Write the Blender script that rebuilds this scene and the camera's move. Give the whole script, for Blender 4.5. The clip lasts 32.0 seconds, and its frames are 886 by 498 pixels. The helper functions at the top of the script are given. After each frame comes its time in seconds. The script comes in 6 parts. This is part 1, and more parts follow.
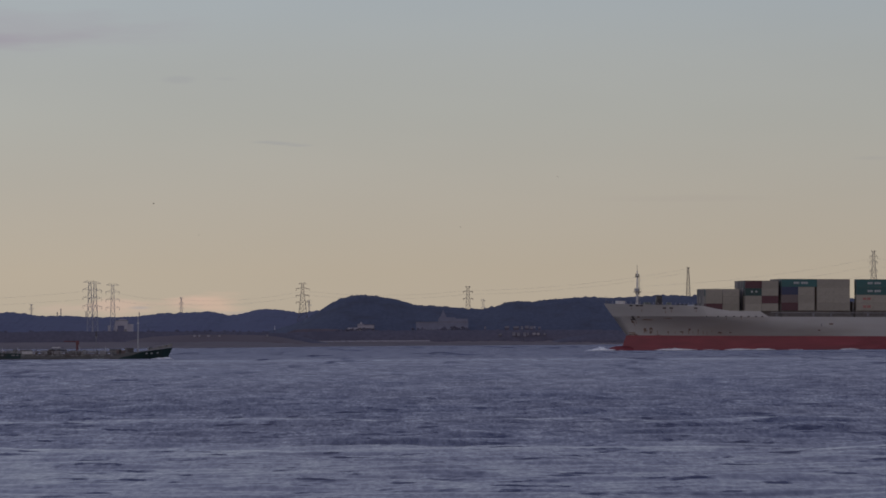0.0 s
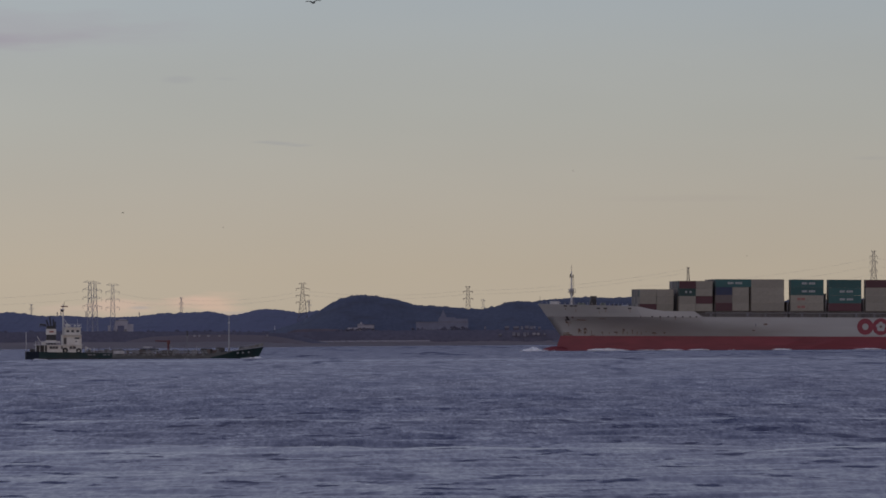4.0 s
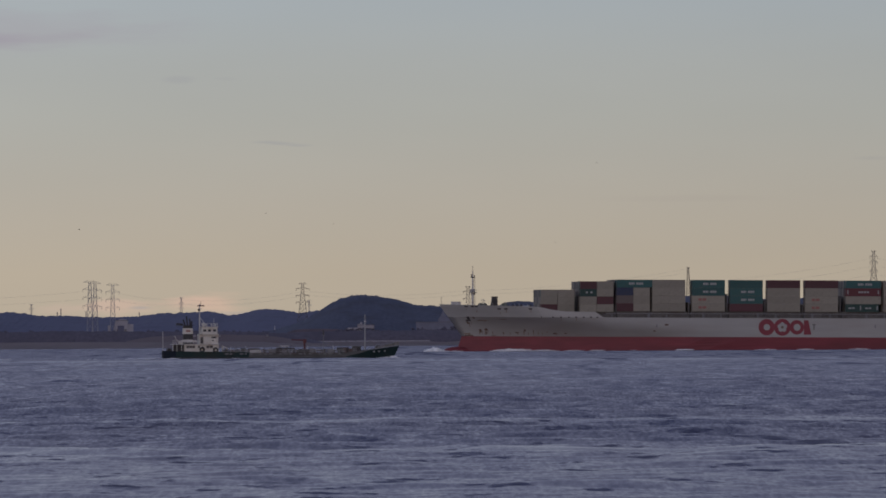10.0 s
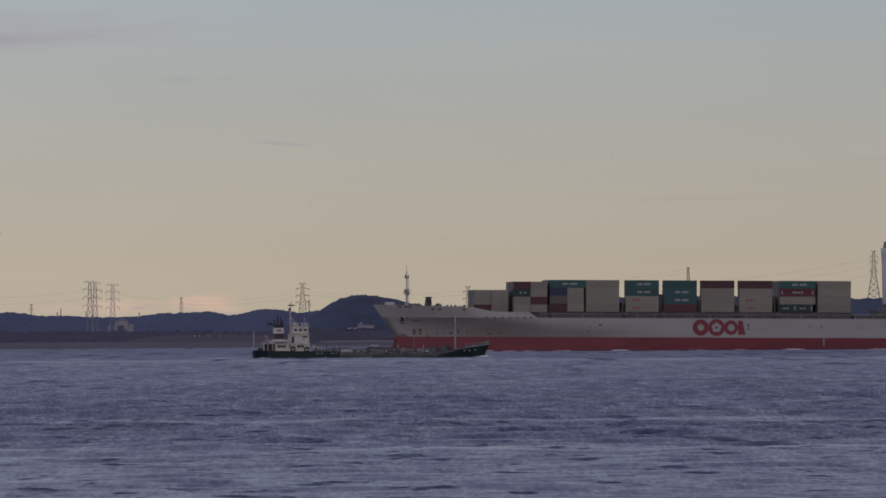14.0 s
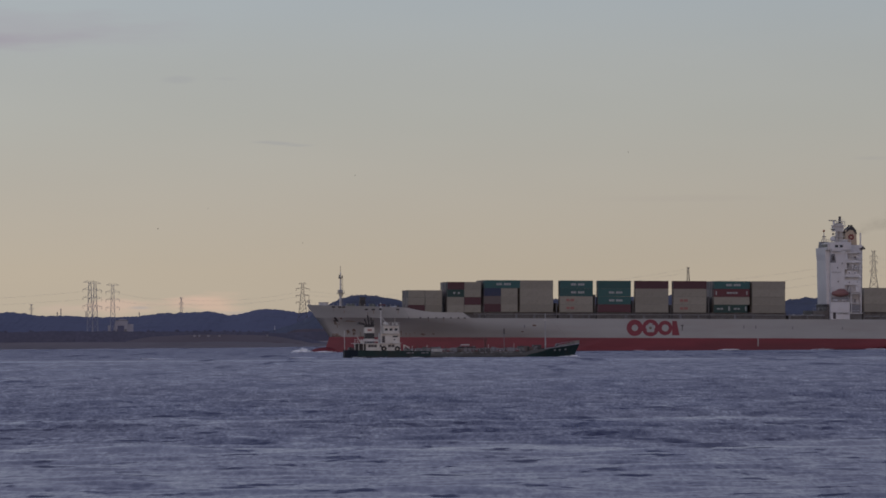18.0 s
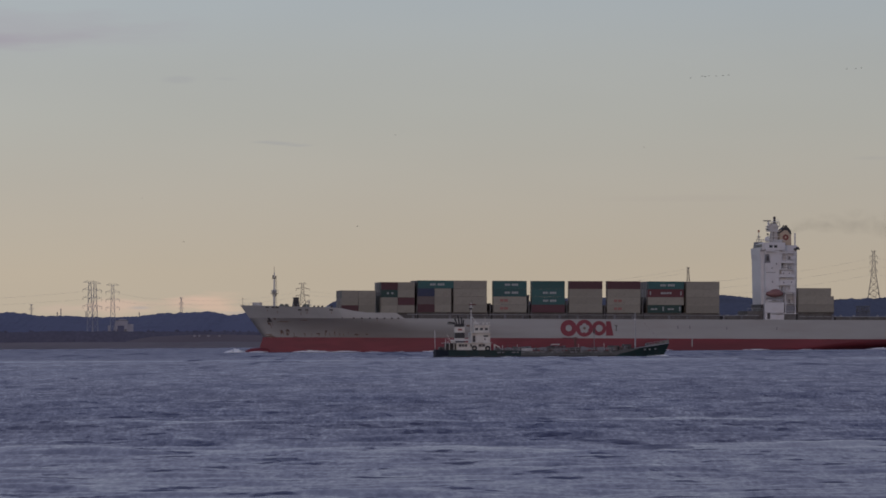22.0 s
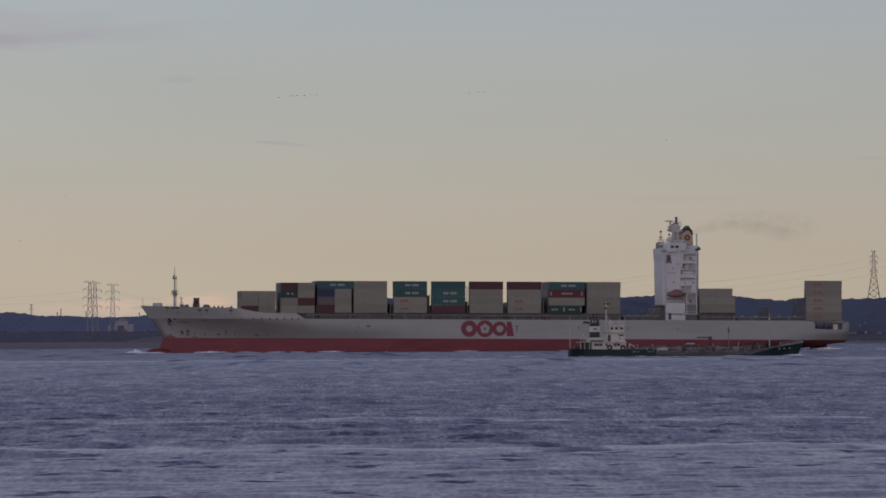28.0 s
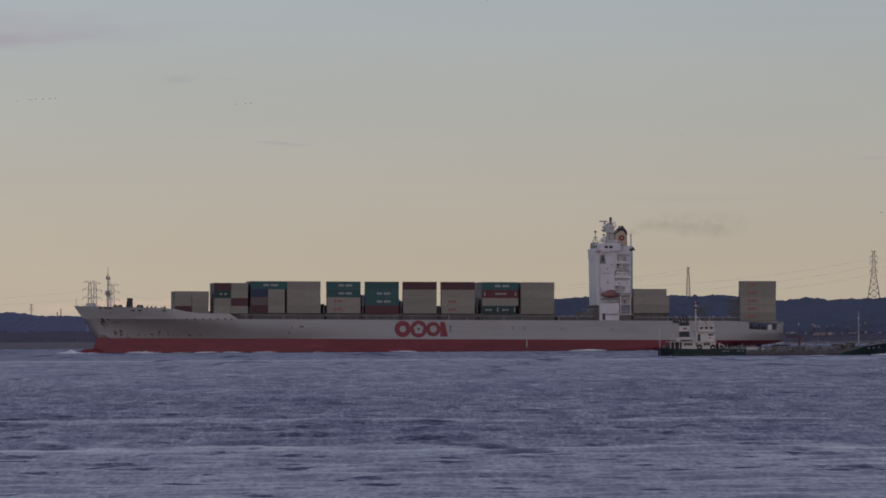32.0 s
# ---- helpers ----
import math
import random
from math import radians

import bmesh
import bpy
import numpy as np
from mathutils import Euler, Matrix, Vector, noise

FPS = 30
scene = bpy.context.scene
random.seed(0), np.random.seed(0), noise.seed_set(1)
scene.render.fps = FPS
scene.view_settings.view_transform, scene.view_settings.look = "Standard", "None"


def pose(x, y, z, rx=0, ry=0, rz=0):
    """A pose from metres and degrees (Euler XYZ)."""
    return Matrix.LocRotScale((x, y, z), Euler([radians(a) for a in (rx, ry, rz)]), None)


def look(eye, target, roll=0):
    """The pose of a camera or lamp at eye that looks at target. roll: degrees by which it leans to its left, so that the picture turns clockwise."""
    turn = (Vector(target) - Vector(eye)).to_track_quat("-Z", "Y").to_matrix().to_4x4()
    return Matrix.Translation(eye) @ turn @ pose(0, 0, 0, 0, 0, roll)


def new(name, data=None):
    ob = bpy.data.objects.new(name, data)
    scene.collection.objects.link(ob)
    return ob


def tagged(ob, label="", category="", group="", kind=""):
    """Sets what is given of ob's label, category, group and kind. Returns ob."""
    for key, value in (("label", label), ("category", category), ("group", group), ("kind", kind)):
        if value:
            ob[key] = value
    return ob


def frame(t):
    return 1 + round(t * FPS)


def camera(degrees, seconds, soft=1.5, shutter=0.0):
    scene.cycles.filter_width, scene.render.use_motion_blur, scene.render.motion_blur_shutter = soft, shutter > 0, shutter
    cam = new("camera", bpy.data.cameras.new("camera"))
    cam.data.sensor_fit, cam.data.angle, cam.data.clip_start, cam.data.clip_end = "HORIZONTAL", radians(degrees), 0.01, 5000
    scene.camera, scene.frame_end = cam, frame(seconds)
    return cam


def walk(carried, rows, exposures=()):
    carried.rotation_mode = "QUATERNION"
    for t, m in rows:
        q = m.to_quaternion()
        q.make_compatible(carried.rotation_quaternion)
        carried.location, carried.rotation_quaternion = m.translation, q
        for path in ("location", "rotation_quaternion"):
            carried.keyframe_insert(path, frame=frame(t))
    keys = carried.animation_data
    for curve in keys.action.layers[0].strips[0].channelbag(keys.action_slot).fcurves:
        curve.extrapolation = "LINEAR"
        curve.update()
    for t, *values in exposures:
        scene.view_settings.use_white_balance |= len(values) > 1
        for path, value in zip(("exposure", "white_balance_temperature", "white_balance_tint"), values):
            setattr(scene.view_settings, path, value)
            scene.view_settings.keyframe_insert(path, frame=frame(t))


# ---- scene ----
EYE = (0.0, 0.0, 5.985)
AIM = (0.0, 1000.0, 5.985 + 12.75)
cam = camera(7.476, 32.0, 1.7)
walk(cam, [(0.0, look(EYE, AIM, -0.29)), (32.0, look(EYE, AIM, -0.29))], [(0.0, -0.025), (16.0, 0.012), (32.0, 0.055)])

# ---------------------------------------------------------------- world and light
SUN_AZ, SUN_EL = radians(190.0), radians(5.0)


def build_world():
    w = bpy.data.worlds.new("dusk_sky")
    scene.world = w
    w.use_nodes = True
    nt = w.node_tree
    nt.nodes.clear()
    N, L = nt.nodes.new, nt.links.new
    out = N("ShaderNodeOutputWorld")
    bg = N("ShaderNodeBackground")
    bg.inputs[1].default_value = 1.0
    L(bg.outputs[0], out.inputs[0])
    tc = N("ShaderNodeTexCoord")
    sep = N("ShaderNodeSeparateXYZ")
    L(tc.outputs["Generated"], sep.inputs[0])
    # high sky: a clear dusk dome
    sky = N("ShaderNodeTexSky")
    sky.sky_type = "NISHITA"
    sky.sun_disc = False
    sky.sun_elevation, sky.sun_rotation = SUN_EL, SUN_AZ
    sky.air_density, sky.dust_density, sky.ozone_density = 1.0, 1.0, 2.0
    dim = N("ShaderNodeMix")
    dim.data_type, dim.blend_type = "RGBA", "MULTIPLY"
    dim.inputs["Factor"].default_value = 1.0
    L(sky.outputs[0], dim.inputs["A"])
    dim.inputs["B"].default_value = (0.10, 0.10, 0.105, 1)
    # hazy band over the horizon, by elevation
    ramp = N("ShaderNodeValToRGB")
    mr = N("ShaderNodeMapRange")
    mr.inputs["From Min"].default_value, mr.inputs["From Max"].default_value = -0.01, 0.49
    L(sep.outputs[2], mr.inputs["Value"])
    L(mr.outputs[0], ramp.inputs[0])
    el = ramp.color_ramp.elements
    stops = [(0.0, (0.455, 0.378, 0.290)), (0.039, (0.462, 0.397, 0.312)), (0.0594, (0.440, 0.402, 0.342)), (0.0844, (0.407, 0.407, 0.376)),
             (0.1006, (0.392, 0.407, 0.397)), (0.117, (0.376, 0.412, 0.432)), (0.25, (0.360, 0.392, 0.470)), (0.45, (0.338, 0.366, 0.478)),
             (0.7, (0.298, 0.321, 0.472)), (1.0, (0.238, 0.262, 0.405))]
    el[0].position, el[0].color = stops[0][0], (*stops[0][1], 1)
    el[1].position, el[1].color = stops[-1][0], (*stops[-1][1], 1)
    for p, c in stops[1:-1]:
        e = el.new(p)
        e.color = (*c, 1)
    fac = N("ShaderNodeMapRange")
    fac.interpolation_type = "SMOOTHSTEP"
    fac.inputs["From Min"].default_value, fac.inputs["From Max"].default_value = 0.35, 0.9
    fac.inputs["To Max"].default_value = 0.5
    L(sep.outputs[2], fac.inputs["Value"])
    mix = N("ShaderNodeMix")
    mix.data_type = "RGBA"
    L(fac.outputs[0], mix.inputs["Factor"])
    L(ramp.outputs[0], mix.inputs["A"])
    L(dim.outputs["Result"], mix.inputs["B"])
    col = mix.outputs["Result"]
    # thin clouds: soft streaks of haze, (bearing, elevation, half-widths, colour, strength)
    ns = N("ShaderNodeTexNoise")
    ns.inputs["Scale"].default_value, ns.inputs["Detail"].default_value = 260.0, 5.0
    mp = N("ShaderNodeMapping")
    mp.inputs["Scale"].default_value = (0.35, 0.35, 2.2)
    L(tc.outputs["Generated"], mp.inputs[0])
    L(mp.outputs[0], ns.inputs[0])
    for bx, bz, wx, wz, c, k, rag in CLOUDS:
        ex = N("ShaderNodeMath"); ex.operation = "SUBTRACT"; L(sep.outputs[0], ex.inputs[0]); ex.inputs[1].default_value = bx
        ez = N("ShaderNodeMath"); ez.operation = "SUBTRACT"; L(sep.outputs[2], ez.inputs[0]); ez.inputs[1].default_value = bz
        cx = N("ShaderNodeMath"); cx.operation = "DIVIDE"; L(ex.outputs[0], cx.inputs[0]); cx.inputs[1].default_value = wx
        cz = N("ShaderNodeMath"); cz.operation = "DIVIDE"; L(ez.outputs[0], cz.inputs[0]); cz.inputs[1].default_value = wz
        comb = N("ShaderNodeCombineXYZ"); L(cx.outputs[0], comb.inputs[0]); L(cz.outputs[0], comb.inputs[2])
        ln = N("ShaderNodeVectorMath"); ln.operation = "LENGTH"; L(comb.outputs[0], ln.inputs[0])
        ad = N("ShaderNodeMath"); ad.operation = "MULTIPLY_ADD"; L(ns.outputs[0], ad.inputs[0])
        ad.inputs[1].default_value = rag; L(ln.outputs["Value"], ad.inputs[2])
        sm = N("ShaderNodeMapRange"); sm.interpolation_type = "SMOOTHSTEP"
        sm.inputs["From Min"].default_value, sm.inputs["From Max"].default_value = rag * 0.5 + 0.05, rag * 0.5 + 1.0
        sm.inputs["To Min"].default_value, sm.inputs["To Max"].default_value = k, 0.0
        L(ad.outputs[0], sm.inputs["Value"])
        m2 = N("ShaderNodeMix"); m2.data_type = "RGBA"
        L(sm.outputs[0], m2.inputs["Factor"]); L(col, m2.inputs["A"]); m2.inputs["B"].default_value = (*c, 1)
        col = m2.outputs["Result"]
    # slow unevenness of the haze
    nb = N("ShaderNodeTexNoise")
    nb.inputs["Scale"].default_value, nb.inputs["Detail"].default_value = 22.0, 3.0
    mb = N("ShaderNodeMapping"); mb.inputs["Scale"].default_value = (0.6, 0.6, 2.5)
    L(tc.outputs["Generated"], mb.inputs[0]); L(mb.outputs[0], nb.inputs[0])
    vr = N("ShaderNodeMapRange"); vr.inputs["To Min"].default_value, vr.inputs["To Max"].default_value = 0.95, 1.05
    L(nb.outputs[0], vr.inputs["Value"])
    hs = N("ShaderNodeVectorMath"); hs.operation = "SCALE"
    L(col, hs.inputs[0]); L(vr.outputs[0], hs.inputs["Scale"])
    # the afterglow is a little stronger towards the west
    az = N("ShaderNodeMapRange")
    az.inputs["From Min"].default_value, az.inputs["From Max"].default_value = -0.16, 0.16
    az.inputs["To Min"].default_value, az.inputs["To Max"].default_value = 1.09, 0.89
    L(sep.outputs[0], az.inputs["Value"])
    gl = N("ShaderNodeVectorMath"); gl.operation = "SCALE"
    L(hs.outputs[0], gl.inputs[0]); L(az.outputs[0], gl.inputs["Scale"])
    L(gl.outputs[0], bg.inputs[0])


CLOUDS = [(-0.070, 0.0437, 0.0230, 0.0017, (0.330, 0.300, 0.350), 0.8, 0.9),
          (-0.063, 0.0455, 0.0330, 0.0040, (0.350, 0.330, 0.372), 0.45, 1.3),
          (-0.0258, 0.02862, 0.0032, 0.00034, (0.348, 0.346, 0.346), 0.6, 0.9),
          (-0.0237, 0.02840, 0.0032, 0.00036, (0.348, 0.346, 0.346), 0.6, 0.9),
          (-0.0213, 0.02812, 0.0030, 0.00032, (0.348, 0.346, 0.346), 0.5, 0.9),
          (-0.0390, 0.0379, 0.0030, 0.00070, (0.345, 0.350, 0.362), 0.42, 1.4),
          (-0.0318, 0.0380, 0.0022, 0.00040, (0.355, 0.360, 0.366), 0.25, 1.4),
          (-0.0335, 0.0048, 0.0056, 0.0022, (0.620, 0.445, 0.345), 0.75, 2.2),
          (-0.0385, 0.0050, 0.0050, 0.0018, (0.610, 0.435, 0.345), 0.7, 2.4),
          (-0.0475, 0.0045, 0.0075, 0.0017, (0.590, 0.430, 0.345), 0.7, 2.6),
          (-0.0560, 0.0042, 0.0060, 0.0013, (0.530, 0.410, 0.335), 0.5, 2.4),
          (0.063, 0.0258, 0.0040, 0.0005, (0.355, 0.345, 0.335), 0.35, 1.0),
          (-0.0447, 0.0043, 0.0024, 0.0004, (0.395, 0.350, 0.335), 0.7, 0.8),
          (-0.0300, 0.0034, 0.0060, 0.0004, (0.420, 0.365, 0.330), 0.6, 0.9),
          (0.036, 0.0200, 0.0160, 0.0007, (0.405, 0.365, 0.320), 0.3, 1.0)]
build_world()
sun = new("sun", bpy.data.lights.new("sun", "SUN"))
sun.data.energy, sun.data.angle, sun.data.color = 0.36, radians(14), (1.0, 0.76, 0.70)
sun.matrix_world = look((-900 * math.sin(SUN_AZ) * -1, 900 * math.cos(SUN_AZ), 900 * math.tan(SUN_EL) + 60), (0, 0, 60))


# ---------------------------------------------------------------- materials
def mat(name, color, rough=0.6, metal=0.0, var=0.15, grain=3.0, stain=None, stain_amt=0.0, bump=0.0, stain_scale=0.3, coord="Object", stretch=(1, 1, 1), per_object=0.0, island=0.0):
    m = bpy.data.materials.new(name)
    m.use_nodes = True
    nt = m.node_tree
    N, L = nt.nodes.new, nt.links.new
    b = nt.nodes["Principled BSDF"]
    b.inputs["Roughness"].default_value, b.inputs["Metallic"].default_value = rough, metal
    tc = N("ShaderNodeTexCoord")
    mp = N("ShaderNodeMapping")
    mp.inputs["Scale"].default_value = stretch
    L(tc.outputs[coord], mp.inputs[0])
    n1 = N("ShaderNodeTexNoise")
    n1.inputs["Scale"].default_value, n1.inputs["Detail"].default_value = grain, 4.0
    L(mp.outputs[0], n1.inputs[0])
    r1 = N("ShaderNodeMapRange")
    r1.inputs["From Min"].default_value, r1.inputs["From Max"].default_value = 0.25, 0.75
    r1.inputs["To Min"].default_value, r1.inputs["To Max"].default_value = 1 - var, 1 + var
    L(n1.outputs[0], r1.inputs["Value"])
    sc = N("ShaderNodeVectorMath"); sc.operation = "SCALE"
    sc.inputs[0].default_value = color
    L(r1.outputs[0], sc.inputs["Scale"])
    col = sc.outputs[0]
    if per_object or island:
        src = N("ShaderNodeObjectInfo").outputs["Random"] if per_object else N("ShaderNodeNewGeometry").outputs["Random Per Island"]
        r2 = N("ShaderNodeMapRange")
        k = per_object or island
        r2.inputs["To Min"].default_value, r2.inputs["To Max"].default_value = 1 - k, 1 + k
        L(src, r2.inputs["Value"])
        s2 = N("ShaderNodeVectorMath"); s2.operation = "SCALE"
        L(col, s2.inputs[0]); L(r2.outputs[0], s2.inputs["Scale"])
        col = s2.outputs[0]
    if stain:
        n2 = N("ShaderNodeTexNoise")
        n2.inputs["Scale"].default_value, n2.inputs["Detail"].default_value = stain_scale, 6.0
        L(mp.outputs[0], n2.inputs[0])
        r3 = N("ShaderNodeMapRange")
        r3.inputs["From Min"].default_value, r3.inputs["From Max"].default_value = 0.5, 0.75
        r3.inputs["To Min"].default_value, r3.inputs["To Max"].default_value = 0.0, stain_amt
        L(n2.outputs[0], r3.inputs["Value"])
        mx = N("ShaderNodeMix"); mx.data_type = "RGBA"
        L(r3.outputs[0], mx.inputs["Factor"]); L(col, mx.inputs["A"]); mx.inputs["B"].default_value = (*stain, 1)
        col = mx.outputs["Result"]
    L(col, b.inputs["Base Color"])
    if bump:
        bp = N("ShaderNodeBump")
        bp.inputs["Strength"].default_value = min(1.0, bump)
        bp.inputs["Distance"].default_value = 0.05
        L(n1.outputs[0], bp.inputs["Height"]); L(bp.outputs[0], b.inputs["Normal"])
    return m


M = {}
M["hull_grey"] = mat("grey_hull_paint", (0.366, 0.363, 0.346), 0.5, 0, 0.07, 0.12, (0.27, 0.235, 0.20), 0.45, 0.0, 0.09, stretch=(0.35, 1, 2.2))
# one bulwark paint in two tones: lit aft, shaded on the bow flare
M["bulwark_lit"] = mat("bulwark_paint_lit", (0.415, 0.41, 0.386), 0.5, 0, 0.08, 0.15, (0.32, 0.29, 0.25), 0.4, 0, 0.08, stretch=(0.4, 1, 2))
M["bulwark"] = mat("bulwark_paint_shaded", (0.375, 0.373, 0.355), 0.5, 0, 0.08, 0.15, (0.29, 0.25, 0.21), 0.55, 0, 0.08, stretch=(0.4, 1, 2))
M["hull_red"] = mat("red_antifouling", (0.185, 0.027, 0.038), 0.6, 0, 0.24, 0.22, (0.13, 0.026, 0.033), 0.75, 0, 0.08, stretch=(0.3, 1, 2.0))
M["deck"] = mat("dark_deck_steel", (0.10, 0.085, 0.08), 0.7, 0, 0.25, 0.5, (0.06, 0.06, 0.06), 0.5)
M["coaming"] = mat("grey_hatch_paint", (0.135, 0.128, 0.118), 0.65, 0, 0.25, 0.5, (0.07, 0.05, 0.04), 0.5)
M["white"] = mat("white_marine_paint", (0.62, 0.605, 0.60), 0.45, 0, 0.05, 0.5, (0.5, 0.42, 0.36), 0.3)
M["white_dull"] = mat("dull_white_paint", (0.56, 0.55, 0.53), 0.6, 0, 0.10, 0.8, (0.3, 0.22, 0.16), 0.5, 0, 0.7)
M["emblem_red"] = mat("faded_red_emblem", (0.20, 0.05, 0.04), 0.6, 0, 0.15, 1.0)
M["buff"] = mat("buff_funnel_paint", (0.47, 0.365, 0.26), 0.55, 0, 0.08, 0.6, (0.25, 0.18, 0.12), 0.3)
M["tk_white"] = mat("cream_white_paint", (0.60, 0.575, 0.52), 0.5, 0, 0.07, 0.8, (0.32, 0.22, 0.15), 0.45, 0, 0.7)
M["black"] = mat("black_paint", (0.025, 0.025, 0.028), 0.55, 0, 0.3, 1.0)
M["dark"] = mat("dark_machinery_paint", (0.055, 0.05, 0.05), 0.6, 0, 0.4, 0.8)
M["glass"] = mat("dark_window_glass", (0.02, 0.024, 0.03), 0.4, 0, 0.1, 1.0)
M["orange"] = mat("orange_lifeboat_shell", (0.24, 0.115, 0.105), 0.5, 0, 0.12, 1.0)
M["logo_red"] = mat("red_lettering_paint", (0.215, 0.028, 0.045), 0.5, 0, 0.1, 0.5)
M["rust"] = mat("rust_streak", (0.15, 0.10, 0.078), 0.85, 0, 0.4, 1.5)
M["galv"] = mat("galvanised_steel", (0.34, 0.34, 0.35), 0.5, 0.5, 0.15, 2.0)
M["galv_dark"] = mat("faded_grey_marking", (0.19, 0.19, 0.20), 0.6, 0, 0.15, 2.0)
CON = {"g": (0.262, 0.240, 0.192), "t": (0.026, 0.092, 0.088), "m": (0.085, 0.028, 0.034), "n": (0.026, 0.036, 0.075), "r": (0.13, 0.03, 0.036),
       "d": (0.016, 0.05, 0.042), "b": (0.15, 0.12, 0.11)}
CNAME = {"g": "pale grey", "t": "teal green", "m": "dark maroon", "n": "navy blue", "r": "red", "d": "dark green", "b": "brownish grey"}
for k_, c_ in CON.items():
    M["con_" + k_] = mat("container_paint_" + CNAME[k_].replace(" ", "_"), c_, 0.6, 0, 0.07, 1.2, (c_[0] * 0.6 + 0.03, c_[1] * 0.6 + 0.02, c_[2] * 0.6 + 0.015), 0.4, 0, 0.5, per_object=0.14)
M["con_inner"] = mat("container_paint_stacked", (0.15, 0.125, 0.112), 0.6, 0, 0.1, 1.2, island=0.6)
M["mark_white"] = mat("white_marking_paint", (0.33, 0.34, 0.33), 0.6, 0, 0.1, 2)
M["mark_red"] = mat("red_marking_paint", (0.30, 0.13, 0.11), 0.6, 0, 0.1, 2)
M["tk_navy"] = mat("dark_blue_stern_paint", (0.004, 0.010, 0.020), 0.9, 0, 0.2, 0.4, (0.05, 0.035, 0.03), 0.4, 0, 0.25)
M["tk_green"] = mat("dark_green_hull_paint", (0.005, 0.025, 0.024), 0.75, 0, 0.2, 0.4, (0.06, 0.035, 0.02), 0.4, 0, 0.25)
M["tk_rust"] = mat("weathered_grey_brown_hull", (0.094, 0.098, 0.094), 0.75, 0, 0.35, 0.6, (0.05, 0.034, 0.03), 0.8, 0, 0.5, stretch=(0.4, 1, 1.5))
M["tk_deck"] = mat("tanker_deck_paint", (0.13, 0.10, 0.09), 0.7, 0, 0.25, 0.7)
M["red_crane"] = mat("red_crane_paint", (0.12, 0.03, 0.032), 0.55, 0, 0.2, 1)
M["rubber"] = mat("black_rubber", (0.02, 0.02, 0.02), 0.8, 0, 0.2, 3)
M["foam"] = mat("white_sea_foam", (0.86, 0.87, 0.88), 0.9, 0, 0.15, 1.5, bump=0.5)
# woodland colours have the blue distance haze mixed in, strongest on the far ridge
M["forest_far"] = mat("far_woodland_haze_tint", (0.098, 0.106, 0.175), 0.95, 0, 0.14, 0.35, (0.078, 0.084, 0.140), 0.8, 0, 0.05)
M["forest"] = mat("wooded_hill_haze_tint", (0.074, 0.085, 0.127), 0.95, 0, 0.22, 0.4, (0.056, 0.058, 0.080), 0.9, 0, 0.06)
M["belt"] = mat("shore_foliage_haze_tint", (0.104, 0.098, 0.130), 0.95, 0, 0.2, 0.4, (0.082, 0.078, 0.106), 0.8, 0, 0.05)
M["land"] = mat("tidal_flat_sand", (0.148, 0.108, 0.108), 0.9, 0, 0.2, 0.012, (0.115, 0.092, 0.10), 0.8, 0, 0.006, stretch=(1, 0.4, 1))
M["field"] = mat("dull_brown_field", (0.125, 0.10, 0.115), 0.9, 0, 0.2, 0.1, (0.09, 0.08, 0.10), 0.8, 0, 0.06)
M["far_wall"] = mat("far_pale_wall", (0.31, 0.30, 0.335), 0.8, 0, 0.12, 0.3)
M["far_grey"] = mat("far_grey_wall", (0.20, 0.20, 0.24), 0.8, 0, 0.15, 0.3)
M["far_white"] = mat("far_white_cladding", (0.40, 0.40, 0.46), 0.8, 0, 0.1, 0.3)
M["far_pink"] = mat("far_brick_wall", (0.27, 0.22, 0.25), 0.8, 0, 0.15, 0.3)
M["far_roof"] = mat("far_roof_tiles", (0.15, 0.14, 0.16), 0.8, 0, 0.2, 0.3)
M["far_window"] = mat("far_window_glass", (0.09, 0.09, 0.11), 0.4, 0, 0.1, 0.3)
M["far_house"] = mat("far_house_render", (0.24, 0.25, 0.33), 0.85, 0, 0.15, 0.3)
M["plant"] = mat("far_plant_cladding", (0.33, 0.325, 0.365), 0.8, 0, 0.12, 0.3)
M["far_bay"] = mat("far_dark_bay", (0.11, 0.115, 0.175), 0.9, 0, 0.12, 0.3)
M["pylon"] = mat("weathered_lattice_steel", (0.29, 0.29, 0.32), 0.6, 0.2, 0.1, 1)
M["pylon_mid"] = mat("grey_lattice_steel", (0.11, 0.10, 0.105), 0.65, 0.1, 0.1, 1)
M["pylon_dark"] = mat("dark_painted_lattice", (0.07, 0.06, 0.065), 0.7, 0, 0.1, 1)
M["bow_worn"] = mat("worn_beige_bulwark", (0.25, 0.23, 0.20), 0.7, 0, 0.3, 0.9, (0.08, 0.07, 0.06), 0.6, 0, 0.8)
M["deck_green"] = mat("grey_green_machinery_paint", (0.13, 0.15, 0.13), 0.6, 0, 0.3, 0.9)
# mast paint darkened for shade on platforms, rails and fittings, with brown stains
M["mast_shade"] = mat("shaded_mast_paint", (0.23, 0.22, 0.205), 0.6, 0, 0.25, 0.8, (0.12, 0.09, 0.07), 0.6, 0, 0.6)
M["dish_orange"] = mat("faded_orange_dish", (0.42, 0.17, 0.09), 0.6, 0, 0.1, 2)
M["castle"] = mat("far_castle_stone", (0.17, 0.177, 0.232), 0.8, 0, 0.12, 0.3)
M["rust_faint"] = mat("faint_rust_bloom", (0.24, 0.19, 0.15), 0.8, 0, 0.2, 0.8)
M["bird"] = mat("dark_bird_feathers", (0.03, 0.028, 0.026), 0.9, 0, 0.2, 5)


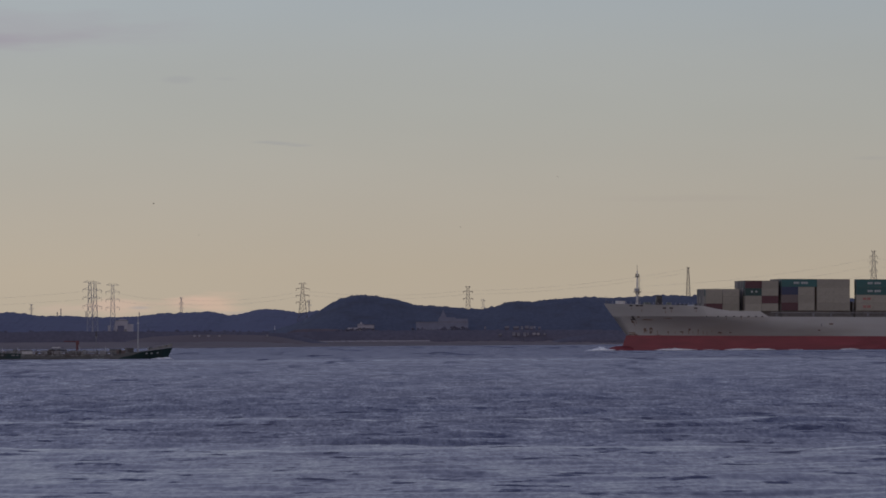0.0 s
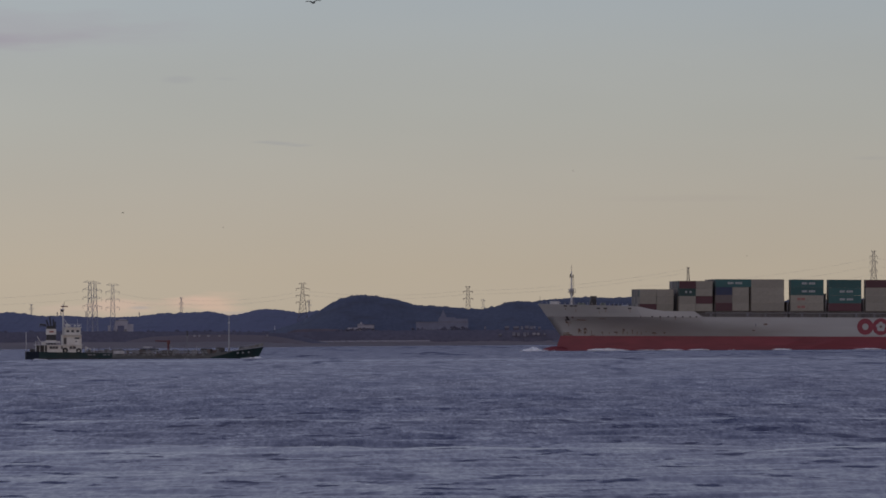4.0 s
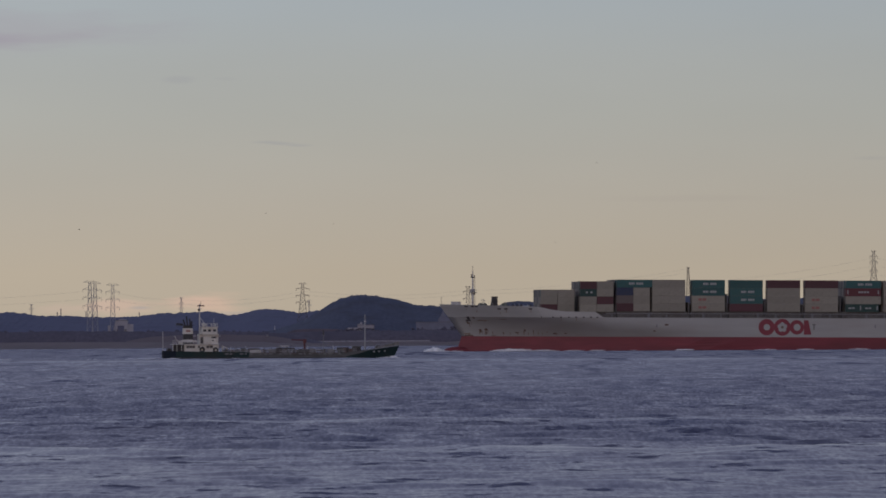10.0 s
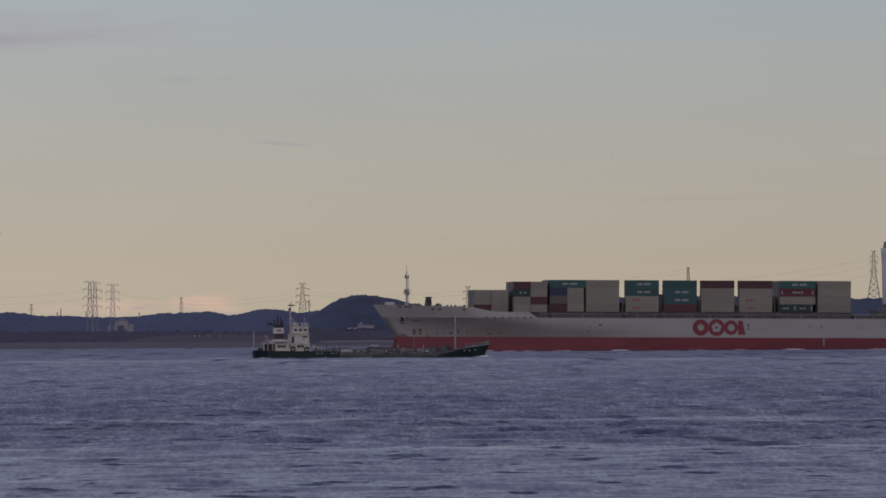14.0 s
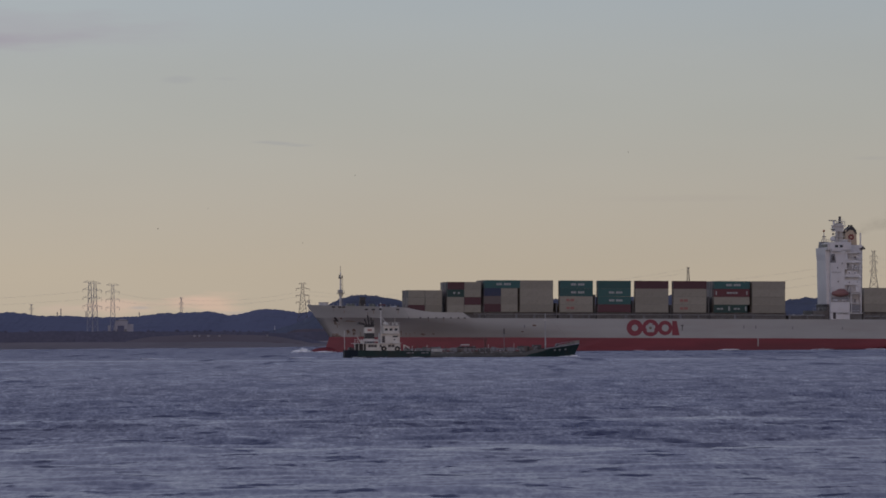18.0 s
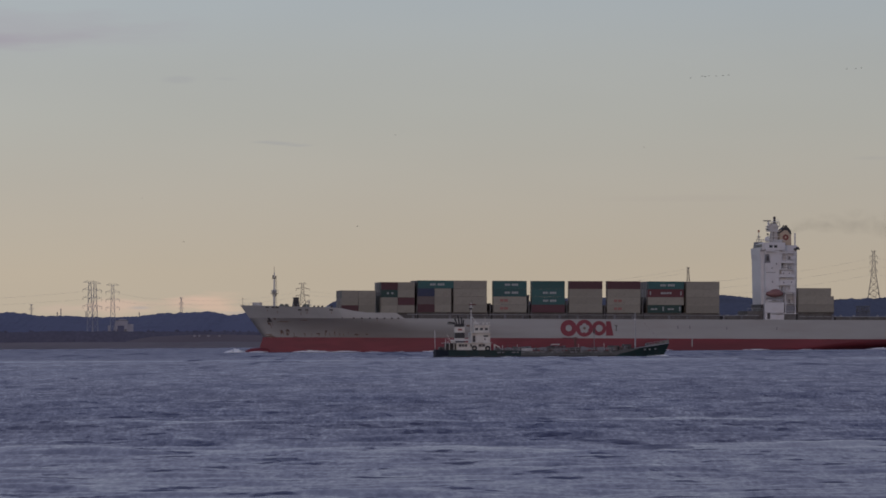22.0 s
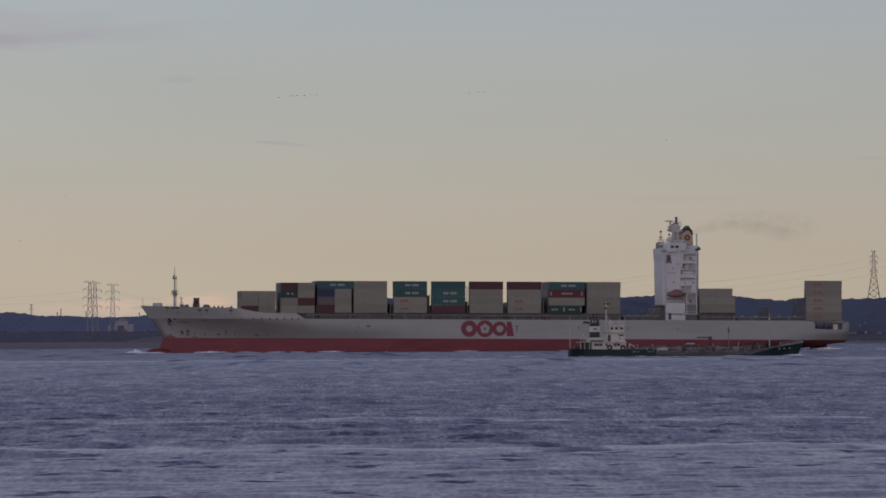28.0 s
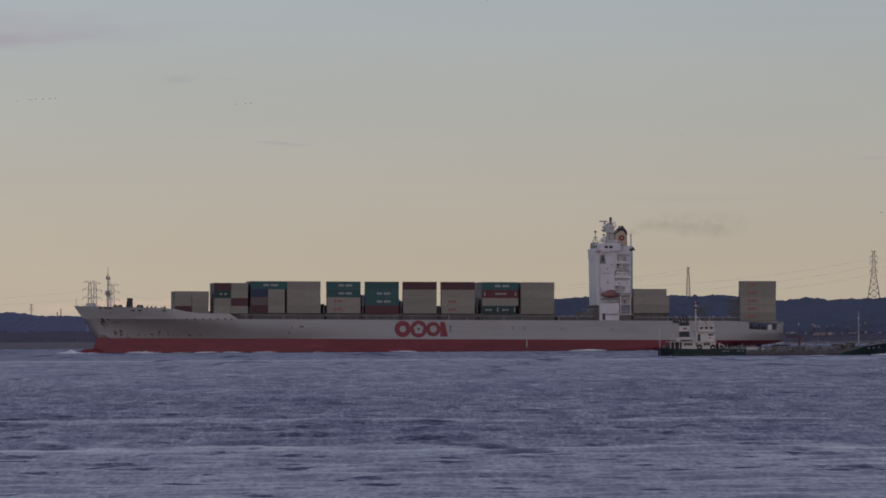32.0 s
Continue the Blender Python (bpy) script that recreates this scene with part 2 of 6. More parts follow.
def water_material():
    m = bpy.data.materials.new("sea_water")
    m.use_nodes = True
    nt = m.node_tree
    N, L = nt.nodes.new, nt.links.new
    b = nt.nodes["Principled BSDF"]
    b.inputs["IOR"].default_value = 1.333
    tc = N("ShaderNodeTexCoord")
    geo = N("ShaderNodeNewGeometry")
    sep = N("ShaderNodeSeparateXYZ")
    L(geo.outputs["Position"], sep.inputs[0])
    # wandering slicks of calmer water, by distance from the shore
    wn = N("ShaderNodeTexNoise")
    wn.inputs["Scale"].default_value, wn.inputs["Detail"].default_value = 0.05, 4.0
    mw = N("ShaderNodeMapping"); mw.inputs["Scale"].default_value = (1, 0.35, 1)
    L(geo.outputs["Position"], mw.inputs[0]); L(mw.outputs[0], wn.inputs[0])
    lg = N("ShaderNodeMath"); lg.operation = "LOGARITHM"; lg.inputs[1].default_value = 10.0
    L(sep.outputs[1], lg.inputs[0])
    wob = N("ShaderNodeMath"); wob.operation = "MULTIPLY_ADD"
    L(wn.outputs[0], wob.inputs[0]); wob.inputs[1].default_value = 0.016; L(lg.outputs[0], wob.inputs[2])
    rp = N("ShaderNodeValToRGB")
    mr = N("ShaderNodeMapRange"); mr.inputs["From Min"].default_value, mr.inputs["From Max"].default_value = 2.3, 3.7
    L(wob.outputs[0], mr.inputs["Value"]); L(mr.outputs[0], rp.inputs[0])
    el = rp.color_ramp.elements
    st = [(0.0, 1.0), (0.10, 0.98), (0.165, 0.90), (0.178, 0.95), (0.186, 1.45), (0.193, 0.84), (0.203, 0.52), (0.255, 0.36), (0.271, 0.18), (0.2755, 1.55), (0.280, 0.42),
          (0.33, 0.28), (0.40, 0.30), (0.47, 0.42), (0.62, 0.46), (0.652, 0.5), (0.662, 0.95), (0.674, 0.46), (0.70, 0.16), (0.775, 0.14), (0.80, 0.12), (1.0, 0.06)]
    el[0].position, el[0].color = 0.0, (st[0][1],) * 3 + (1,)
    el[1].position, el[1].color = 1.0, (st[-1][1],) * 3 + (1,)
    for p, v in st[1:-1]:
        e = el.new(p); e.color = (v, v, v, 1)
    slick = rp.outputs[0]
    # patches of wind on the water
    pn = N("ShaderNodeTexNoise"); pn.inputs["Scale"].default_value, pn.inputs["Detail"].default_value = 0.045, 5.0
    mpn = N("ShaderNodeMapping"); mpn.inputs["Scale"].default_value = (1.0, 0.2, 1)
    L(tc.outputs["Object"], mpn.inputs[0]); L(mpn.outputs[0], pn.inputs[0])
    # drifting patches of bluer and siltier water
    silt = N("ShaderNodeTexNoise"); silt.inputs["Scale"].default_value, silt.inputs["Detail"].default_value = 0.07, 4.0
    ms = N("ShaderNodeMapping"); ms.inputs["Scale"].default_value = (1.0, 0.12, 1)
    L(tc.outputs["Object"], ms.inputs[0]); L(ms.outputs[0], silt.inputs[0])
    sr = N("ShaderNodeMapRange"); sr.inputs["From Min"].default_value, sr.inputs["From Max"].default_value = 0.36, 0.64
    L(silt.outputs[0], sr.inputs["Value"])
    tint = N("ShaderNodeMix"); tint.data_type = "RGBA"
    tint.inputs["A"].default_value, tint.inputs["B"].default_value = (0.034, 0.038, 0.094, 1), (0.057, 0.051, 0.090, 1)
    L(sr.outputs[0], tint.inputs["Factor"]); L(tint.outputs["Result"], b.inputs["Base Color"])
    b.inputs["Roughness"].default_value = 0.16

    def wavelets(scale, stretch, detail):
        n = N("ShaderNodeTexNoise"); n.inputs["Scale"].default_value, n.inputs["Detail"].default_value = scale, detail
        n.inputs["Roughness"].default_value = 0.62
        m = N("ShaderNodeMapping"); m.inputs["Scale"].default_value = stretch
        L(tc.outputs["Object"], m.inputs[0]); L(m.outputs[0], n.inputs[0])
        s = N("ShaderNodeSeparateColor"); L(n.outputs["Color"], s.inputs[0])
        return s

    def math_(op, p, q):
        n = N("ShaderNodeMath"); n.operation = op
        for i, v in enumerate((p, q)):
            if isinstance(v, (int, float)):
                n.inputs[i].default_value = v
            else:
                L(v, n.inputs[i])
        return n.outputs[0]

    fine, mid = wavelets(4.2, (0.9, 0.10, 1), 4.0), wavelets(0.5, (0.9, 0.10, 1), 4.0)
    dash = wavelets(0.95, (0.36, 0.17, 1), 4.0)
    swell = wavelets(0.2, (0.7, 0.22, 1), 4.0)
    lean = math_("ADD", math_("MULTIPLY", fine.outputs[1], 0.58), math_("MULTIPLY", mid.outputs[1], 0.42))
    sharp = N("ShaderNodeMapRange"); sharp.inputs["From Min"].default_value, sharp.inputs["From Max"].default_value = 0.20, 0.80
    L(lean, sharp.inputs["Value"])
    calm = math_("SUBTRACT", 1.22, math_("ADD", math_("MULTIPLY", slick, 0.55), math_("MULTIPLY", pn.outputs[0], 0.5)))
    tilt = math_("MULTIPLY", math_("MULTIPLY", math_("POWER", sharp.outputs[0], 1.2), calm), -0.475)
    trough = N("ShaderNodeMapRange"); trough.inputs["From Min"].default_value, trough.inputs["From Max"].default_value = 0.585, 0.665
    trough.inputs["To Max"].default_value = -0.20
    L(dash.outputs[2], trough.inputs["Value"])
    # the short steep seas flatten out into the channel
    lee = N("ShaderNodeMapRange"); lee.inputs["From Min"].default_value, lee.inputs["From Max"].default_value = 2.58, 2.84
    lee.inputs["To Min"].default_value, lee.inputs["To Max"].default_value = 1.15, 0.45
    L(lg.outputs[0], lee.inputs["Value"])
    tilt = math_("ADD", tilt, math_("MULTIPLY", trough.outputs[0], lee.outputs[0]))
    roll = N("ShaderNodeMapRange"); roll.inputs["From Min"].default_value, roll.inputs["From Max"].default_value = 0.645, 0.74
    roll.inputs["To Max"].default_value = -0.17
    L(swell.outputs[1], roll.inputs["Value"])
    tilt = math_("ADD", tilt, roll.outputs[0])
    # tide rips far out towards the other shore
    rips = wavelets(0.1, (1.1, 0.05, 1), 4.0)
    rip = N("ShaderNodeMapRange"); rip.inputs["From Min"].default_value, rip.inputs["From Max"].default_value = 0.57, 0.68
    rip.inputs["To Max"].default_value = -0.20
    L(rips.outputs[1], rip.inputs["Value"])
    far = N("ShaderNodeMapRange"); far.inputs["From Min"].default_value, far.inputs["From Max"].default_value = 2.9, 3.25
    L(lg.outputs[0], far.inputs["Value"])
    tilt = math_("ADD", tilt, math_("MULTIPLY", rip.outputs[0], far.outputs[0]))
    side = math_("MULTIPLY", math_("SUBTRACT", math_("ADD", fine.outputs[0], mid.outputs[0]), 1.0), 0.35)
    up = N("ShaderNodeCombineXYZ"); L(side, up.inputs[0]); L(math_("ADD", tilt, -0.025), up.inputs[1]); up.inputs[2].default_value = 0.0
    addn = N("ShaderNodeVectorMath"); L(geo.outputs["Normal"], addn.inputs[0]); L(up.outputs[0], addn.inputs[1])
    nrm = N("ShaderNodeVectorMath"); nrm.operation = "NORMALIZE"; L(addn.outputs[0], nrm.inputs[0])
    L(nrm.outputs[0], b.inputs["Normal"])
    return m


M["water"] = water_material()


# ---------------------------------------------------------------- mesh helpers
def mesh(name, bm, material, smooth=False):
    me = bpy.data.meshes.new(name)
    bm.to_mesh(me)
    bm.free()
    for x in (material if isinstance(material, (list, tuple)) else [material]):
        me.materials.append(x)
    if smooth:
        for p in me.polygons:
            p.use_smooth = True
    return me


def part(name, bm, material, parent, label="", smooth=False, at=None):
    ob = new(name, bm if isinstance(bm, bpy.types.Mesh) else mesh(name, bm, material, smooth))
    ob.parent = parent
    if at is not None:
        ob.matrix_basis = at
    if label:
        ob["label"] = label
    return ob


def box(x0, x1, y0, y1, z0, z1, bm=None, bevel=0.0):
    own = bmesh.new()
    bmesh.ops.create_cube(own, size=1.0, matrix=Matrix.LocRotScale(((x0 + x1) / 2, (y0 + y1) / 2, (z0 + z1) / 2), None, (abs(x1 - x0), abs(y1 - y0), abs(z1 - z0))))
    if bevel:
        bmesh.ops.bevel(own, geom=own.edges[:], offset=bevel, segments=2, profile=0.6, affect="EDGES")
    if bm is None:
        return own
    merge(bm, own)
    return bm


def merge(bm, own):
    me = bpy.data.meshes.new("tmp")
    own.to_mesh(me)
    own.free()
    bm.from_mesh(me)
    bpy.data.meshes.remove(me)
    return bm


def rod(p, q, r, bm=None, seg=6, r2=None):
    p, q = Vector(p), Vector(q)
    d = q - p
    own = bmesh.new()
    m = Matrix.Translation((p + q) / 2) @ d.to_track_quat("Z", "Y").to_matrix().to_4x4()
    bmesh.ops.create_cone(own, cap_ends=True, segments=seg, radius1=r, radius2=r if r2 is None else r2, depth=d.length, matrix=m)
    if bm is None:
        return own
    return merge(bm, own)


def ball(c, r, bm=None, sub=1, scale=(1, 1, 1), wob=0.0, seed=0):
    own = bmesh.new()
    bmesh.ops.create_icosphere(own, subdivisions=sub, radius=1.0)
    for v in own.verts:
        k = 1 + wob * noise.noise(v.co * 1.7 + Vector((seed * 3.1, seed * 1.3, 0)))
        v.co = Vector((v.co.x * r * scale[0] * k + c[0], v.co.y * r * scale[1] * k + c[1], v.co.z * r * scale[2] * k + c[2]))
    if bm is None:
        return own
    return merge(bm, own)


def prism(pts, y0, y1, bm=None):
    """A plate with the outline pts (x, z), from y0 to y1."""
    own = bmesh.new()
    a = [own.verts.new((x, y0, z)) for x, z in pts]
    c = [own.verts.new((x, y1, z)) for x, z in pts]
    own.faces.new(a)
    own.faces.new(c[::-1])
    n = len(pts)
    for i in range(n):
        own.faces.new((a[i], c[i], c[(i + 1) % n], a[(i + 1) % n]))
    bmesh.ops.recalc_face_normals(own, faces=own.faces[:])
    if bm is None:
        return own
    return merge(bm, own)


def thing(name, label, category, group="", kind=""):
    return tagged(new(name), label, category, group, kind)


def grid_mesh(name, co, material, smooth=True):
    """A sheet from an array of rows x columns x 3."""
    r, c = co.shape[:2]
    i = np.arange(r * c, dtype=np.int32).reshape(r, c)
    q = np.stack([i[:-1, :-1], i[:-1, 1:], i[1:, 1:], i[1:, :-1]], -1).reshape(-1, 4)
    me = bpy.data.meshes.new(name)
    me.vertices.add(r * c)
    me.vertices.foreach_set("co", co.astype(np.float32).ravel())
    me.loops.add(q.size)
    me.loops.foreach_set("vertex_index", q.ravel())
    me.polygons.add(len(q))
    me.polygons.foreach_set("loop_start", np.arange(0, q.size, 4, dtype=np.int32))
    me.polygons.foreach_set("loop_total", np.full(len(q), 4, np.int32))
    me.update(calc_edges=True)
    me.validate()
    me.materials.append(material)
    if smooth:
        me.polygons.foreach_set("use_smooth", np.ones(len(q), bool))
    return me


# ---------------------------------------------------------------- sea
def build_sea():
    rng = np.random.RandomState(4)
    d = [205.0]
    while d[-1] < 5200:
        d.append(d[-1] + max(0.42, d[-1] ** 2 / 71800 * 0.75))
    ys = np.array([-9000.0, -3000, -600, 0, 120, 180] + d + [9000.0])
    inner = np.concatenate([np.arange(-62, 62, 0.27), np.array([])])
    side = 62 * 1.012 ** np.arange(1, 150)
    side = side[side < 420]
    xs = np.concatenate([[-9000, -3000, -900], -side[::-1], inner, side, [900, 3000, 9000]])
    X, Y = np.meshgrid(xs, ys)
    gx = np.gradient(X, axis=1)
    gy = np.gradient(Y, axis=0)
    Z = np.zeros_like(X)
    for i in range(72):
        lam = 1.4 * (22.0 / 1.4) ** rng.rand()
        th = radians(-98) + rng.randn() * 0.95
        k = 2 * math.pi / lam
        kx, ky = k * math.cos(th), k * math.sin(th)
        a = 0.0027 * lam ** 0.8 * (0.5 + rng.rand())
        cut = np.clip(2.4 - 1.1 * abs(kx) * gx - 0.35 * abs(ky) * gy, 0, 1)
        ph = kx * X + ky * Y + rng.rand() * 6.28 + 1.2 * np.sin(X * 0.05 * rng.rand() + Y * 0.03 * rng.rand() + i)
        s = np.sin(ph)
        Z += a * cut * (s + 0.25 * np.cos(2 * ph)) * np.clip(Y / 420, 0.55, 1.0)
    ob = new("sea_water", grid_mesh("sea", np.stack([X, Y, Z], -1), M["water"]))
    tagged(ob, "choppy blue-grey sea channel with pale slicks at dusk", "water", kind="structure")
    return ob


SEA = build_sea()


# ---------------------------------------------------------------- far shore
SHORE = [(-9000, 3300), (-400, 3400), (-200, 3480), (-115, 3600), (-90, 3800), (-50, 3950), (0, 4020), (60, 4050), (154, 4080), (243, 4030), (400, 3950), (9000, 3800)]


def shore_y(x):
    return float(np.interp(x, [p[0] for p in SHORE], [p[1] for p in SHORE])) + 10 * math.sin(x * 0.03) + 90 * noise.noise(Vector((x * 0.08, 1.7, 0))) + 60 * noise.noise(Vector((x * 0.3, 4.2, 0)))


def ground_z(x, y):
    s = y - shore_y(x)
    return float(np.interp(s, [-60, 0, 40, 250, 400, 800], [-1.2, -0.02, 0.5, 2.6, 3.0, 3.2])) + 0.25 * noise.noise(Vector((x * 0.02, y * 0.01, 3)))


def build_land():
    xs = np.concatenate([[-9000, -3000, -900], np.arange(-420, 421, 2), [900, 3000, 9000]])
    steps = np.array([-60, -20, 0, 15, 30, 45, 80, 130, 190, 250, 320, 400, 560, 900, 1500, 4500])
    co = np.zeros((len(steps), len(xs), 3))
    for j, x in enumerate(xs):
        s0 = shore_y(x)
        for i, s in enumerate(steps):
            co[i, j] = (x, s0 + s, ground_z(x, s0 + s))
    tagged(new("ground", grid_mesh("ground", co, M["land"])), "brown tidal sand flat and low shore across the water", "ground", kind="structure")


build_land()


def hill(name, ridge, y0, deep, front, label, material, seed, rough):
    """A wooded ridge: ridge = (x, height) along it, front = how far its foot lies before the crest."""
    rx, rz = [p[0] for p in ridge], [p[1] for p in ridge]
    xs = np.arange(rx[0], rx[-1] + 0.1, 0.8)
    prof = np.interp(xs, rx, rz)
    ker = np.ones(9) / 9
    prof = np.convolve(np.pad(prof, 4, mode="edge"), ker, mode="valid")
    rows = np.linspace(-1, 1, 27)
    co = np.zeros((len(rows), len(xs), 3))
    for i, r in enumerate(rows):
        sh = max(0.0, 1 - abs(r)) ** 0.7 if r < 0 else (1 - r ** 2)
        for j, x in enumerate(xs):
            y = y0 + (front if r < 0 else deep) * r
            n = noise.fractal(Vector((x * 0.22, y * 0.10, seed)), 0.7, 2.1, 4)
            g = noise.noise(Vector((x * 0.02, y * 0.012, seed + 5)))
            k = sh * (1 + 0.16 * g * (1 - sh))
            n += (0.45 * noise.noise(Vector((x * 0.75, y * 0.3, seed + 9))) + 0.3 * noise.noise(Vector((x * 0.4, y * 0.3, seed + 7)))) * (rough > 0.5)
            z = 1.5 + (prof[j] - 1.5) * k + rough * n * min(1.0, sh * 3) * (0.35 + 0.65 * sh ** 4)
            co[i, j] = (x + 2.0 * n * (1 - sh), y, z - (4.0 if abs(r) == 1 else 0.0))
    ob = new(name, grid_mesh(name, co, material, smooth=False))
    return tagged(ob, label, "hill", kind="structure")


# ridges and shore strips get their haze from the tinted woodland colours
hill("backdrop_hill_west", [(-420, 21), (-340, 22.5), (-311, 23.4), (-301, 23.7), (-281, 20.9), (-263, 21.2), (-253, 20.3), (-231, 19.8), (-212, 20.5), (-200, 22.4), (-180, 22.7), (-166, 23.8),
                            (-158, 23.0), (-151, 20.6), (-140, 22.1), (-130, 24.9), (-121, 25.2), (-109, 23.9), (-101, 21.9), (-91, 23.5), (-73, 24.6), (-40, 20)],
     4750, 150, 260, "far wooded ridge beyond the shore, haze blue in its colour", M["forest_far"], 1.0, 0.75)
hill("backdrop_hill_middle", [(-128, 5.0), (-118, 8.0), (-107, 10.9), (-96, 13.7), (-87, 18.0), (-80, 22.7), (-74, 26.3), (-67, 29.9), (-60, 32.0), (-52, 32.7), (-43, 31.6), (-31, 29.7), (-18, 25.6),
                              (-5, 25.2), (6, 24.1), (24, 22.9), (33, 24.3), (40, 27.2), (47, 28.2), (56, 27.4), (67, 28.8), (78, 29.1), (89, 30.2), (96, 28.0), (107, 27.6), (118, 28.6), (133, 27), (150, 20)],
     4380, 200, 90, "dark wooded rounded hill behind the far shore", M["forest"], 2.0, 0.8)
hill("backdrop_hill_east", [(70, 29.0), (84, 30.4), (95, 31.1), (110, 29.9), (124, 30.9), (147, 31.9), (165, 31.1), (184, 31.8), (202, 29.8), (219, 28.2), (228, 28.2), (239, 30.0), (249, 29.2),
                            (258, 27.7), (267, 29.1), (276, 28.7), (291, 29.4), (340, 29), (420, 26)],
     4470, 200, 170, "long dark wooded ridge behind the far shore, tinted blue for haze", M["forest"], 3.0, 0.85)


def tree_belt(x0, x1, y0, h0, n, seed, label, depth=60.0):
    """A belt of low trees: tapered stems with crowns of many small uneven clumps."""
    rng = np.random.RandomState(seed)
    own = bmesh.new()
    bmesh.ops.create_icosphere(own, subdivisions=1, radius=1.0)
    tv = np.array([v.co[:] for v in own.verts])
    tf = np.array([[v.index for v in f.verts] for f in own.faces])
    own.free()
    spots, stems = [], bmesh.new()
    for _ in range(n):
        x, y = rng.uniform(x0, x1), y0 + rng.uniform(0, depth)
        g = ground_z(x, y)
        hh = h0 * (0.88 + 0.12 * noise.noise(Vector((x * 0.03, seed, 0)))) * rng.uniform(0.75, 1.08)
        rod((x, y, g - 0.2), (x, y, g + hh * 0.7), 0.16, stems, 3, 0.08)
        for _k in range(9):
            r = rng.uniform(0.45, 0.95)
            spots.append((x + rng.normal() * 0.8, y + rng.normal() * 0.6, g + rng.uniform(0.2, hh), r))
    spots = np.array(spots)
    wob = 1 + 0.35 * rng.standard_normal((len(spots), len(tv), 1)).clip(-1.5, 1.5)
    v = (tv[None] * wob * spots[:, None, 3:4] * np.array([1.25, 1.0, 0.85]) + spots[:, None, :3]).reshape(-1, 3)
    f = (tf[None] + (np.arange(len(spots)) * len(tv))[:, None, None]).reshape(-1, 3)
    me = bpy.data.meshes.new("crowns")
    me.from_pydata(v.tolist(), [], f.tolist())
    stems.from_mesh(me)
    bpy.data.meshes.remove(me)
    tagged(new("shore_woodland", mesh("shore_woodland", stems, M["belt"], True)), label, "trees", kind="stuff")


tree_belt(-320, -104, 4001, 6.9, 420, 11, "dark belt of low shore trees before blue hills", 8)
tree_belt(-70, 104, 4253, 7.0, 420, 12, "dark belt of shore trees under the wooded hill", 8)
tree_belt(-68, -42, 4262, 9.0, 46, 14, "uneven trees before the pale hotel", 5)
tree_belt(-20, 22, 4262, 9.4, 70, 15, "uneven trees before the castle-like building", 5)
tree_belt(95, 320, 4176, 5.8, 420, 13, "dark belt of shore trees and scrub by houses", 8)
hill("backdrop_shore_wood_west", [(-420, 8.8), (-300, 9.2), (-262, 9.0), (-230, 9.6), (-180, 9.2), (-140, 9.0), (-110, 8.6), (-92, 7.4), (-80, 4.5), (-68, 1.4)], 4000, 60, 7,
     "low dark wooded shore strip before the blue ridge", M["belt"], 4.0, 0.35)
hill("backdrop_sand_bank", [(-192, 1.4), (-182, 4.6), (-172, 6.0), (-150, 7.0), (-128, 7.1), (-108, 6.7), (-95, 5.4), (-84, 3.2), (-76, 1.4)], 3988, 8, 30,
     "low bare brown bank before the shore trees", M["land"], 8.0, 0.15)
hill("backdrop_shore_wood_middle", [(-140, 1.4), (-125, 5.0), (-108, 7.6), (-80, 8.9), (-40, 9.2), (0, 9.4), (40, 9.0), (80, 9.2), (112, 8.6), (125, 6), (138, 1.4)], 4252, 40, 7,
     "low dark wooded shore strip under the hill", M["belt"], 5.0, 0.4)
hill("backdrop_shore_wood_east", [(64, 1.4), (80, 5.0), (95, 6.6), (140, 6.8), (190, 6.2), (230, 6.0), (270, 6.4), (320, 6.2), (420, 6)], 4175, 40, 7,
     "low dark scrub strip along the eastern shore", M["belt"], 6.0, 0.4)


